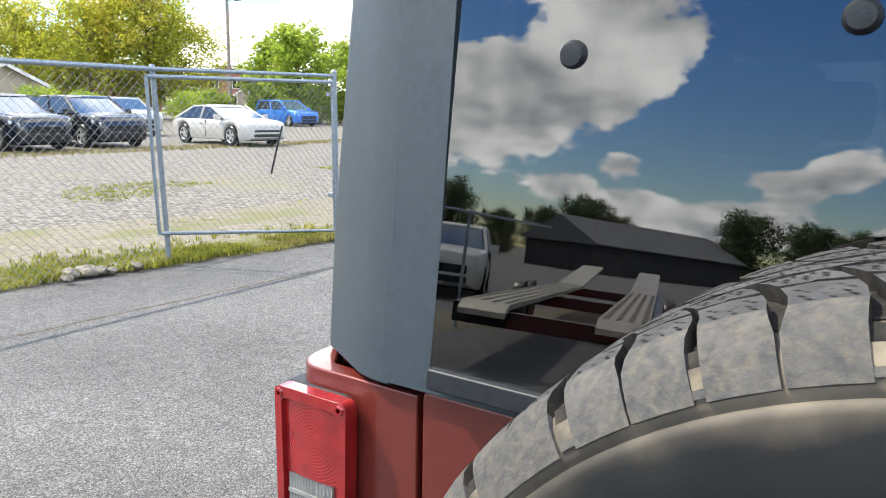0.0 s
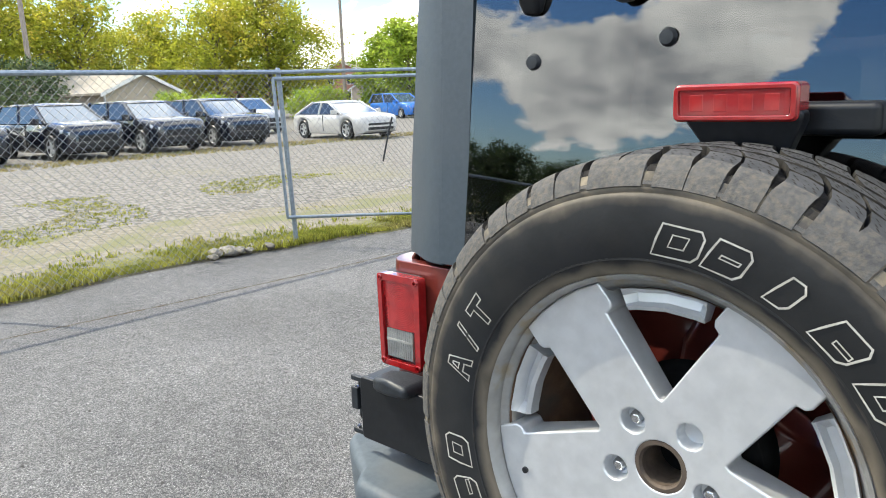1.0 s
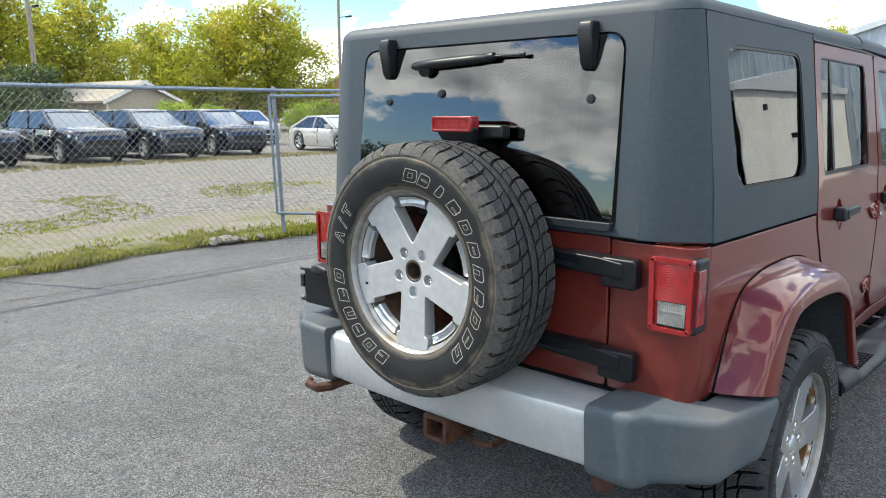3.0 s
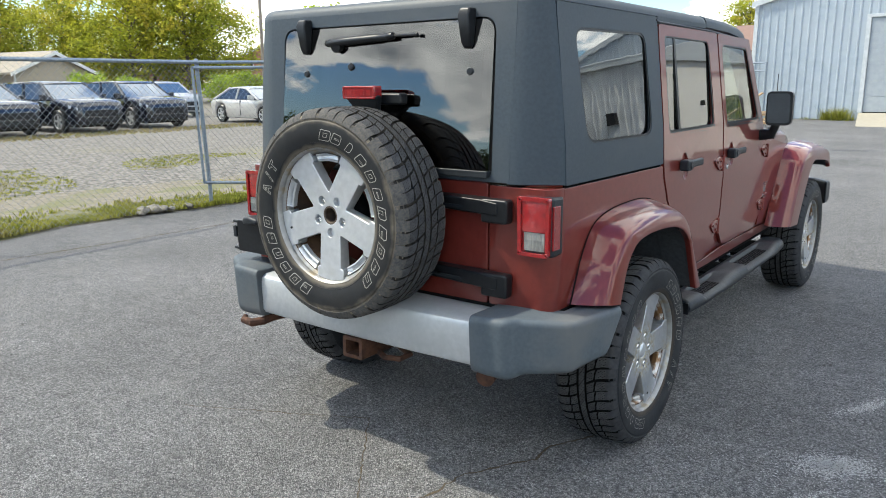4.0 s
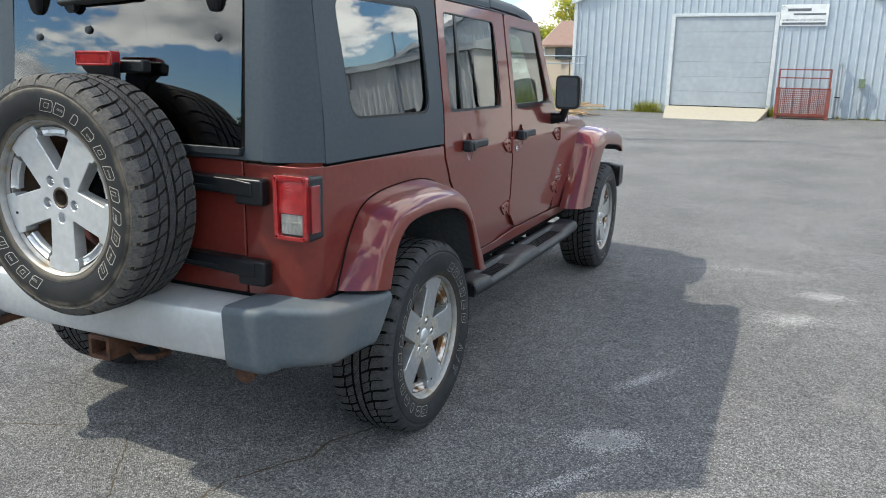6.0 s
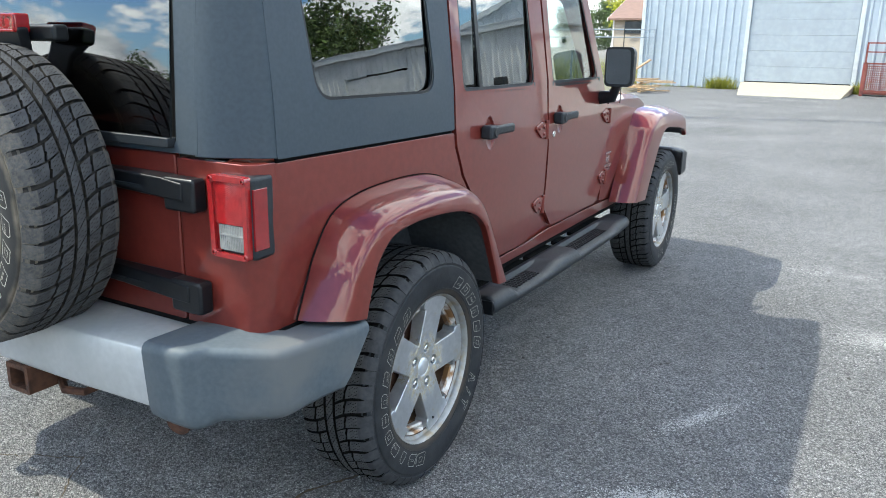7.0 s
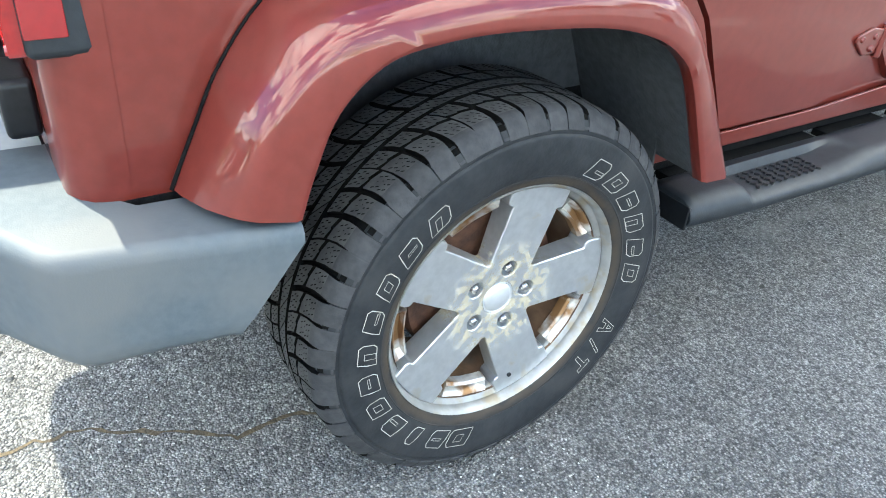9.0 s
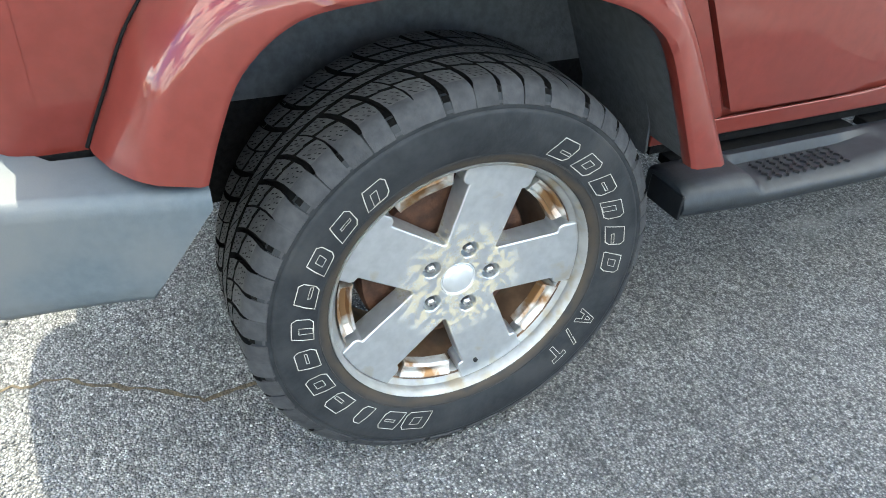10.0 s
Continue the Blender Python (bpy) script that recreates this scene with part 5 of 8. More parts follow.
def top_plan(z, d):
    """The roof's outline at a height, drawn in by d: a box with chamfered back corners."""
    hw, ry = 0.7015 - max(0.0, z - 1.72) * 0.13, rear_y(z) - 0.012
    half = [(hw - d, 0.925), (hw - d, -0.575), (hw - 0.009 - d, -0.594 + 0.3 * d), (hw - 0.024 - 0.9 * d, -0.608 + 0.5 * d), (0.640 - 0.7 * d, ry + 0.010 + 0.9 * d), (0.612 - 0.5 * d, ry + 0.002 + d), (0.590 - 0.4 * d, ry + d)]
    return [(x, y, z) for x, y in half] + [(-x, y, z) for x, y in half[::-1]]


bm = bmesh.new()
loops = [top_plan(z, d) for z, d in ((1.7365, 0.0), (1.752, 0.002), (1.766, 0.008), (1.776, 0.018), (1.783, 0.034))]
loops += [[(x * kx, 0.925 - (0.925 - y) * ky, z) for x, y, _ in loops[4]] for z, kx, ky in ((1.789, 0.937, 0.974), (1.794, 0.75, 0.894), (1.797, 0.42, 0.754))]
rings(bm, loops)
part("roof_panel", bm, HARDTOP, car, "black grained hard top roof", angle=50)
bm = bmesh.new()
loops = []
for y, zc in ((0.935, 1.793), (1.3, 1.783), (1.50, 1.765), (1.585, 1.743), (1.61, 1.720)):
    half = [(0.635, zc - 0.072), (0.700, zc - 0.072), (0.698, zc - 0.042), (0.690, zc - 0.024), (0.674, zc - 0.012), (0.640, zc - 0.005), (0.3, zc + 0.002), (0, zc + 0.004)]
    loops.append([(x, y, z) for x, z in half] + [(-x, y, z) for x, z in half[-2::-1]])
rings(bm, loops)
part("roof_panel", bm, HARDTOP, car, "black grained front roof panel", angle=50)

# back window
bm = bmesh.new()
plate(bm, rounded([(-0.522, 1.158), (0.522, 1.158), (0.514, 1.684), (-0.514, 1.684)], [0.012, 0.012, 0.055, 0.055], 6), 0.006, back_pane(0.004))
back = part("back_window", bm, TINT, car, "dark tinted back window glass"); back.visible_shadow = False
bm = bmesh.new()
plate(bm, rounded([(-0.534, 1.140), (0.534, 1.140), (0.526, 1.696), (-0.526, 1.696)], [0.02, 0.02, 0.06, 0.06], 6), 0.020, rear(-0.022),
      [rounded([(-0.495, 1.185), (0.495, 1.185), (0.487, 1.655), (-0.487, 1.655)], [0.02, 0.02, 0.05, 0.05], 6)])
part("window_gasket", bm, BLACK, back, "black window gasket")
bm = bmesh.new()
plate(bm, rounded([(-0.522, 1.146), (0.522, 1.146), (0.522, 1.168), (-0.522, 1.168)], 0.006), 0.032, rear(0.002))
part("glass_edge_trim", bm, STEP, back, "grey lower window edge trim", bevel=0.003)
for x in (-0.382, -0.138, 0.425):
    bm = bmesh.new()
    lathe(bm, [(0.0, 0.008), (0.011, 0.007), (0.015, 0.0)], 20)
    for v in bm.verts:
        v.co = Vector((x + v.co.y, rear_y(1.51) - 0.0155 - v.co.x, 1.505 + 0.025 * (x == -0.138) + v.co.z))
    part("glass_button", bm, STEP, back, "round dark fixing button")
for x in (-0.385, 0.412):
    bm = bmesh.new()
    for z0, z1 in ((1.585, 1.722),):
        loops = []
        for t, w, d in ((0, 0.017, 0.018), (0.15, 0.022, 0.028), (0.8, 0.027, 0.050), (1, 0.024, 0.040)):
            z = z0 + (z1 - z0) * t
            y = rear_y(z) - 0.008
            loops.append([(x - w, y, z), (x + w, y, z), (x + w * 0.9, y - d, z), (x - w * 0.9, y - d, z)])
        rings(bm, loops)
    part("glass_hinge", bm, BLACK, back, "black window hinge", bevel=0.008, seg=3)
# wiper at rest along the top of the glass
bm = bmesh.new()
zw = 1.628
yw = rear_y(zw) - 0.03
loops = [[(x, yw - 0.75 * d * math.cos(a), zw + lift + 0.65 * h * math.sin(a)) for a in [2 * math.pi * k / 8 for k in range(8)]]
         for x, lift, d, h in ((-0.262, -0.004, 0.012, 0.012), (-0.25, -0.003, 0.022, 0.022), (-0.15, 0.002, 0.024, 0.026), (0.0, 0.008, 0.020, 0.024), (0.055, 0.011, 0.018, 0.020), (0.062, 0.012, 0.022, 0.024), (0.085, 0.013, 0.020, 0.022), (0.09, 0.013, 0.006, 0.007), (0.182, 0.014, 0.005, 0.006), (0.184, 0.014, 0.009, 0.011), (0.200, 0.014, 0.009, 0.011))]
rings(bm, loops)
wiper = part("wiper_arm", bm, BLACK, back, "black back window wiper arm", angle=60)
bm = bmesh.new()
tube(bm, [(-0.205, yw + 0.025, zw - 0.012), (-0.205, yw - 0.008, zw - 0.018)], 0.024, 14)
part("wiper_pivot", bm, BLACK, wiper, "black wiper pivot cap")

# tail lamps
for s in (1, -1):
    def lx(a, b):
        return sorted((s * a, s * b))
    bm = bmesh.new()
    a, b = lx(0.650, 0.776)
    box(bm, a, b, -0.678, -0.602, 0.890, 1.096)
    lamp = part("tail_lamp", bm, STEP, car, "black tail lamp housing", bevel=0.012, seg=3)
    bm = bmesh.new()
    plate(bm, rounded([(s * 0.643, 0.892), (s * 0.766, 0.892), (s * 0.768, 1.096), (s * 0.640, 1.096)], 0.012), 0.022, lambda u, v, w: (u, -0.672 - w, v),
          [rounded([(s * 0.656, 0.905), (s * 0.752, 0.905), (s * 0.754, 1.080), (s * 0.654, 1.080)], 0.008)])
    part("bezel", bm, REDBEZEL, lamp, "red lamp bezel", bevel=0.004)
    bm = bmesh.new()
    plate(bm, rounded([(s * 0.654, 0.977), (s * 0.753, 0.977), (s * 0.755, 1.083), (s * 0.652, 1.083)], 0.004), 0.014, lambda u, v, w: (u, -0.672 - w - 0.006 * (1 - ((u - s * 0.702) / 0.060) ** 2), v), cuts_u=[s * (0.662 + 0.02 * i) for i in range(5)])
    part("lens", bm, REDLENS, lamp, "red lamp lens")
    bm = bmesh.new()
    plate(bm, rounded([(s * 0.667, 0.912), (s * 0.747, 0.912), (s * 0.748, 0.975), (s * 0.666, 0.975)], 0.004), 0.016, lambda u, v, w: (u, -0.672 - w - (0.0016 * (round((abs(u) - 0.670) / 0.003) % 2) if w > 0 else 0), v),
          cuts_u=[s * (0.670 + 0.003 * i) for i in range(26)])
    part("reverse_lens", bm, CLEARLENS, lamp, "clear ribbed reversing lens")
    a, b = lx(0.667, 0.747)
    part("lens_bar", boxed(a, b, -0.6905, -0.686, 0.948, 0.953), CLEARLENS, lamp, "clear bar across the lens")
    for xa, xb in ((0.655, 0.666), (0.748, 0.753)):
        a, b = lx(xa, xb)
        part("lens_border", boxed(a, b, -0.685, -0.672, 0.906, 0.976), REDPLAIN, lamp, "red lens border")
    bm = bmesh.new()
    a, b = lx(0.770, 0.7785)
    box(bm, a, b, -0.6765, -0.630, 0.916, 1.066)
    part("side_marker", bm, REDPLAIN, lamp, "dark red side marker", bevel=0.002)
    for xs_, zs_ in ((0.650, 1.086), (0.757, 1.086), (0.650, 0.902), (0.757, 0.902)):
        bm = bmesh.new()
        lathe(bm, [(0.0, 0.0005), (0.003, 0.0005), (0.0035, 0.003), (0.006, 0.003), (0.0075, 0.0)], 12)
        for v in bm.verts:
            v.co = Vector((s * xs_ + v.co.y, -0.6935 - v.co.x, zs_ + v.co.z))
        part("screw", bm, REDBEZEL, lamp)

# tailgate hinges
for z0, z1 in ((0.993, 1.078), (0.730, 0.815)):
    bm = bmesh.new()
    plate(bm, rounded([(0.505, z0), (0.612, z0), (0.612, z1), (0.505, z1)], 0.012), 0.045, rear(0.0))
    kn = part("tailgate_hinge", bm, BLACK, car, "black tailgate hinge cover", bevel=0.009, seg=3)
    bm = bmesh.new()
    loops = []
    for x, za, zb, d in ((0.18, z0 + 0.030, z1 + 0.004, 0.026), (0.30, z0 + 0.028, z1 + 0.004, 0.030), (0.50, z0 + 0.024, z1 + 0.002, 0.046), (0.575, z0 + 0.022, z1 - 0.006, 0.0495)):
        y = rear_y(z0)
        loops.append([(x, y, za), (x, y, zb), (x, y - d, zb - 0.006), (x, y - d, za + 0.006)])
    rings(bm, loops)
    part("hinge_arm", bm, BLACK, kn, "black hinge arm", bevel=0.005)
    bm = bmesh.new()
    box(bm, 0.22, 0.47, rear_y(1) - 0.040, rear_y(1) - 0.028, (z0 + z1) / 2 + 0.001, (z0 + z1) / 2 + 0.011)
    part("hinge_rib", bm, STEP, kn, "raised rib")
# spare wheel carrier and high brake lamp
bm = bmesh.new()
for k in range(3):
    m = Matrix.Translation((0.006, 0, 0.999)) @ Matrix.Rotation(radians(120 * k), 4, "Y")
    rings(bm, [[m @ Vector(p) for p in ((-w, y, z), (w, y, z), (w * 0.7, y - 0.035, z), (-w * 0.7, y - 0.035, z))] for z, w, y in ((0.0, 0.085, -0.735), (0.10, 0.075, -0.725), (0.155, 0.055, -0.690), (0.175, 0.045, -0.655))])
carrier = part("spare_carrier", bm, PAINT, car, "dark red stamped spare wheel carrier", bevel=0.010, seg=3)
bm = bmesh.new()
tube(bm, [(0.006, -0.72, 0.999), (0.006, -0.80, 0.999)], [0.075, 0.070], 24)
part("carrier_boss", bm, PAINT, carrier, bevel=0.006)
bm = bmesh.new()
loops = [[(x0, y, z), (x1, y, z), (x1, y - 0.03, z), (x0, y - 0.03, z)] for x0, x1, y, z in ((-0.04, 0.08, -0.68, 1.10), (-0.03, 0.07, -0.72, 1.36), (-0.055, 0.095, -0.742, 1.408), (-0.055, 0.095, -0.742, 1.422))]
rings(bm, loops)
part("lamp_stalk", bm, BLACK, car, "black brake lamp stalk", bevel=0.006)
bm = bmesh.new()
plate(bm, rounded([(-0.070, 1.407), (0.090, 1.407), (0.090, 1.457), (-0.070, 1.457)], 0.009), 0.040, lambda u, v, w: (u, -0.735 - w, v))
hb = part("high_brake_lamp", bm, REDBEZEL, car, "red high brake lamp", bevel=0.004, seg=3)
bm = bmesh.new()
plate(bm, rounded([(-0.068, 1.409), (0.088, 1.409), (0.088, 1.455), (-0.068, 1.455)], 0.008), 0.004, lambda u, v, w: (u, -0.7745 - w, v), [rounded([(-0.061, 1.4155), (0.081, 1.4155), (0.081, 1.4485), (-0.061, 1.4485)], 0.004)])
part("bezel", bm, REDBEZEL, hb, "red lamp rim", bevel=0.0015)
bm = bmesh.new()
plate(bm, [(-0.060, 1.4165), (0.080, 1.4165), (0.080, 1.4475), (-0.060, 1.4475)], 0.0012, lambda u, v, w: (u, -0.7748 - w - (0.0008 * (round((u + 0.060) / 0.003) % 2) if w > 0 else 0), v), cuts_u=[-0.060 + 0.003 * i for i in range(1, 46)])
part("lens", bm, REDPLAIN, hb, "red ribbed lens")
for i in range(4):
    x = -0.046 + i * 0.032
    part("reflector_cell", boxed(x, x + 0.018, -0.7768, -0.7755, 1.421, 1.443), REDBEZEL, hb, bevel=0.001)
bm = bmesh.new()
box(bm, 0.045, 0.168, -0.725, -0.68, 1.386, 1.430)
part("washer_cover", bm, BLACK, car, "black plastic cover behind the lamp", bevel=0.01, seg=3)

# back bumper: silver middle and grey caps
bm = bmesh.new()
prof = [(-0.640, 0.678), (-0.798, 0.678), (-0.820, 0.666), (-0.826, 0.646), (-0.824, 0.524), (-0.812, 0.506), (-0.64, 0.506)]
loops = []
for x in (-0.555, -0.30, 0.0, 0.30, 0.555):
    bow = 0.018 * (1 - (x / 0.6) ** 2)
    loops.append([(x, y - bow * (y < -0.7), z) for y, z in prof])
rings(bm, loops)
part("bumper_bar", bm, SILVER, car, "silver bumper bar", bevel=0.004)
for s in (1, -1):
    x0 = 0.545 if s > 0 else 0.535
    bm = bmesh.new()
    # stations along the cap: middle seam, step, corner, flank
    st = [(x0, -0.838, 0.686, 0.494, 0), (x0 + 0.008, -0.850, 0.697, 0.488, 0), (x0 + 0.070, -0.853, 0.702, 0.486, 0), (0.672, -0.851, 0.704, 0.486, 0), (0.690, -0.843, 0.704, 0.488, 0), (0.703, -0.826, 0.703, 0.493, 0),
          (0.714, -0.811, 0.702, 0.498, 0), (0.730, -0.799, 0.701, 0.500, 0), (0.800, -0.762, 0.699, 0.503, 0), (0.866, -0.726, 0.697, 0.507, 0), (0.884, -0.713, 0.697, 0.508, 0), (0.896, -0.694, 0.696, 0.509, 0),
          (0.914, -0.590, 0.693, 0.514, 0), (0.932, -0.480, 0.689, 0.518, -0.035), (0.936, -0.412, 0.686, 0.516, -0.09)]
    loops = []
    for i, (x, y, zt, zb, back_) in enumerate(st):
        # direction inwards, from the outer skin to the body
        inx, iny = x, -0.64
        if x > 0.72:
            turn_ = radians(84 - 15 * (i - 7))
            inx, iny = 0.718 + 0.047 * math.cos(turn_), -0.590 - 0.047 * math.sin(turn_)
        if y > -0.62:
            inx, iny = 0.78, y
        d = Vector((inx - x, iny - y))
        dn = d.normalized()
        o = Vector((x, y))
        low = Vector((0, back_))
        pts = [(o + d, zt - 0.004), (o + dn * 0.022, zt), (o + dn * 0.009, zt - 0.004), (o + dn * 0.002, zt - 0.013), (o, zt - 0.026), (o + dn * 0.008 + low * 0.8, zb + 0.040), (o + dn * 0.014 + low, zb + 0.016),
               (o + dn * 0.026 + low, zb + 0.003), (o + dn * 0.045 + low, zb), (o + d + low, zb)]
        loops.append([(s * p.x, p.y, z) for p, z in pts])
    rings(bm, loops)
    even(part("bumper_cap", bm, BUMPER, car, "faded grey plastic bumper end", angle=50))
# no real gap here: a black strip gives its shade above the bumper
for s in (1, -1):
    bm = bmesh.new()
    path = [(half_width(0.70), -0.40), (half_width(0.70), -0.586)] + [(half_width(0.70) - 0.055 + 0.055 * math.cos(radians(a)), rear_y(0.7) + 0.055 - 0.055 * math.sin(radians(a))) for a in range(15, 91, 15)] + [(0.02, rear_y(0.7))]
    loops = []
    for i, (x, y) in enumerate(path):
        nx_, ny_ = (1, 0) if i < 2 else (max(0, 1 - (i - 1) / 6), -1 if i > 6 else -min(1, (i - 1) / 6))
        q = math.hypot(nx_, ny_)
        nx_, ny_ = nx_ / q, ny_ / q
        loops.append([(s * (x - 0.01 * nx_), y - 0.01 * ny_, 0.672), (s * (x + 0.0018 * nx_), y + 0.0018 * ny_, 0.672), (s * (x + 0.0018 * nx_), y + 0.0018 * ny_, 0.690), (s * (x - 0.01 * nx_), y - 0.01 * ny_, 0.692)])
    rings(bm, loops)
    part("bumper_gap", bm, SHADEFILL, car, "black strip for the shaded gap above the bumper")
# hitch, tow hook, exhaust, licence bracket
bm = bmesh.new()
plate(bm, rounded([(-0.055, 0.420), (0.045, 0.420), (0.045, 0.505), (-0.055, 0.505)], 0.008), 0.22, lambda u, v, w: (u, -0.84 + w, v),
      [rounded([(-0.040, 0.434), (0.030, 0.434), (0.030, 0.491), (-0.040, 0.491)], 0.005)])
hitch = part("tow_hitch", bm, RUSTDARK, car, "rusty square tow hitch", bevel=0.003)
bm = bmesh.new()
loops = [rounded([(x0, -0.79), (x1, -0.79), (x1, -0.70), (x0, -0.70)], 0.03) for x0, x1 in ((-0.0, 0.09), (0.0, 0.09))]
tube(bm, [(0.04, -0.74, 0.43), (0.10, -0.77, 0.425), (0.16, -0.75, 0.425), (0.17, -0.70, 0.43), (0.07, -0.66, 0.44)], 0.012, 8)
part("chain_loop", bm, RUSTDARK, hitch, "rusty chain loop")
bm = bmesh.new()
tube(bm, [(-0.52, -0.66, 0.47), (-0.545, -0.77, 0.472), (-0.55, -0.82, 0.466), (-0.585, -0.855, 0.46), (-0.64, -0.85, 0.46), (-0.66, -0.825, 0.466)], [0.016, 0.018, 0.018, 0.018, 0.016, 0.012], 10)
part("tow_hook", bm, RUSTDARK, car, "rusty brown tow hook")
bm = bmesh.new()
tube(bm, [(0.53, -0.50, 0.47), (0.55, -0.68, 0.465), (0.57, -0.775, 0.452)], 0.034, 16)
part("exhaust_tip", bm, RUSTDARK, car, "rusty exhaust tip")
bm = bmesh.new()
plate(bm, rounded([(-0.815, 0.740), (-0.535, 0.740), (-0.535, 0.880), (-0.815, 0.880)], 0.01), 0.012, lambda u, v, w: (u + 0.045, -0.745 - w, v))
plate_b = part("licence_bracket", bm, BLACK, car, "empty black licence plate bracket", bevel=0.004)
for args in ((-0.80, -0.55, -0.756, -0.745, 0.865, 0.876), (-0.80, -0.55, -0.756, -0.745, 0.745, 0.756), (-0.72, -0.66, -0.754, -0.745, 0.80, 0.825), (-0.61, -0.575, -0.754, -0.745, 0.775, 0.80), (-0.80, -0.78, -0.757, -0.745, 0.80, 0.85)):
    part("bracket_rib", boxed(*args), STEP, plate_b, bevel=0.002)
bm = bmesh.new()
loops = [[(x, y0, z0), (x, y1, z0 + 0.01), (x, y1, z1), (x, y0, z1)] for x, y0, y1, z0, z1 in ((-0.700, -0.72, -0.778, 0.858, 0.900), (-0.650, -0.72, -0.792, 0.864, 0.908), (-0.600, -0.70, -0.785, 0.864, 0.898))]
rings(bm, loops)
part("plate_lamp", bm, STEP, plate_b, "dark grey plate lamp cover", bevel=0.012, seg=3)
bm = bmesh.new()
box(bm, -0.80, -0.56, -0.735, -0.60, 0.77, 0.86)
part("bracket_arm", bm, BLACK, plate_b)
for x, z in ((-0.79, 0.845), (-0.79, 0.755), (-0.55, 0.845)):
    bm = bmesh.new()
    lathe(bm, [(0, 0.008), (0.006, 0.007), (0.008, 0)], 8)
    for v in bm.verts:
        v.co = Vector((x + v.co.y, -0.747 - v.co.x, z + v.co.z))
    part("screw", bm, CHROME, plate_b)

# wing flares: body-coloured arches swept round the wheels
def flare(s, rows, name):
    """rows: for each station the skin seam, the crease and the lip, as (y, z) each."""
    bm = bmesh.new()
    loops = []
    for (by, bz), (cy, cz), (ly, lz) in rows:
        c, l, b = Vector((cy, cz)), Vector((ly, lz)), Vector((by, bz))
        mid = b.lerp(c, 0.55)
        q = (l - c).normalized()
        loop = [(0.765, b), (0.800, b.lerp(c, 0.12)), (0.862, mid + (c - l) * 0.06), (0.905, c.lerp(b, 0.10)), (0.918, c + q * 0.006), (0.928, c + q * 0.022), (0.936, l - q * 0.010), (0.930, l), (0.905, l + q * 0.002), (0.880, l - q * 0.012), (0.765, l - q * 0.012)]
        loops.append([(s * x, p.x, p.y) for x, p in loop])
    rings(bm, loops)
    n = len(loops[0])
    for k, f in enumerate(bm.faces[:]):
        if k < n * (len(loops) - 1) and k % n >= 8:
            f.material_index = 1                 # the return inside the arch is black
    return even(part(name, bm, [PAINT, ARCH], car, angle=50))


def smooth_rows(rows, per=5):
    """Catmull-Rom between stations."""
    out_rows = []
    n = len(rows)
    for i in range(n - 1):
        p = [rows[max(i - 1, 0)], rows[i], rows[i + 1], rows[min(i + 2, n - 1)]]
        for k in range(per if i < n - 2 else per + 1):
            t = k / per
            row = []
            for j in range(3):
                a, b, c, d = [Vector(q[j]) for q in p]
                row.append(tuple(0.5 * (2 * b + (c - a) * t + (2 * a - 5 * b + 4 * c - d) * t * t + (3 * b - a - 3 * c + d) * t ** 3)))
            out_rows.append(row)
    return out_rows


REARFLARE = [((-0.543, 0.700), (-0.493, 0.705), (-0.413, 0.692)), ((-0.508, 0.775), (-0.475, 0.768), (-0.391, 0.760)), ((-0.461, 0.868), (-0.443, 0.846), (-0.358, 0.832)),
             ((-0.385, 0.955), (-0.365, 0.925), (-0.298, 0.884)), ((-0.273, 0.992), (-0.263, 0.954), (-0.228, 0.902)), ((-0.113, 1.005), (-0.113, 0.965), (-0.113, 0.908)),
             ((0.067, 1.002), (0.067, 0.956), (0.067, 0.896)), ((0.202, 0.975), (0.192, 0.935), (0.177, 0.870)), ((0.292, 0.920), (0.277, 0.888), (0.245, 0.835)),
             ((0.365, 0.835), (0.342, 0.810), (0.293, 0.785)), ((0.447, 0.692), (0.422, 0.675), (0.352, 0.665)), ((0.512, 0.565), (0.492, 0.555), (0.397, 0.568))]
FRONTFLARE = [((2.120, 0.560), (2.160, 0.560), (2.345, 0.552)), ((2.225, 0.730), (2.265, 0.730), (2.455, 0.705)), ((2.335, 0.895), (2.375, 0.890), (2.560, 0.835)),
              ((2.405, 0.985), (2.450, 0.965), (2.630, 0.900)), ((2.500, 1.045), (2.600, 1.010), (2.720, 0.930)), ((2.830, 1.055), (2.860, 1.010), (2.860, 0.925)),
              ((3.130, 1.030), (3.130, 0.985), (3.110, 0.900)), ((3.240, 0.990), (3.240, 0.955), (3.210, 0.875)), ((3.280, 0.920), (3.280, 0.900), (3.250, 0.840))]
for s in (1, -1):
    flare(s, smooth_rows(REARFLARE), "rear_flare")
    flare(s, smooth_rows(FRONTFLARE), "front_flare")
    # the dark gap between flare and body, put in as a black tube
    bm = bmesh.new()
    seam = [(s * 0.777, b[0], b[1]) for b, c, l in smooth_rows(REARFLARE)[:-4]]
    tube(bm, seam, [0.0034 - 0.0018 * min(1.0, i / 24) for i in range(len(seam))], 6)
    part("flare_seal", bm, SHADEFILL, car, "black tube for the dark gap at the flare")

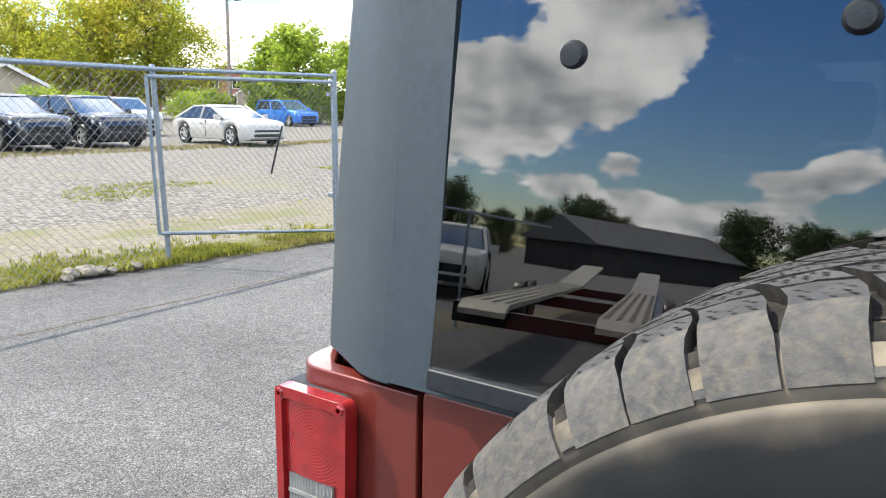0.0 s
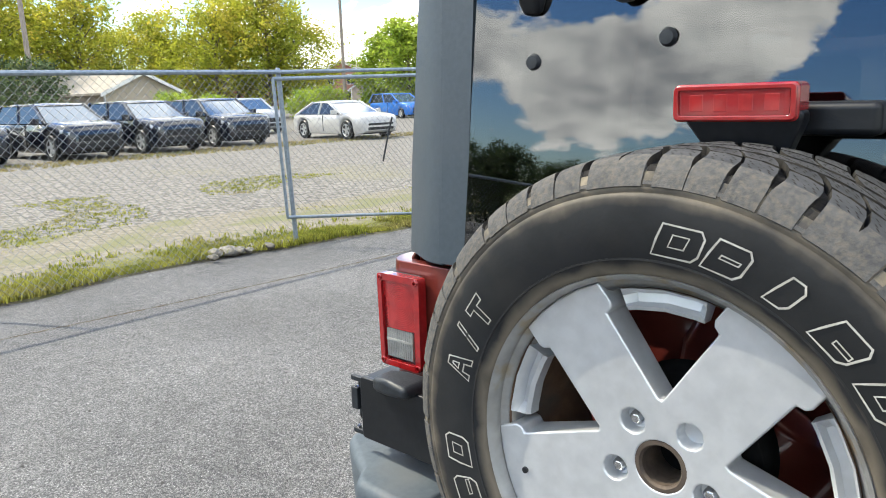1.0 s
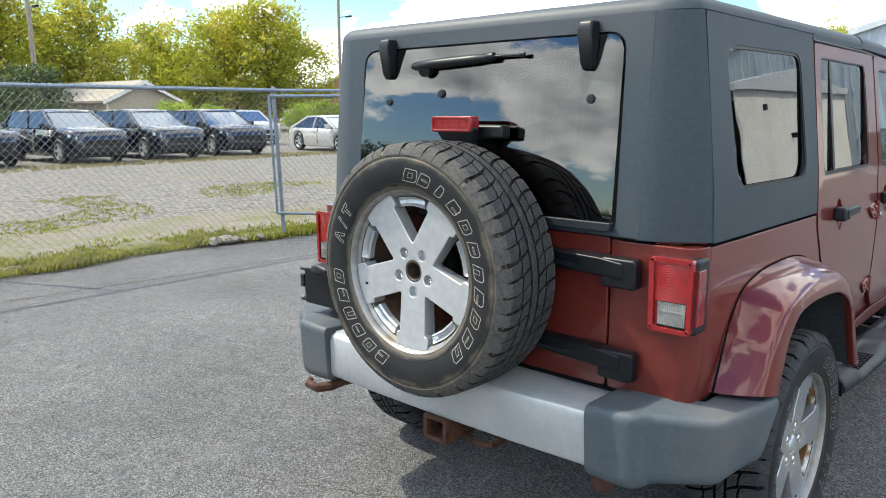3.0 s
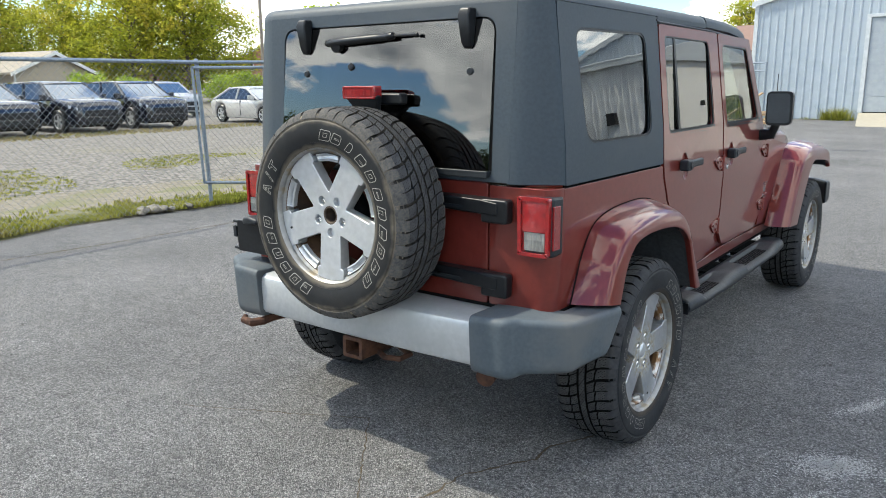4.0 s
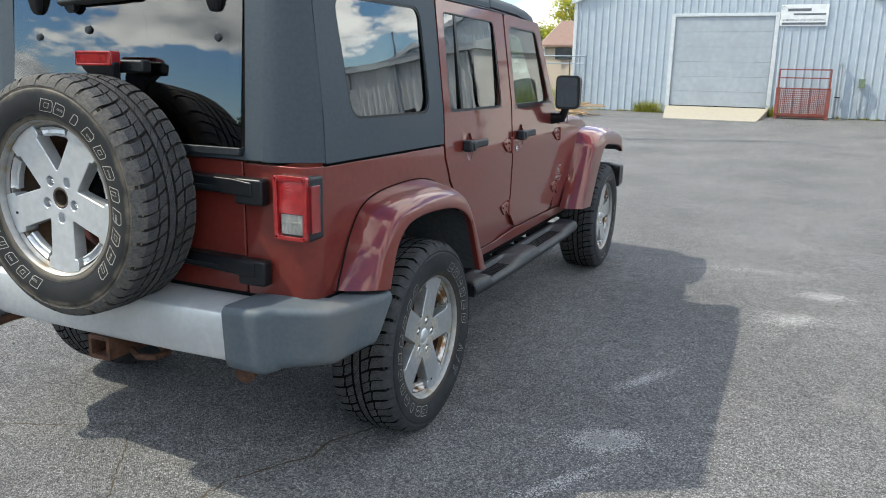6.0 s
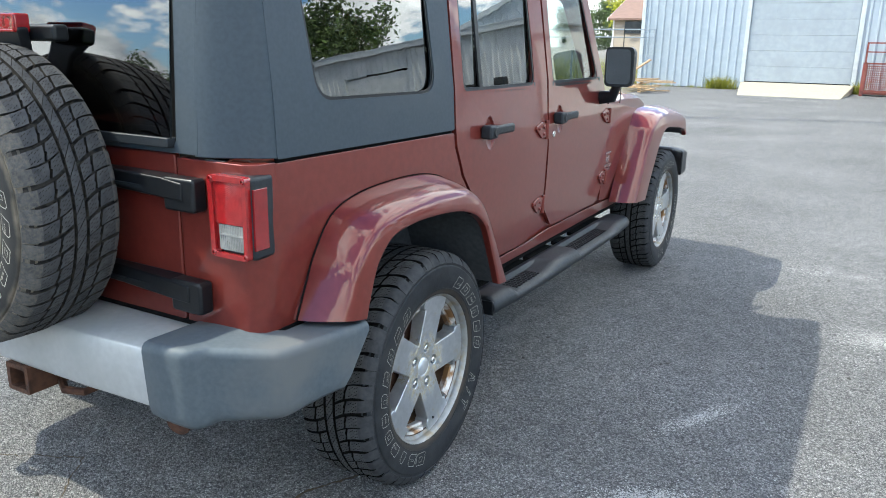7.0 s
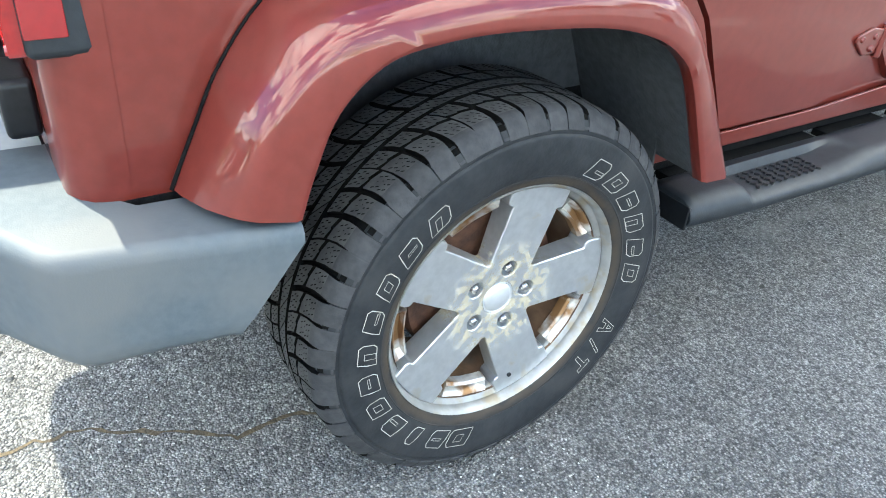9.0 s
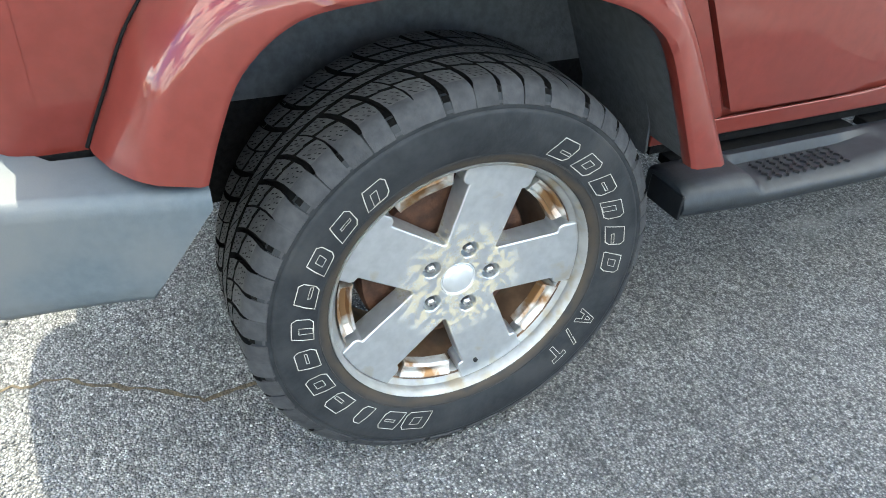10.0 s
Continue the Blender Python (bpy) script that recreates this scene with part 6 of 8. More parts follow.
# running boards: an oval bar with two sunken treads, each open to the outside and sloping up at its front
for s in (1, -1):
    bm = bmesh.new()
    loops = []
    for y, dip, end in ((0.442, 0.0, 0.012), (0.446, 0.0, 0.006), (0.456, 0.0, 0.0), (0.575, 0.0, 0.0), (0.600, 0.0, 0.0), (0.612, 0.45, 0.0), (0.622, 0.92, 0.0), (0.634, 1.0, 0.0), (0.90, 1.0, 0.0), (0.93, 0.93, 0.0), (1.02, 0.22, 0.0), (1.05, 0.05, 0.0), (1.07, 0.0, 0.0),
                        (1.285, 0.0, 0.0), (1.296, 0.45, 0.0), (1.306, 0.92, 0.0), (1.318, 1.0, 0.0), (1.78, 1.0, 0.0), (1.81, 0.93, 0.0), (1.90, 0.22, 0.0), (1.93, 0.05, 0.0), (1.95, 0.0, 0.0), (2.115, 0.0, 0.0), (2.13, 0.0, 0.008), (2.136, 0.0, 0.016)):
        xo = lerp([(0.44, 0.897), (0.62, 0.914), (1.0, 0.924), (1.9, 0.926), (2.14, 0.908)], y)
        d = 0.019 * dip
        sec = [(0.752, 0.482), (0.768, 0.492), (0.790, 0.494), (0.800, 0.494 - d), (xo - 0.056, 0.494 - d), (xo - 0.036, 0.493 - d), (xo - 0.016, 0.484 - d * 0.90), (xo - 0.004, 0.468 - d * 0.35), (xo, 0.453), (xo - 0.004, 0.439), (xo - 0.018, 0.427), (xo - 0.042, 0.421), (0.780, 0.421), (0.752, 0.430)]
        cx, cz = 0.84, 0.45
        loops.append([(s * (x + (cx - x) * end * 6), y, z + (cz - z) * end * 14) for x, z in sec])
    rings(bm, loops)
    board = part("running_board", bm, STEP, car, "dark grey plastic running board", angle=42)
    # brackets widened into near-black plates that give the shade below the sill
    a, b = sorted((s * 0.69, s * 0.757))
    for ya, yb in ((0.52, 1.05), (1.10, 1.36), (1.44, 1.56), (1.66, 2.08)):
        part("board_bracket", boxed(a, b, ya, yb, 0.452, 0.470), SHADEFILL, board, "black board bracket with the sill's shade")
    part("end_cap", boxed(*sorted((s * 0.775, s * 0.885)), 0.438, 0.446, 0.424, 0.478), BLACK, board, "black end cap", bevel=0.003)
    for ya, yb in ((0.65, 0.91), (1.33, 1.79)):
        bm = bmesh.new()
        n = int((yb - ya) / 0.024)
        for i in range(n):
            for j in range(5):
                m = Matrix.Translation((s * (0.812 + 0.0165 * j), ya + 0.012 + i * 0.024, 0.4765)) @ Matrix.Rotation(radians(40 if (i + j) % 2 else -40), 4, "Z")
                box(bm, -0.0066, 0.0066, -0.003, 0.003, -0.003, 0.003, m=m)
        tagged(part("grip_studs", bm, BLACK, board, "raised black grip studs"), kind="stuff")
# front bumper end and mirrors
bm = bmesh.new()
loops = [[(x, y - 0.13, 0.56), (x, y - 0.13, 0.735), (x, y, 0.725), (x, y, 0.57)] for x, y in ((-0.93, 3.36), (-0.80, 3.50), (0.0, 3.58), (0.80, 3.50), (0.93, 3.36))]
rings(bm, loops)
part("front_bumper", bm, STEP, car, "dark grey plastic front bumper", bevel=0.02, seg=3)
for s in (1, -1):
    bm = bmesh.new()
    loops = []
    for y, k, skew in ((1.762, 1.0, 0.20), (1.80, 1.0, 0.12), (1.85, 0.9, 0.0), (1.885, 0.65, 0.0)):
        cx, cz, hw, hh = 0.890, 1.302, 0.076 * k, 0.096 * k
        loops.append([(s * (cx + p[0]), y + skew * p[0], cz + p[1]) for p in rounded([(-hw, -hh), (hw, -hh), (hw, hh), (-hw, hh)], 0.03 * k, 4)])
    rings(bm, loops)
    mir = part("side_mirror", bm, BLACK, car, "black side mirror housing", angle=50)
    bm = bmesh.new()
    plate(bm, rounded([(0.825, 1.218), (0.955, 1.218), (0.955, 1.386), (0.825, 1.386)], 0.022), 0.004, lambda u, v, w: (s * u, 1.757 + 0.20 * (u - 0.890) - w - 0.10 * (v - 1.302), v))
    part("mirror_glass", bm, MIRROR, mir, "mirror glass")
    bm = bmesh.new()
    tube(bm, [(s * 0.76, 1.84, 1.15), (s * 0.84, 1.83, 1.16), (s * 0.875, 1.82, 1.23)], [0.032, 0.030, 0.026], 12)
    part("mirror_arm", bm, BLACK, mir, "black mirror arm")

# cabin seen through the glass
bm = bmesh.new()
box(bm, -0.70, 0.70, -0.56, 1.9, 1.085, 1.108)
part("cabin_floor", bm, TRIM, car, "dark cabin trim")
bm = bmesh.new()
loops = [[(-0.70, y, z), (0.70, y, z), (0.70, y2, 1.05), (-0.70, y2, 1.05)] for y, z, y2 in ((1.55, 1.16, 1.6), (1.62, 1.22, 1.7), (1.93, 1.20, 1.93))]
rings(bm, loops)
part("dashboard", bm, TRIM, car, "dark dashboard", bevel=0.02)
bm = bmesh.new()
lathe(bm, [(0.185 + 0.014 * math.cos(a), 0.014 * math.sin(a)) for a in [2 * math.pi * k / 8 for k in range(8)]], 32, closed_profile=True)
box(bm, -0.012, 0.012, -0.18, 0.18, -0.02, 0.02)
tilt = Matrix.Translation((-0.36, 1.42, 1.16)) @ Matrix.Rotation(radians(90), 4, "Z") @ Matrix.Rotation(radians(28), 4, "Y")
bmesh.ops.transform(bm, matrix=tilt, verts=bm.verts[:])
part("steering_wheel", bm, SEAT, car, "grey steering wheel")
for x, y in ((0.36, 0.95), (-0.36, 0.95), (0.36, 0.10), (-0.36, 0.10)):
    bm = bmesh.new()
    rings(bm, [[(x + p[0], y - 0.12 * t, z) for p in ((-w, -0.07), (w, -0.07), (w, 0.07), (-w, 0.07))] for t, z, w in ((0, 1.05, 0.24), (0.6, 1.30, 0.21), (1, 1.36, 0.16))])
    seat = part("seat_back", bm, SEAT, car, "dark grey seat back", bevel=0.04, seg=3)
    bm = bmesh.new()
    box(bm, x - 0.12, x + 0.12, y - 0.20, y - 0.10, 1.38, 1.53)
    part("headrest", bm, SEAT, seat, bevel=0.035, seg=3)
bm = bmesh.new()
for s in (1, -1):
    tube(bm, [(s * 0.60, -0.45, 1.10), (s * 0.57, -0.35, 1.62), (s * 0.56, 0.0, 1.69), (s * 0.56, 1.50, 1.67)], 0.035, 10)
    tube(bm, [(s * 0.62, 0.62, 1.10), (s * 0.57, 0.62, 1.68)], 0.035, 10)
tube(bm, [(-0.56, 0.62, 1.68), (0.56, 0.62, 1.68)], 0.035, 10)
part("roll_bar", bm, BLACK, car, "black padded roll bar")

# the drawn widths and heights settled to those of this car
WIDTHS = [(0.0, 0.0), (0.60, 0.60), (0.698, 0.704), (0.776, 0.773), (0.80, 0.797), (0.936, 0.912), (1.1, 1.076)]
HEIGHTS = [(0.0, 0.0), (1.06, 1.057), (1.13, 1.124), (1.24, 1.246), (1.66, 1.652), (1.715, 1.708), (1.80, 1.782)]
for ob in car.children_recursive:
    for v in ob.data.vertices:
        v.co.x = math.copysign(lerp(WIDTHS, abs(v.co.x)), v.co.x)
        v.co.z = lerp(HEIGHTS, v.co.z)

# ---- wheels ----
def wheel_point(x, r, phi):
    """phi: degrees clockwise from the top, seen from outside."""
    return (x, r * math.sin(radians(phi)), r * math.cos(radians(phi)))


TYRE = [(0.2415, 0.098), (0.2445, 0.112), (0.2515, 0.1185), (0.262, 0.1215), (0.268, 0.124), (0.296, 0.1300), (0.320, 0.1315), (0.3365, 0.1300), (0.3410, 0.1292), (0.3425, 0.1262), (0.3450, 0.1262), (0.3475, 0.1270),
        (0.3555, 0.1235), (0.3640, 0.1180), (0.3690, 0.1110), (0.3715, 0.102), (0.3740, 0.06), (0.3750, 0.0)]


def tyre_mesh():
    bm = bmesh.new()
    lathe(bm, TYRE + [(r, -x) for r, x in TYRE[-2::-1]], 108)
    return bm


# a lug from the crown over the shoulder down to the sidewall's edge: (radius, x), and the foot of its walls
SHOULDER = [(0.3838, 0.0790, 0.3725, 0.0790), (0.3822, 0.0960, 0.3705, 0.0950), (0.3795, 0.1060, 0.3690, 0.1030), (0.3738, 0.1135, 0.3665, 0.1095), (0.3672, 0.1190, 0.3630, 0.1170),
            (0.3590, 0.1242, 0.3560, 0.1226), (0.3500, 0.1284, 0.3490, 0.1266)]
SLANT = [(0.0205, 0.0), (0.035, 0.22), (0.050, 0.39), (0.079, 0.60), (0.096, 0.66), (0.106, 0.68), (0.13, 0.68)]


def tread_mesh():
    """Worn blocks: a middle rib between two broad grooves, a row of blocks on each side of it, then lugs over the shoulder.
    The cross grooves run on from the blocks through the lugs and end by turns in a rounded stop and in a stepped ramp."""
    bm = bmesh.new()
    rng = random.Random(4)
    n = 54
    P = 360 / n

    def crown(x):
        return 0.3862 - 0.40 * x * x

    def quad(pts, index):
        bm.faces.new([bm.verts.new(p) for p in pts]).material_index = index

    def sipes(s, x0, x1, a0, a1, count, dots, turn):
        """Rows of short pits across a block top: flat quads, shade in the colour."""
        for k in range(count):
            for j in range(dots):
                t = (j + 0.5) / dots
                x = x0 + (x1 - x0) * t
                am = a0 + (a1 - a0) * (k + 0.6 + (0.3 if j % 2 else 0.0)) / (count + 0.5) + lerp(SLANT, x) * P
                w, h = (x1 - x0) / dots * 0.36, 0.17
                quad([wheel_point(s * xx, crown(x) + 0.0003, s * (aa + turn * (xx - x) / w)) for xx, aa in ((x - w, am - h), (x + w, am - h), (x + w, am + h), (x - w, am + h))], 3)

    def block(s, outline):
        tv = [bm.verts.new(wheel_point(s * x, crown(x), s * a_)) for x, a_ in outline]
        lv = [bm.verts.new(wheel_point(s * x, 0.3740, s * a_)) for x, a_ in outline]
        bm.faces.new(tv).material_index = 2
        # block walls take the groove colour, which holds the shade between blocks
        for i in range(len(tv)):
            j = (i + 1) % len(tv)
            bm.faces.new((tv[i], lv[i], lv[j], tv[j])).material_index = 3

    # the floor of the grooves, coloured dark: their shade is put into the colour
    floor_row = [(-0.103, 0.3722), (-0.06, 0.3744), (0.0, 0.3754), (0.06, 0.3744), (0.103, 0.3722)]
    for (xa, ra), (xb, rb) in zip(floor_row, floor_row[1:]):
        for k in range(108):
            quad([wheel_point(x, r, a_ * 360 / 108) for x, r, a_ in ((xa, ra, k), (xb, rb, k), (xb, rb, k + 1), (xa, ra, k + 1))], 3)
    for s in (1, -1):
        for k in range(n):
            base = k * P + (1.7 if s < 0 else 0.0) + 0.35 * math.sin(k * 2.1) + rng.uniform(-0.12, 0.12)
            # inner block, its outer side notched
            lo_, hi_ = base + 0.090 * P, base + 0.910 * P
            xs = (0.0210, 0.034, 0.0465)
            low = [(x, lo_ + lerp(SLANT, x) * P) for x in xs]
            high = [(x, hi_ + lerp(SLANT, x) * P) for x in (0.0540, 0.038, 0.0210)]
            mid = [(0.0515, base + 0.46 * P + lerp(SLANT, 0.050) * P), (0.0485, base + 0.54 * P + lerp(SLANT, 0.0485) * P)]
            block(s, low + mid + high)
            sipes(s, 0.0225, 0.0445, lo_, hi_, 3, 3, 0.3)
            # the lug over the shoulder
            ends = []
            for ph, kind in ((0.0, k % 2), (1.0, (k + 1) % 2)):
                edge, foot = [], []
                rows = [(crown(0.0545 + 0.0075 * ph), 0.0545 + 0.0075 * ph, 0.3735, 0.0545 + 0.0075 * ph)] + SHOULDER
                for i, (r, x, rb, xb) in enumerate(rows):
                    if kind == 0:
                        gap = (0.090, 0.090, 0.085, 0.055, 0.004, 0.0, 0.0, 0.0)[i]
                    else:
                        gap = (0.090, 0.092, 0.100, 0.12, 0.130, 0.130, 0.125, 0.12)[i]
                    a_ = base + P * (lerp(SLANT, x) + (gap if ph == 0 else 1 - gap))
                    edge.append(bm.verts.new(wheel_point(s * x, r, s * a_)))
                    foot.append(bm.verts.new(wheel_point(s * xb, rb, s * a_)))
                ends.append((edge, foot))
            middle = []
            for i, (r, x, rb, xb) in enumerate([(crown(0.0565), 0.0565, 0, 0)] + SHOULDER):
                middle.append(bm.verts.new(wheel_point(s * x, r + (0.0004 if i < 4 else 0.0), s * (base + P * (lerp(SLANT, x) + 0.5)))))
            cols = [ends[0][0], middle, ends[1][0]]
            for c in range(2):
                for i in range(len(middle) - 1):
                    bm.faces.new((cols[c][i], cols[c][i + 1], cols[c + 1][i + 1], cols[c + 1][i])).material_index = 2 if i < 2 else 0
            # lug walls near the crown: slot shade painted in the groove colour
            for edge, foot in ends:
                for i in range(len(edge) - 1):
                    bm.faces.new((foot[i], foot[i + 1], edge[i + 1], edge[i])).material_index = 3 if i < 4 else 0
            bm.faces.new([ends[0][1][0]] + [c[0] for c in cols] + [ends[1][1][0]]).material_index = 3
            bm.faces.new([ends[0][1][-1]] + [c[-1] for c in cols] + [ends[1][1][-1]])
            sipes(s, 0.065, 0.095, lo_, hi_, 3, 4, 0.3)
            if k % 2:
                # stepped ramp in the open slot, its top step darkened for shade
                a0 = base + P * lerp(SLANT, 0.12)
                for (ra, xa), (rb, xb), index in (((0.3722, 0.1100), (0.3645, 0.1178), 3), ((0.3655, 0.1183), (0.3560, 0.1244), 1), ((0.3560, 0.1250), (0.3520, 0.1272), 0)):
                    quad([wheel_point(s * x, r, s * (a0 + d * P)) for x, r, d in ((xa, ra, -0.135), (xb, rb, -0.135), (xb, rb, 0.135), (xa, ra, 0.135))], index)
    # middle rib, cut aslant
    for k in range(n):
        a0 = k * P + rng.uniform(-0.08, 0.08)
        lean = 0.42 * P
        block(1, [(-0.0118, a0 + 0.035 * P - lean), (0.0, a0 + 0.035 * P), (0.0118, a0 + 0.035 * P + lean), (0.0118, a0 + 0.965 * P + lean), (0.0, a0 + 0.965 * P), (-0.0118, a0 + 0.965 * P - lean)])
        for q in (0.33, 0.66):
            for x in (-0.008, 0.0, 0.008):
                am = a0 + q * P + lean * x / 0.0135
                quad([wheel_point(xx, crown(x) + 0.0003, aa) for xx, aa in ((x - 0.003, am - 0.35), (x + 0.003, am + 0.10), (x + 0.003, am + 0.35), (x - 0.003, am - 0.10))], 3)
    return bm


def outline_strip(bm, pts, width, lift):
    """A raised outline on the sidewall, along a closed row of (radius, degrees)."""
    n = len(pts)
    P = [Vector((r * math.cos(radians(a)), r * math.sin(radians(a)))) for r, a in pts]
    ins, outs = [], []
    for i in range(n):
        d0, d1 = (P[i] - P[i - 1]).normalized(), (P[(i + 1) % n] - P[i]).normalized()
        nm = Vector((-(d0 + d1).y, (d0 + d1).x))
        nm = nm.normalized() if nm.length > 1e-6 else Vector((-d0.y, d0.x))
        ins.append(P[i] - nm * width / 2); outs.append(P[i] + nm * width / 2)
    def up_(p):
        r = p.length
        return (lerp(SIDE_X, r) + lift, p.y, p.x)
    a = [bm.verts.new(up_(p)) for p in ins]
    b = [bm.verts.new(up_(p)) for p in outs]
    for i in range(n):
        j = (i + 1) % n
        bm.faces.new((a[i], a[j], b[j], b[i]))


SIDE_X = [(0.252, 0.119), (0.262, 0.1215), (0.268, 0.124), (0.296, 0.1300), (0.320, 0.1315), (0.3365, 0.1300), (0.341, 0.1292)]


def letter_blocks(line):
    """Raised outlined shapes, one a sign: slanted frames round the sidewall, then the type marking A/T."""
    R0, R1 = 0.2755, 0.3125
    made = []
    for a0, hw in [(190 + i * 12.8 + (2.0 if i == 0 else 0), (4.8 if i == 0 else (2.0 if i == 2 else 3.8))) for i in range(11)] + [(24 + i * 12.3, 3.8) for i in range(6)]:
        bm = bmesh.new()
        sl = 1.5
        h = R1 - R0
        pts = [(R0, a0 - hw - sl), (R0, a0 + hw - sl), (R0 + h * 0.2, a0 + hw), (R0 + h * 0.8, a0 + hw + sl * 0.6), (R1, a0 + hw), (R1, a0 - hw + sl), (R0 + h * 0.5, a0 - hw)]
        outline_strip(bm, pts, line, 0.0014)
        form = len(made) % 4
        if hw > 2.5 and form == 1:
            outline_strip(bm, [(R0 + h * 0.44, a0 - hw * 0.4), (R0 + h * 0.44, a0 + hw * 0.7), (R0 + h * 0.56, a0 + hw * 0.8), (R0 + h * 0.56, a0 - hw * 0.3)], line * 0.85, 0.0014)
        elif hw > 2.5 and form == 2:
            outline_strip(bm, [(R0 + h * 0.02, a0 - hw * 0.3 - sl), (R0 + h * 0.02, a0 + hw * 0.3 - sl), (R0 + h * 0.66, a0 + hw * 0.3), (R0 + h * 0.66, a0 - hw * 0.3)], line * 0.85, 0.0014)
        elif hw > 2.5 and form == 3:
            outline_strip(bm, [(R0 + h * 0.30, a0 - hw * 0.2), (R0 + h * 0.30, a0 + hw * 0.9), (R0 + h * 0.44, a0 + hw * 0.9), (R0 + h * 0.44, a0 - hw * 0.2)], line * 0.85, 0.0014)
        elif hw > 2.5:
            pts = [(R0 + h * 0.30, a0 - hw * 0.35 - sl * 0.3), (R0 + h * 0.30, a0 + hw * 0.40 - sl * 0.3), (R0 + h * 0.70, a0 + hw * 0.45 + sl * 0.3), (R0 + h * 0.70, a0 - hw * 0.3 + sl * 0.3)]
            outline_strip(bm, pts, line * 0.85, 0.0014)
        made.append(bm)
    for a0, polys in ((111, [[(0, -3.4), (0, -1.6), (0.3, -1.2), (0.3, 1.2), (0, 1.6), (0, 3.4), (1, 1.6), (1, -0.6)], [(0.5, -0.8), (0.5, 0.9), (0.78, 0.6), (0.78, 0.0)]]),
                      (120.5, [[(-0.05, -2.4), (-0.05, -1.2), (1.05, 2.4), (1.05, 1.2)]]),
                      (129.5, [[(0, -1.4), (0, 0.3), (0.72, 0.9), (0.72, 3.2), (1, 3.6), (1, -2.6), (0.72, -3.0), (0.72, -0.8)]])):
        bm = bmesh.new()
        for poly in polys:
            outline_strip(bm, [(R0 + (R1 - R0) * v, a0 + a) for v, a in poly], line, 0.0014)
        made.append(bm)
    return made


def rim_mesh():
    bm = bmesh.new()
    # lip and barrel
    lathe(bm, [(0.222, 0.055), (0.2225, 0.078), (0.226, 0.086), (0.233, 0.091), (0.2385, 0.094), (0.2400, 0.112), (0.246, 0.1165), (0.2475, 0.113), (0.247, 0.104), (0.240, 0.098), (0.230, 0.05)], 96)
    return bm


def spokes_mesh():
    bm = bmesh.new()
    outline = []
    for k in range(5):
        c = 72 * k
        hw = 0.0515
        R = 0.2385
        da = math.degrees(math.asin(0.066 / R))
        # going clockwise: outer arc of this spoke, then the root between spokes
        for t in (-1, -0.5, 0, 0.5, 1):
            outline.append((R * math.sin(radians(c + t * da)), R * math.cos(radians(c + t * da))))
        foot = [(0.211, 0.066), (0.203, 0.062), (0.198, 0.0525), (0.150, hw)]
        for r, off in foot:
            a = c + math.degrees(math.asin(off / r))
            outline.append((r * math.sin(radians(a)), r * math.cos(radians(a))))
        for t, r in ((0.47, 0.0895), (0.5, 0.0880), (0.53, 0.0895)):
            outline.append((r * math.sin(radians(c + 72 * t)), r * math.cos(radians(c + 72 * t))))
        for r, off in foot[::-1]:
            a = c + 72 - math.degrees(math.asin(off / r))
            outline.append((r * math.sin(radians(a)), r * math.cos(radians(a))))
    hub_hole = [(0.0335 * math.sin(radians(a)), 0.0335 * math.cos(radians(a))) for a in range(0, 360, 15)]
    lugs = []
    for k in range(5):
        cy, cz = 0.0635 * math.sin(radians(72 * k)), 0.0635 * math.cos(radians(72 * k))
        lugs.append([(cy + 0.0165 * math.sin(radians(a)), cz + 0.0165 * math.cos(radians(a))) for a in range(0, 360, 30)])

    def face(u, v, w):
        r = math.hypot(u, v)
        return (0.060 + (0.082 + 0.012 * min(1, r / 0.2) + 0.003 * max(0.0, min(1, (r - 0.225) / 0.0135)) - 0.060) * (w / 0.03) if w else 0.045, u, v)
    plate(bm, outline, 0.03, face, [hub_hole, *lugs])
    return bm


def pocket_mesh(k):
    """The shallow tray at the rim's foot between two spokes."""
    bm = bmesh.new()
    c = 72 * k + 36
    loops = []
    for da in (-14, -11, 0, 11, 14):
        rows = [(0.196, 0.062), (0.1965, 0.080), (0.202, 0.084), (0.205, 0.072), (0.216, 0.070), (0.221, 0.086), (0.2245, 0.088), (0.224, 0.06)]
        if abs(da) == 14:
            rows = [(0.196, 0.062), (0.1965, 0.080), (0.202, 0.084), (0.205, 0.084), (0.216, 0.086), (0.221, 0.088), (0.2245, 0.089), (0.224, 0.06)]
        loops.append([wheel_point(x, r, c + da) for r, x in rows])
    rings(bm, loops)
    return bm


def hex_nut():
    bm = bmesh.new()
    lathe(bm, [(0.0, 0.088), (0.006, 0.087), (0.0095, 0.083), (0.0105, 0.078), (0.0105, 0.055)], 6)
    return bm


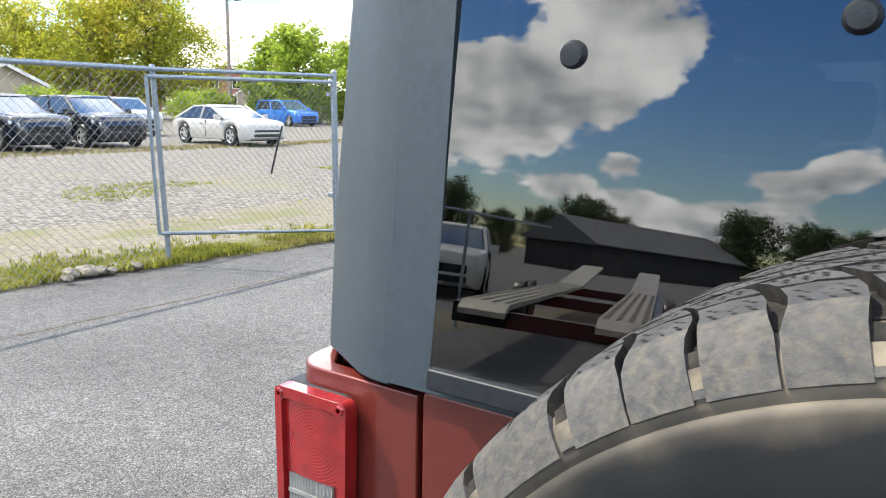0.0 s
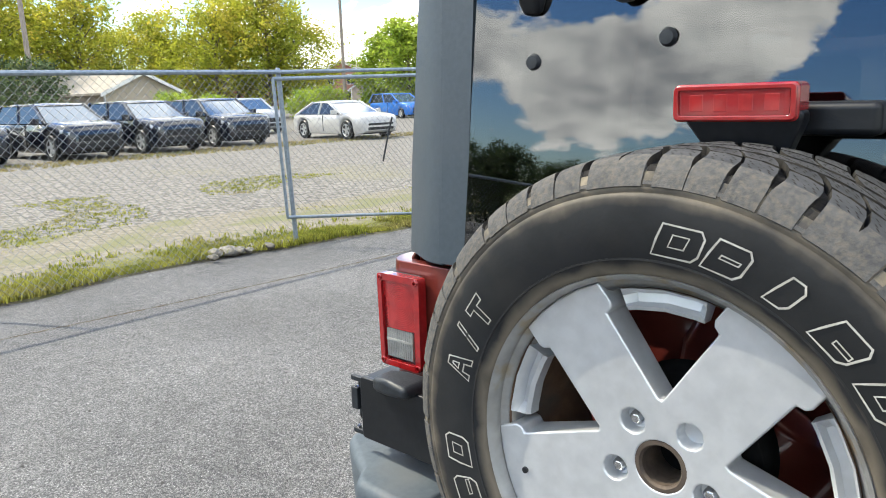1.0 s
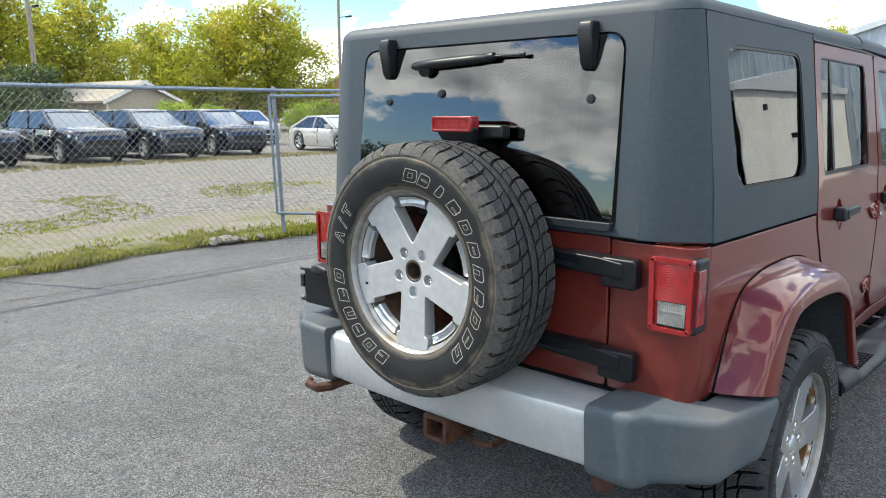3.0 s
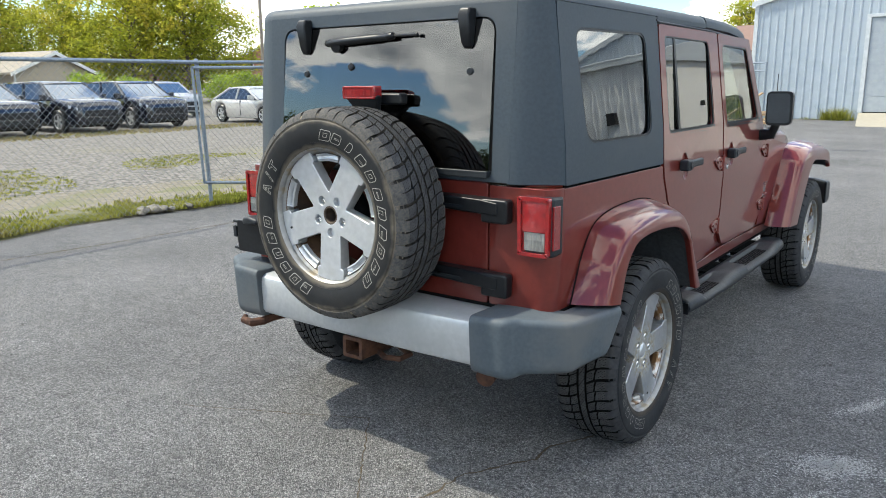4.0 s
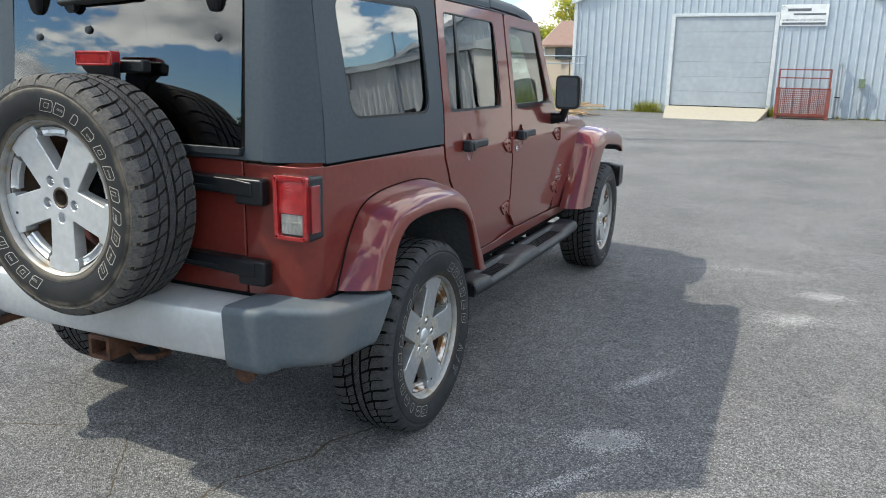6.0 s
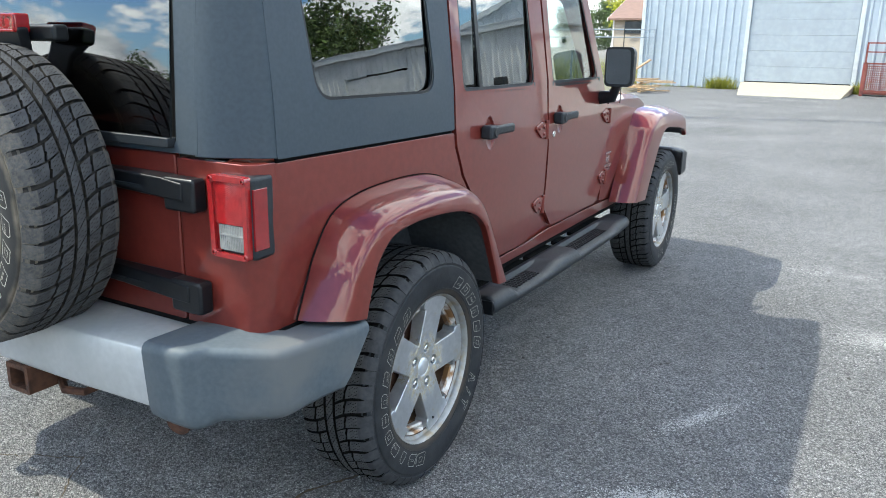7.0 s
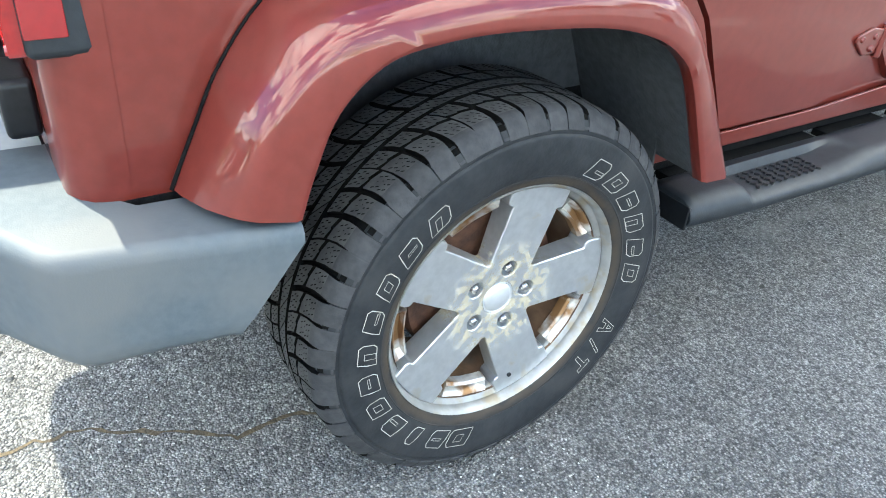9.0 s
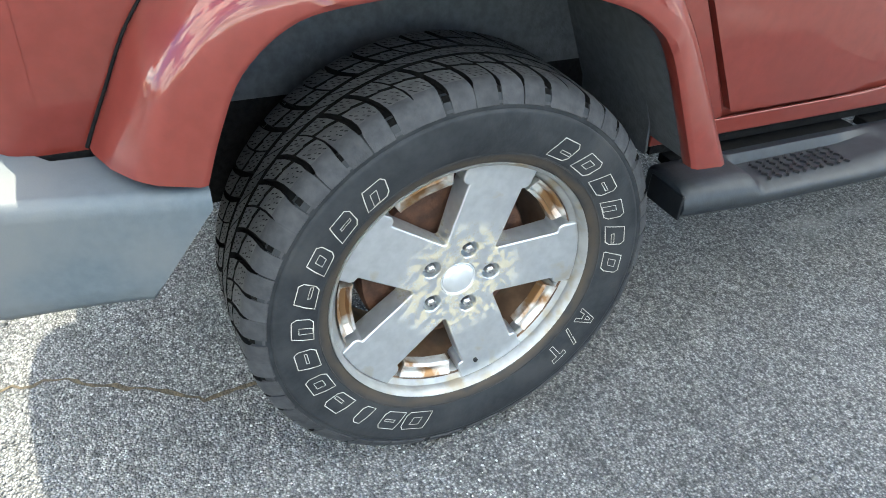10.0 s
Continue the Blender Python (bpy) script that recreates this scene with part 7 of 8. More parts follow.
def build_wheel(name, at, turn_z, rim_turn, tyre_turn, alloy, rubber, tread, cap, label):
    """Rim with its parts; the tyre turned on it by its own angle."""
    w = part(name, rim_mesh(), POLISH, car, label, angle=50)
    w.matrix_basis = pose(*at, 0, 0, turn_z) @ pose(0, 0, 0, -rim_turn, 0, 0)
    part("spokes", spokes_mesh(), alloy, w, bevel=0.0035)
    bm = bmesh.new()
    lathe(bm, [(0.226, 0.09), (0.2235, 0.06), (0.215, 0.02), (0.205, -0.06), (0.215, -0.10)], 64)
    part("barrel", bm, RUSTY, w, "rusty brown inner rim barrel")
    for k in range(5):
        part("rim_pocket", pocket_mesh(k), POCKET if cap else alloy, w, angle=50)
    bm = bmesh.new()
    rd_ = 0.16 if cap else 0.105
    lathe(bm, [(0.0, 0.03), (rd_, 0.03), (rd_ + 0.005, 0.02), (rd_ + 0.005, -0.01), (0.0, -0.01)], 48)
    part("brake_disc" if cap else "mounting_plate", bm, RUSTDARK if cap else DEEPSHADE, w, "dark rusty brake disc" if cap else "dark mounting plate")
    bm = bmesh.new()
    if cap:
        lathe(bm, [(0.0, 0.0885), (0.022, 0.088), (0.0275, 0.085), (0.030, 0.082), (0.033, 0.0835), (0.0345, 0.081), (0.0345, 0.06)], 40)
        part("centre_cap", bm, ALLOYSPARE, w, "silver centre cap")
    else:
        lathe(bm, [(0.026, 0.03), (0.026, 0.080), (0.0285, 0.0835), (0.034, 0.083), (0.036, 0.078)], 40)
        part("centre_bore", bm, BORE, w, "rusty bare centre bore")
    for k in range(5):
        if cap or k in (1, 3, 4):
            nut = part("lug_nut", hex_nut(), CHROME, w, "worn chrome lug nut", bevel=0.0012)
            nut.location = wheel_point(0 if cap else -0.008, 0.0635, 72 * k)
        bm = bmesh.new()
        lathe(bm, [(0.0165, 0.0835), (0.015, 0.066), (0.0, 0.064)], 20)
        well = part("lug_well", bm, alloy, w, angle=60)
        well.location = wheel_point(0, 0.0635, 72 * k)
    t = part("tyre", tyre_mesh(), rubber, w, "black all-terrain tyre", angle=60)
    t.matrix_basis = pose(0, 0, 0, rim_turn - tyre_turn, 0, 0)
    o = tagged(part("tread", tread_mesh(), [tread, rubber if cap else DRYMUD, CROWN, DEEPSHADE if cap else GROOVE], w, "worn block tread", angle=30), kind="stuff")
    o.matrix_basis = pose(0, 0, 0, rim_turn - tyre_turn, 0, 0)
    for one in letter_blocks(0.0017 if cap else 0.0025):
        o = part("raised_sign", one, WHITE_LETTER, w, angle=30)
        o.matrix_basis = pose(0, 0, 0, rim_turn - tyre_turn, 0, 0)
    bm = bmesh.new()
    for r_, a_, count in ((0.330, -18, 9), (0.264, 150, 16), (0.332, 60, 7), (0.264, -60, 12)):
        for k in range(count):
            a1 = a_ + k * 1.35 * 0.34 / r_
            vs = [bm.verts.new(wheel_point(lerp(SIDE_X, r) + 0.0007, r, a1 + da)) for r, da in ((r_ - 0.004, -0.4), (r_ - 0.004, 0.4), (r_ + 0.004, 0.4), (r_ + 0.004, -0.4)) ]
            bm.faces.new(vs)
    o = tagged(part("moulded_marks", bm, rubber, w, "small moulded marks"), kind="stuff")
    o.matrix_basis = pose(0, 0, 0, rim_turn - tyre_turn, 0, 0)
    for r_, lift in ((0.2665, 0.0008),):
        bm = bmesh.new()
        x_ = lerp(SIDE_X, r_)
        lathe(bm, [(r_ - 0.0025, x_ - 0.003), (r_ - 0.0012, x_ + lift), (r_ + 0.0012, x_ + lift), (r_ + 0.0025, x_ - 0.003)], 96)
        o = part("sidewall_rib", bm, rubber, w, angle=50)
    bm = bmesh.new()
    lathe(bm, [(0.004, 0.0), (0.005, 0.012), (0.0045, 0.028), (0.0, 0.029)], 10)
    vs = part("valve", bm, BLACK, w, "black valve stem")
    vs.location = wheel_point(0.07, 0.205, 152 if cap else 180 + 36)
    return w


build_wheel("wheel", (0.755, -0.008, 0.381), 0, 15, 5.5, ALLOY, RUBBER, TREAD, True, "corroded silver five-spoke alloy wheel")
build_wheel("wheel", (0.760, 2.942, 0.381), 0, 8, 60, ALLOY, RUBBER, TREAD, True, "corroded silver five-spoke alloy wheel")
build_wheel("wheel", (-0.768, 0, 0.381), 180, 40, 30, ALLOY, RUBBER, TREAD, True, "silver five-spoke alloy wheel")
build_wheel("wheel", (-0.768, 2.947, 0.381), 180, 50, 10, ALLOY, RUBBER, TREAD, True, "silver five-spoke alloy wheel")
build_wheel("spare_wheel", (0.006, -0.857, 0.999), -90, 36, 175, ALLOYSPARE, DUSTY, DUSTYTREAD, False, "silver five-spoke spare wheel")

# ---- trees ----
BARK = material("grey_bark", (0.10, 0.08, 0.06), (0.19, 0.16, 0.125), 8, 0.95, bump=0.6, stretch=(1, 1, 0.3))
LEAF = material("yellow_green_leaves", (0.26, 0.30, 0.028), (0.45, 0.45, 0.048), 0.45, 0.65, by_island=0.35, c3=(0.48, 0.39, 0.050), scale3=0.25, lo3=0.5, hi3=0.66, through_light=0.55)
LEAFB = material("fresh_green_leaves", (0.22, 0.32, 0.028), (0.38, 0.45, 0.055), 0.5, 0.65, by_island=0.35, through_light=0.45)
LEAFC = material("dark_green_leaves", (0.045, 0.075, 0.022), (0.09, 0.13, 0.035), 0.5, 0.7, by_island=0.4)


def grow(name, label, height, spread, seed, leaf, clusters=240, per=34, leaf_size=0.17, low=0.12):
    """A tapered trunk with limbs, and a crown of single leaves in clumps."""
    rng = random.Random(seed)
    t = thing(name, label, "tree")
    bm = bmesh.new()
    tube(bm, [(0, 0, 0), (0.1, 0, height * 0.3), (0.05, 0.1, height * 0.6), (0, 0, height * 0.92)], [height * 0.018, height * 0.014, height * 0.009, 0.03], 8)
    tips = []
    for i in range(26):
        h = height * (low + (0.95 - low) * (i + 0.5) / 26)
        a = i * 2.4 + rng.uniform(-0.5, 0.5)
        prof = math.sin(math.pi * min(1.0, (h / height - low * 0.5) / (1 - low * 0.5)) ** 0.75) ** 0.7
        r = spread * max(0.18, prof) * rng.uniform(0.7, 1.15)
        tip = Vector((math.cos(a) * r, math.sin(a) * r, min(height * 1.02, h + r * 0.35)))
        root = Vector((0, 0, h * 0.85))
        tube(bm, [root, root.lerp(tip, 0.5) + Vector((0, 0, 0.1 * r)), tip], [height * 0.006, height * 0.004, 0.012], 5)
        tips += [root.lerp(tip, k) for k in (0.45, 0.7, 0.9, 1.05)]
    part("trunk", bm, BARK, t)
    V, F = [], []
    for c in range(clusters):
        q = rng.choice(tips)
        cx, cy, cz = (q.x + rng.gauss(0, spread * 0.13), q.y + rng.gauss(0, spread * 0.13), q.z + rng.gauss(0, spread * 0.11))
        cr = spread * rng.uniform(0.07, 0.16)
        for _ in range(per):
            px, py, pz = cx + rng.gauss(0, cr), cy + rng.gauss(0, cr), cz + rng.gauss(0, cr * 0.7)
            u = Vector((rng.gauss(0, 1), rng.gauss(0, 1), rng.gauss(0, 0.7))).normalized()
            w = u.cross(Vector((rng.gauss(0, 1), rng.gauss(0, 1), rng.gauss(0, 1)))).normalized()
            s = leaf_size * rng.uniform(0.6, 1.3)
            p = Vector((px, py, pz))
            n = len(V)
            V += [p - u * s, p + w * s * 0.45, p + u * s, p - w * s * 0.45]
            F.append((n, n + 1, n + 2, n + 3))
    me = bpy.data.meshes.new("crown")
    me.from_pydata(V, [], F)
    me.materials.append(leaf)
    cr_ = new("crown", me)
    cr_.parent = t
    tagged(cr_, kind="stuff")
    return t


def polar(az, dist, z=-0.10):
    """A place by its bearing (degrees from +y towards +x) and distance from the middle of the walk."""
    return (1.2 + dist * math.sin(radians(az)), -2.0 + dist * math.cos(radians(az)), z)


def place(src, spots, group):
    for i, (az, d, k, turn) in enumerate(spots):
        x, y, z = polar(az, d)
        m = pose(x, y, z, 0, 0, turn)
        o = src if i == 0 else copy_thing(src, m)
        o.matrix_basis = m
        o.scale = (k, k, k)
        o["group"] = group


tall = grow("tree", "tall yellow-green tree behind the gravel lot", 11.0, 3.6, 1, LEAF, clusters=270, per=34)
round_ = grow("tree", "broad yellowing tree behind the gravel lot", 9.5, 4.6, 2, LEAF, clusters=300, per=34)
fresh = grow("tree", "bright green bushy tree", 7.0, 2.6, 3, LEAFB, clusters=300, per=34, low=0.08)
dark = grow("tree", "dark green tree at the yard's edge", 10.0, 4.6, 4, LEAFC, clusters=420, per=34, leaf_size=0.2)
bush = grow("bush", "green leafy bush behind the parked cars", 2.0, 1.5, 5, LEAFB, clusters=120, per=34, leaf_size=0.09, low=0.02)
cedar = grow("conifer", "dark conifer behind the parked cars", 4.2, 2.2, 6, LEAFC, clusters=220, per=34, leaf_size=0.10, low=0.03)
place(tall, [(-67.5, 66, 0.98, 0), (-55.2, 68, 1.03, 120), (-57.5, 72, 1.0, 70), (-72.5, 62, 1.05, 200), (-76, 60, 1.0, 20), (-80, 62, 1.1, 60), (-85, 64, 1.0, 150), (-63.0, 74, 0.88, 240), (-14.9, 66, 0.72, 80)], "trees behind the lot")
place(round_, [(-53.4, 70, 0.86, 30), (-58.8, 69, 1.0, 160), (-65.5, 70, 0.80, 80), (-70.3, 68, 0.95, 300), (-61.2, 78, 0.8, 40), (-75, 70, 1.0, 0), (-90, 72, 1.1, 90)], "trees behind the lot")
place(fresh, [(-45.3, 60, 1.02, 0), (-46.9, 64, 0.9, 90), (-41.2, 58, 0.85, 200), (-38.5, 60, 0.9, 40), (-35, 75, 1.0, 0)], "bright green trees")
place(dark, [(-17.5, 130, 0.85, 0), (-20, 140, 0.8, 50), (-24, 140, 0.8, 90), (-112, 60, 0.66, 0), (-117, 54, 0.62, 70), (-122, 52, 0.58, 140), (-126.5, 54, 0.66, 200), (-131, 50, 0.58, 20),
             (-135.5, 52, 0.64, 80), (-140, 54, 0.62, 0), (-144.5, 60, 0.58, 150), (-149.5, 84, 0.50, 40), (-153, 92, 0.62, 60), (-156, 90, 0.78, 10), (-158.5, 94, 0.62, 100), (-167.2, 74, 0.68, 0),
             (-171.8, 90, 0.74, 20), (-174.8, 88, 0.70, 70), (-178, 94, 0.78, 30), (178, 90, 0.72, 100), (174, 92, 0.80, 10), (169, 88, 0.7, 40), (163, 94, 0.8, 80), (156, 90, 0.8, 120), (36, 40, 0.75, 30), (44, 46, 0.8, 100)], "dark trees round the yard")
place(bush, [(-62.0, 50, 1.0, 0), (-65.5, 50, 0.7, 30), (-59.3, 52, 0.9, 60), (-53.0, 60, 1.0, 10), (-51.5, 62, 1.1, 90), (-47.6, 80, 1.2, 30), (-43.6, 62, 1.3, 10), (-42.3, 60, 1.1, 70)], "bushes behind the cars")
place(cedar, [(-71.0, 48, 0.95, 0), (-73.2, 50, 0.85, 90)], "conifers behind the cars")

# ---- houses ----
BEIGE = material("beige_siding", (0.36, 0.30, 0.23), (0.41, 0.345, 0.265), 6, 0.8, stretch=(1, 1, 20))
SHINGLE = material("pale_shingles", (0.248, 0.218, 0.176), (0.322, 0.289, 0.235), 5, 0.9, bump=0.4, c3=(0.34, 0.31, 0.27), scale3=0.5)
BRICK = material("red_brick", (0.26, 0.12, 0.085), (0.36, 0.19, 0.14), 14, 0.9, bump=0.3)
REDROOF = material("red_brown_roof", (0.15, 0.092, 0.070), (0.20, 0.122, 0.095), 3, 0.7, stretch=(8, 1, 1))
WINDOW = material("dark_window_pane", (0.02, 0.025, 0.03), (0.04, 0.045, 0.05), 3, 0.08)
FASCIA = material("white_fascia", (0.62, 0.61, 0.58), (0.70, 0.69, 0.66), 8, 0.6)


def house(name, label, at, turn, w, length, wall, rise, wall_mat, roof_mat, windows=(), over=0.45):
    """A gabled house; local x across the gable end, y along the ridge, the gable end at y = 0. windows: (x, z, w, h) on the gable end."""
    t = thing(name, label, "house", at=at, turn=turn)
    bm = bmesh.new()
    rings(bm, [[(-w / 2, y, 0), (w / 2, y, 0), (w / 2, y, wall), (0, y, wall + rise), (-w / 2, y, wall)] for y in (0, length)])
    part("wall", bm, wall_mat, t)
    k = rise / (w / 2)
    for s in (1, -1):
        bm = bmesh.new()
        xo = w / 2 + over
        rings(bm, [[(0, y, wall + rise + 0.02), (s * xo, y, wall - k * over + 0.02), (s * xo, y, wall - k * over + 0.16), (0, y, wall + rise + 0.18)] for y in (-0.35, length + 0.35)])
        part("roof", bm, roof_mat, t)
        bm = bmesh.new()
        rings(bm, [[(0, y, wall + rise - 0.08), (s * xo, y, wall - k * over - 0.08), (s * xo, y, wall - k * over + 0.13), (0, y, wall + rise + 0.15)] for y in (-0.40, -0.36)])
        part("fascia", bm, FASCIA, t, "white fascia board")
        part("downpipe", boxed(s * (w / 2) - 0.05, s * (w / 2) + 0.05, -0.10, 0.0, 0.0, wall), FASCIA, t)
    for x, z, ww, hh in windows:
        fr = part("window", boxed(x - ww / 2 - 0.08, x + ww / 2 + 0.08, -0.06, 0.02, z - 0.08, z + hh + 0.08), FASCIA, t)
        part("pane", boxed(x - ww / 2, x + ww / 2, -0.075, -0.05, z, z + hh), WINDOW, fr)
        part("mullion", boxed(x - 0.03, x + 0.03, -0.085, -0.07, z, z + hh), FASCIA, fr)
    return t


hx, hy, _ = polar(-63.9, 54)
house("bungalow", "low beige house with a pale shingle roof", (hx, hy, -0.1), 100, 5.4, 16, 2.35, 1.15, BEIGE, SHINGLE)
hx, hy, _ = polar(-50.0, 105)
house("brick_house", "two-storey brick house with grey shingle roof", (hx, hy, 0), 35, 6.5, 9, 4.6, 1.5, BRICK, SHINGLE, [(-1.6, 3.2, 0.9, 1.2), (1.2, 3.2, 0.9, 1.2), (1.2, 0.9, 1.2, 1.3)])
hx, hy, _ = polar(-48.2, 98)
house("porch_house", "small tan house with a gabled porch", (hx, hy, 0), 40, 4.0, 5, 2.5, 1.3, BEIGE, SHINGLE, [(0, 0.9, 0.9, 1.2)])
hx, hy, _ = polar(-55.0, 95)
house("tan_house", "low tan brick house behind bushes", (hx, hy, 0), 125, 6.0, 10, 3.0, 1.6, BRICK, SHINGLE)
hx, hy, _ = polar(-15.4, 62)
house("red_roof_house", "tan house with a red-brown roof", (hx, hy, 0), -100, 6.5, 13, 3.5, 1.7, BEIGE, REDROOF, [])
rx, ry, _ = polar(-15.6, 58.0)
w_t = thing("house_window", "white framed window of the red roof house", "window")
part("pane", boxed(rx - 0.5, rx + 0.9, ry + 0.2, ry + 0.3, 2.35, 3.2), WINDOW, w_t)

x0_, y0_, _ = polar(-151, 62)
t = thing("low_hall", "long low dark building with a grey roof", "building", at=(x0_, y0_, -0.02), turn=-68)
part("wall", boxed(0, 18, 0, 8, 0, 2.3), material("dark_block_wall", (0.035, 0.035, 0.037), (0.055, 0.055, 0.056), 4, 0.85), t)
bm = bmesh.new()
rings(bm, [[(x, -0.4, 2.25), (x, 4.0, 4.3), (x, 8.4, 2.25), (x, 8.4, 2.15), (x, -0.4, 2.15)] for x in (-0.4, 18.4)])
part("roof", bm, material("grey_low_roof", (0.115, 0.118, 0.122), (0.145, 0.148, 0.152), 5, 0.85), t, "grey low roof")
# doorways as flat panels, the dark inside put into their colour
for xx in (3.0, 9.0, 14.0):
    part("door", boxed(xx, xx + 2.4, -0.05, 0.02, 0.0, 2.0), SHADEFILL, t, "near-black panel for a dark doorway")

# ---- poles and cables ----
POLE = material("weathered_wood_pole", (0.20, 0.165, 0.135), (0.32, 0.275, 0.23), 6, 0.9, bump=0.4, stretch=(4, 4, 0.4))


def utility_pole(az, dist, height, r, lean=0.0, arm=True, label="weathered wooden utility pole"):
    x, y, _ = polar(az, dist)
    t = thing("utility_pole", label, "pole", "utility poles")
    bm = bmesh.new()
    tube(bm, [(x, y, -0.03), (x + lean, y, height)], [r, r * 0.75], 12)
    part("shaft", bm, POLE, t)
    if arm:
        part("lamp_arm", boxed(x + lean, x + lean + 1.1, y - 0.03, y + 0.03, height * 0.80, height * 0.80 + 0.07), GALV, t)
        part("lamp_head", boxed(x + lean + 0.9, x + lean + 1.5, y - 0.10, y + 0.10, height * 0.80 - 0.05, height * 0.80 + 0.08), BLACK, t, bevel=0.03)
    return (x + lean, y, height)


utility_pole(-70.4, 52, 9.5, 0.17, -0.3)
utility_pole(-49.95, 62, 11.0, 0.15, 0.0)
t = thing("utility_pole", "tall brown utility pole at the fence line", "pole", "utility poles")
bm = bmesh.new()
tube(bm, [(-5.70, 12.4, -0.03), (-5.68, 12.4, 11.4)], [0.135, 0.105], 14)
part("shaft", bm, POLE, t)
part("cross_arm", boxed(-6.5, -4.9, 12.24, 12.34, 10.7, 10.82), POLE, t, "wooden cross arm")
for x in (-6.4, -5.95, -5.4, -5.0):
    bm = bmesh.new()
    tube(bm, [(x, 12.29, 10.82), (x, 12.29, 10.95)], [0.04, 0.025], 8)
    part("insulator", bm, CONCRETE, t, "pale insulator")
for xa, xb, yb, zb in ((-5.0, 60, 36, 9.5), (-6.4, -62, 5, 9.5), (-5.6, -4.2, 27.6, 4.6)):
    t = thing("cable", "black overhead cable from the pole", "cable", "overhead cables")
    bm = bmesh.new()
    tube(bm, [(xa + (xb - xa) * k / 16, 12.29 + (yb - 12.29) * k / 16, 10.95 + (zb - 10.95) * k / 16 - 0.6 * (1 - (2 * k / 16 - 1) ** 2)) for k in range(17)], 0.010, 5)
    part("wire", bm, BLACK, t)

# ---- parked vehicles ----
NAVY = material("black_blue_car_paint", (0.007, 0.009, 0.016), (0.010, 0.013, 0.022), 30, 0.25, 0.0, coat=0.7, spec=0.2)
NAVY.node_tree.nodes["Principled BSDF"].inputs["Coat IOR"].default_value = 1.75
SILVERCAR = material("pale_silver_car_paint", (0.36, 0.37, 0.385), (0.42, 0.43, 0.445), 30, 0.3, 0.3, coat=0.8)
WHITECAR = material("white_car_paint", (0.39, 0.385, 0.37), (0.44, 0.435, 0.42), 30, 0.3, 0.0, coat=0.8)
BLUECAR = material("bright_blue_car_paint", (0.015, 0.13, 0.50), (0.022, 0.16, 0.56), 30, 0.3, 0.2, coat=0.8)
# the mirrored sky's blue is put into the windscreens' base colour
CARGLASS = material("sky_blue_car_glass", (0.050, 0.085, 0.140), (0.060, 0.098, 0.155), 4, 0.03, 0.0, coat=1.0, spec=0.3)
CARGLASS.node_tree.nodes["Principled BSDF"].inputs["Coat IOR"].default_value = 1.6
SIDEGLASS = material("dark_side_glass", (0.012, 0.013, 0.015), (0.018, 0.019, 0.021), 4, 0.05, 0.0, coat=0.0, spec=0.5)
RIMDARK = material("dark_rim", (0.02, 0.02, 0.022), (0.03, 0.03, 0.032), 30, 0.5)
RIMPALE = material("pale_rim_spokes", (0.42, 0.43, 0.44), (0.50, 0.51, 0.52), 30, 0.35, 0.4)
LIGHTLENS = material("headlamp_lens", (0.55, 0.57, 0.60), (0.70, 0.72, 0.74), 20, 0.12, 0.3, coat=1.0)


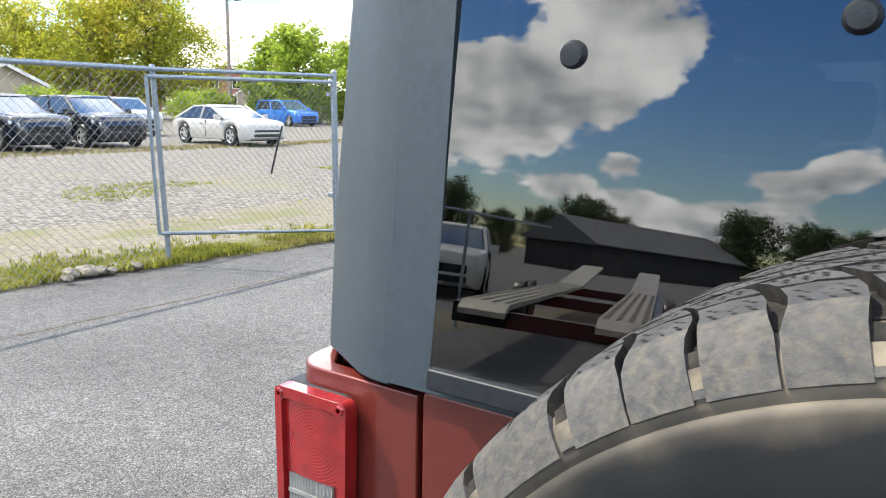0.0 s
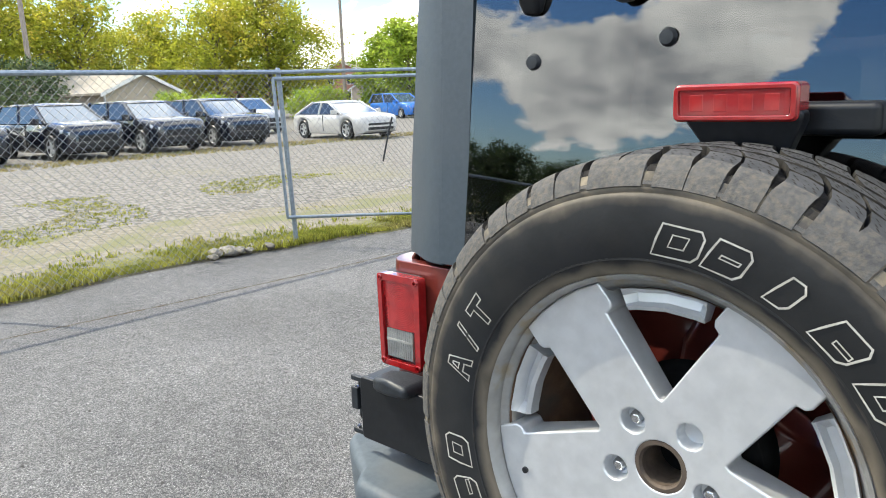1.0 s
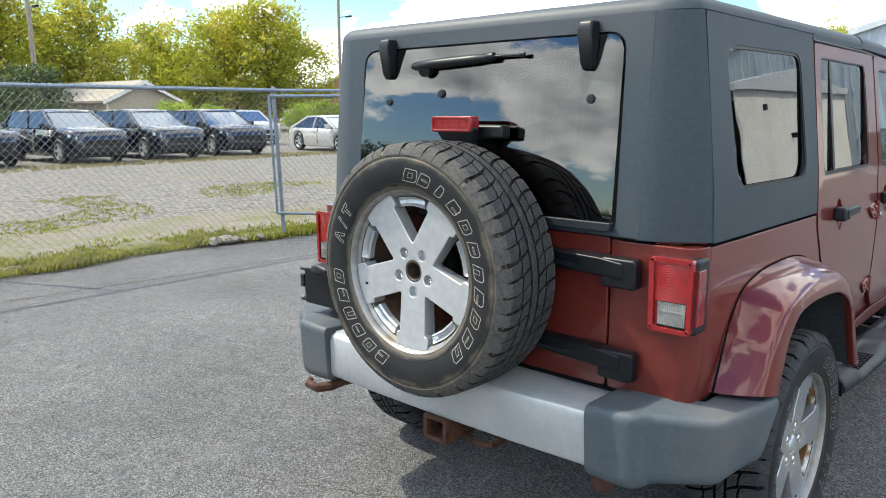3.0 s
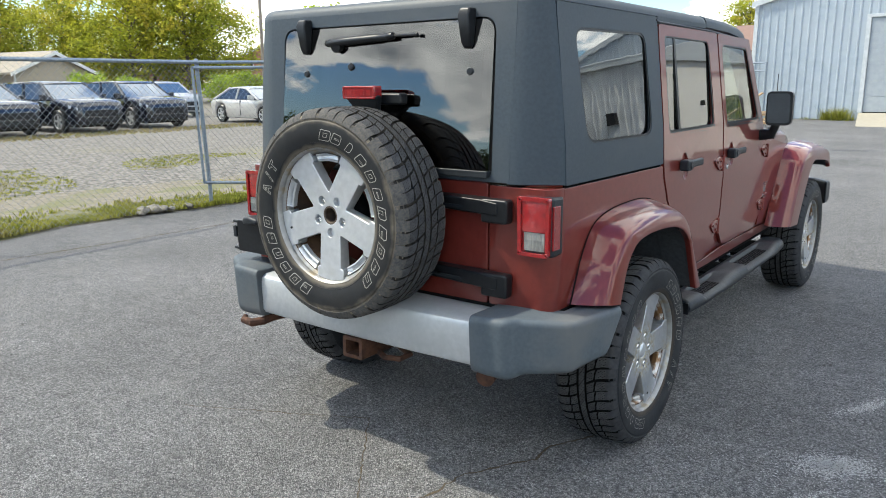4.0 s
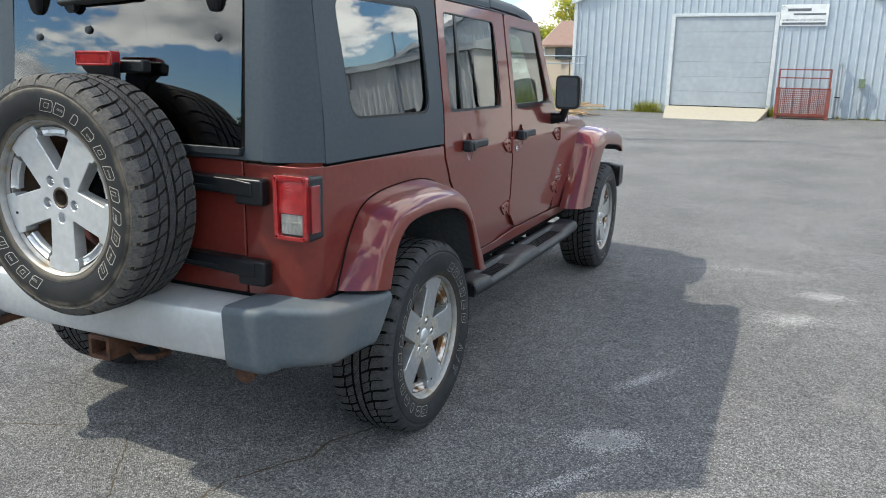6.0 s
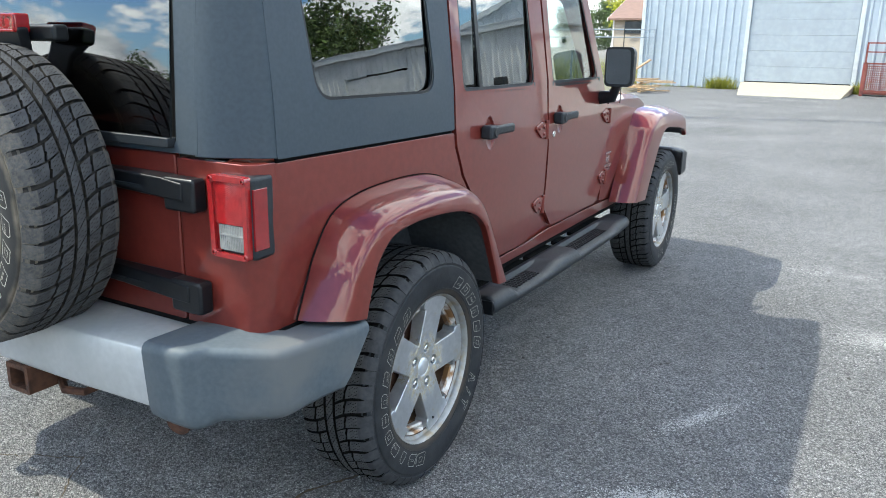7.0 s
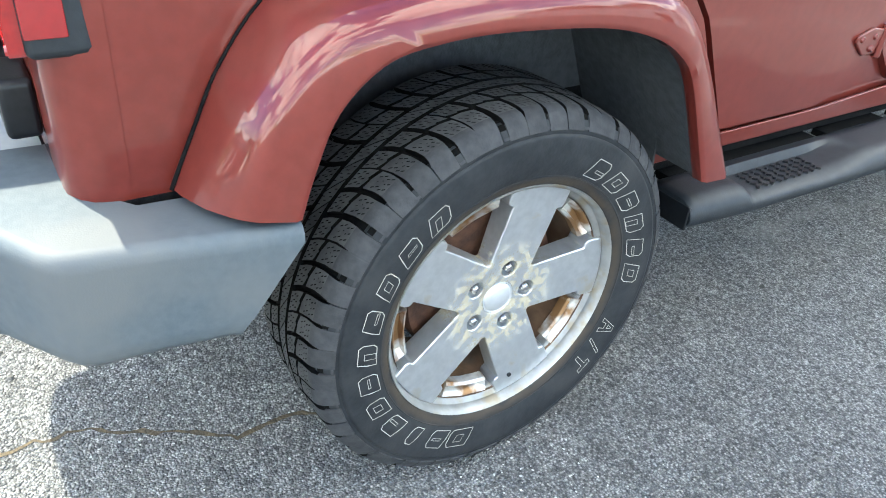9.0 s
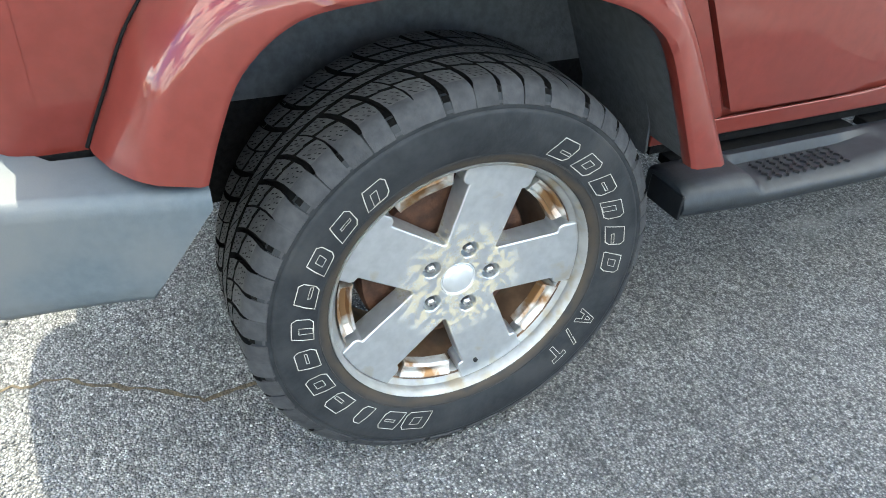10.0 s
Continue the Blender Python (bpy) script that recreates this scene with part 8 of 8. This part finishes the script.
def vehicle(name, label, paint, length, width, height, belt, hood, wb, axle, roof0, roof1, ws, rs, wheel_r, gold=False):
    """A parked car along +x, its nose at x = length/2. roof0, roof1: roof from back to front; ws, rs: feet of the windscreen and the back window."""
    t = thing(name, label, "car", "cars parked in the gravel lot")
    L2, W2 = length / 2, width / 2
    fx = L2 - axle                   # front axle
    rx_ = fx - wb
    arch = wheel_r + 0.055
    tops = [(-L2, belt - 0.34), (-L2 + 0.03, belt - 0.22), (-L2 + 0.10, belt - 0.06), (-L2 + 0.4, belt - 0.01), (rs, belt), (0, belt - 0.01), (ws, belt - 0.02), (ws + 0.35, hood + 0.03), (L2 - 0.75, hood + 0.01),
            (L2 - 0.40, hood - 0.03), (L2 - 0.18, hood - 0.07), (L2 - 0.06, hood - 0.13), (L2, hood - 0.28)]
    wides = [(-L2, 0.74), (-L2 + 0.06, 0.86), (-L2 + 0.2, 0.95), (-L2 + 0.6, 1.0), (0, 1.0), (L2 - 0.8, 0.985), (L2 - 0.40, 0.955), (L2 - 0.18, 0.90), (L2 - 0.06, 0.82), (L2, 0.70)]
    sills = [(-L2, 0.42), (-L2 + 0.10, 0.30), (-L2 + 0.4, 0.23), (L2 - 0.4, 0.22), (L2 - 0.10, 0.25), (L2, 0.33)]

    def along(table, x):
        for (xa, va), (xb, vb) in zip(table, table[1:]):
            if x <= xb:
                return va + (vb - va) * (x - xa) / (xb - xa)
        return table[-1][1]
    xs = {round(x, 3) for x, _ in tops + wides + sills}
    for xw in (fx, rx_):
        xs |= {round(xw + arch * math.cos(radians(a)), 3) for a in range(0, 181, 15)}
        xs |= {round(xw + k * (arch + 0.012), 3) for k in (-1, 1)}
    bm = bmesh.new()
    loops = []
    for x in sorted(xs):
        zb, zt, w = along(sills, x), along(tops, x), W2 * along(wides, x)
        for xw in (fx, rx_):
            if abs(x - xw) < arch:
                zb = max(zb, wheel_r + math.sqrt(arch ** 2 - (x - xw) ** 2) - 0.01)
        h = zt - zb
        half = [(w * 0.94, zb), (w * 0.985, zb + 0.22 * h), (w, zb + 0.52 * h), (w * 0.988, zb + 0.78 * h), (w * 0.955, zt - 0.035), (w * 0.90, zt - 0.004), (w * 0.55, zt + 0.022), (0, zt + 0.03)]
        loops.append([(x, y, z) for y, z in half] + [(x, -y, z) for y, z in half[-2::-1]])
    rings(bm, loops)
    part("body", bm, paint, t, angle=45)
    # added near-black block: the shade under the body and in its arches
    part("underbody", boxed(-L2 + 0.25, L2 - 0.25, -W2 * 0.76, W2 * 0.76, 0.20, hood - 0.20), SHADEFILL, t, "near-black fill under the body")
    # solid near-black core: the cabin's inner shade put into the colour
    bm = bmesh.new()
    g = [(rs, belt - 0.03, W2 * 0.93), (roof0, height - 0.05, W2 * 0.76), (roof1, height - 0.05, W2 * 0.76), (ws, belt - 0.05, W2 * 0.92)]
    V = [[bm.verts.new((x, s * w, z)) for s in (1, -1)] for x, z, w in g]
    for i in range(4):
        j = (i + 1) % 4
        bm.faces.new((V[i][0], V[i][1], V[j][1], V[j][0]))
    for s in (0, 1):
        bm.faces.new([V[i][s] for i in range(4)])
    for v in bm.verts:
        v.co = Vector((v.co.x * 0.985, v.co.y * 0.975, v.co.z - 0.01))
    part("cabin", bm, SHADEFILL, t, "near-black core for the shaded cabin", bevel=0.02)

    def quad(name, pts, label, mat=None):
        bm_ = bmesh.new()
        a_, b_, c_, d_ = [Vector(p) for p in pts]
        nm_ = (b_ - a_).cross(d_ - a_).normalized() * 0.008
        rings(bm_, [[a_, b_, c_, d_], [p + nm_ for p in (a_, b_, c_, d_)]])
        return part(name, bm_, mat or CARGLASS, t, label)
    quad("windscreen", [(ws - 0.03, -W2 * 0.86, belt), (ws - 0.03, W2 * 0.86, belt), (roof1 + 0.06, W2 * 0.70, height - 0.10), (roof1 + 0.06, -W2 * 0.70, height - 0.10)], "windscreen with sky blue in its colour")
    quad("back_window", [(rs + 0.03, -W2 * 0.86, belt), (rs + 0.03, W2 * 0.86, belt), (roof0 - 0.03, W2 * 0.70, height - 0.10), (roof0 - 0.03, -W2 * 0.70, height - 0.10)], "tinted back window", SIDEGLASS)
    xm = (rs + ws) / 2 + 0.05
    xt = (roof0 + roof1) / 2 + 0.1
    for s in (1, -1):
        for (xa, xb), (ya_, yb_) in (((rs + 0.12, xm - 0.06), (roof0 + 0.10, xt - 0.06)), ((xm + 0.06, ws - 0.16), (xt + 0.06, roof1 - 0.04))):
            quad("side_window", [(xa, s * W2 * 0.925, belt - 0.01), (xb, s * W2 * 0.925, belt - 0.01), (yb_, s * W2 * 0.775, height - 0.10), (ya_, s * W2 * 0.775, height - 0.10)], "tinted side window", SIDEGLASS)
    bm = bmesh.new()
    loops = []
    for x, k, z in ((roof0 - 0.10, 0.72, height - 0.10), (roof0 + 0.08, 0.79, height - 0.045), ((roof0 + roof1) / 2, 0.80, height - 0.02), (roof1 - 0.05, 0.79, height - 0.045), (roof1 + 0.10, 0.74, height - 0.10)):
        w = W2 * k
        loops.append([(x, w, z - 0.05), (x, w * 0.96, z), (x, w * 0.5, z + 0.02), (x, -w * 0.5, z + 0.02), (x, -w * 0.96, z), (x, -w, z - 0.05)])
    rings(bm, loops)
    part("roof", bm, paint, t, angle=50)
    for s in (1, -1):
        for xa, za, wa, xb, zb_, wb_ in ((ws, belt - 0.04, 0.925, roof1, height - 0.06, 0.765), (rs, belt - 0.03, 0.935, roof0, height - 0.06, 0.765), ((rs + ws) / 2 + 0.05, belt - 0.03, 0.935, (roof0 + roof1) / 2 + 0.1, height - 0.06, 0.775)):
            bm = bmesh.new()
            tube(bm, [(xa, s * W2 * wa, za), (xb, s * W2 * wb_, zb_)], 0.045, 6)
            part("pillar", bm, paint, t)
        bm = bmesh.new()
        rings(bm, [[(x, s * (W2 + dy), z) for dy, z in ((-0.02, belt - 0.02), (0.20 * k, belt - 0.02), (0.20 * k, belt + 0.16), (-0.02, belt + 0.14))] for x, k in ((ws - 0.35, 1.0), (ws - 0.25, 1.0), (ws - 0.20, 0.6))])
        part("side_mirror", bm, paint, t, bevel=0.02)
        bm = bmesh.new()
        rings(bm, [[(x, s * y0, z0), (x, s * y1, z0), (x, s * y1, z0 + h), (x, s * y0, z0 + h)] for x, y0, y1, z0, h in ((L2 - 0.36, W2 * 0.70, W2 * 0.955, hood - 0.27, 0.10), (L2 - 0.055, W2 * 0.46, W2 * 0.815, hood - 0.34, 0.09))])
        part("headlamp", bm, LIGHTLENS, t, "clear headlamp", bevel=0.01)
        for xw in (fx, rx_):
            bm = bmesh.new()
            lathe(bm, [(0.19, 0.07), (0.21, 0.085), (wheel_r - 0.03, 0.10), (wheel_r, 0.07), (wheel_r, -0.07), (wheel_r - 0.03, -0.10), (0.19, -0.09)], 28)
            wh = part("wheel", bm, BLACK, t, "black tyre")
            wh.matrix_basis = pose(xw, s * (W2 - 0.10), wheel_r, 0, 0, 90 * s)
            bm = bmesh.new()
            rr = wheel_r * 0.64
            lathe(bm, [(0.0, 0.02), (rr - 0.03, 0.02), (rr - 0.025, 0.085), (rr, 0.092), (rr, 0.0)], 24)
            part("rim", bm, RIMDARK, wh, "dark wheel rim")
            bm = bmesh.new()
            for k in range(5):
                m_ = Matrix.Rotation(radians(72 * k + 10), 4, "X")
                box(bm, 0.045, 0.085, -0.032, 0.032, 0.0, rr - 0.005, m=m_)
            lathe(bm, [(rr - 0.022, 0.086), (rr - 0.012, 0.096), (rr + 0.004, 0.094)], 24)
            part("rim_spokes", bm, RIMPALE, wh, "pale silver spokes")
    low_car = height < 1.6
    part("grille", boxed(L2 - 0.10, L2 + 0.006, -W2 * 0.60, W2 * 0.60, hood - (0.42 if low_car else 0.54), hood - (0.33 if low_car else 0.34)), BLACK, t, "black front grille", bevel=0.02)
    part("lower_grille", boxed(L2 - 0.10, L2 + 0.005, -W2 * 0.62, W2 * 0.62, 0.34, 0.46 if low_car else 0.50), BLACK, t, bevel=0.02)
    part("door_seam", boxed(-0.012, 0.012, -W2 * 1.002, W2 * 1.002, 0.32, belt - 0.05), SHADEFILL, t, "dark door seam")
    for s in (1, -1):
        part("door_handle", boxed(-0.35, -0.17, min(s * (W2 - 0.02), s * (W2 + 0.02)), max(s * (W2 - 0.02), s * (W2 + 0.02)), belt - 0.17, belt - 0.13), paint, t)
    if gold:
        part("door_stripe", boxed(-0.2, 0.25, -W2 - 0.006, -W2 + 0.01, 0.35, belt - 0.12), material("gold_stripe", (0.45, 0.36, 0.20), rough=0.5), t, "gold stripe on the door")
    return t


suv = vehicle("dark_suv", "dark navy sport utility vehicle with tinted windows", NAVY, 5.0, 1.98, 1.70, 1.10, 1.09, 2.98, 0.95, -1.95, 0.30, 1.25, -2.36, 0.385)
spots = [(-24.7, 7.75, 4), (-24.75, 10.55, 3), (-25.0, 13.45, -2), (-30.2, 6.3, 2), (-25.0, 4.6, 6), (-24.6, 1.5, 2), (-24.6, -1.6, 2)]
for i, (x, y, a) in enumerate(spots):
    m = pose(x, y, -0.10, 0, 0, a)
    if i == 0:
        suv.matrix_basis = m
    else:
        copy_thing(suv, m)
suv2 = vehicle("silver_suv", "pale silver sport utility vehicle with tinted windows", SILVERCAR, 5.0, 1.98, 1.70, 1.10, 1.09, 2.98, 0.95, -1.95, 0.30, 1.25, -2.36, 0.385)
suv2.matrix_basis = pose(-31.8, 19.2, -0.10, 0, 0, -8)
sedan = vehicle("white_sedan", "white four-door sedan parked on the gravel", WHITECAR, 4.9, 1.90, 1.45, 0.95, 0.93, 2.98, 0.93, -0.95, 0.12, 1.20, -2.02, 0.36)
sedan.matrix_basis = pose(-22.75, 17.75, -0.10, 0, 0, -6)
van = vehicle("blue_minivan", "bright blue minivan parked near the trees", BLUECAR, 5.1, 2.0, 1.75, 1.10, 1.05, 3.0, 0.95, -2.2, 0.2, 1.35, -2.45, 0.34)
van.matrix_basis = pose(-38.6, 36.3, -0.10, 0, 0, -10)
white_suv = vehicle("white_suv", "white sport utility vehicle behind the yard", WHITECAR, 5.0, 1.98, 1.70, 1.10, 1.09, 2.98, 0.95, -1.95, 0.30, 1.25, -2.36, 0.385)
white_suv.matrix_basis = pose(-10.2, -15.8, 0.0, 0, 0, 62)
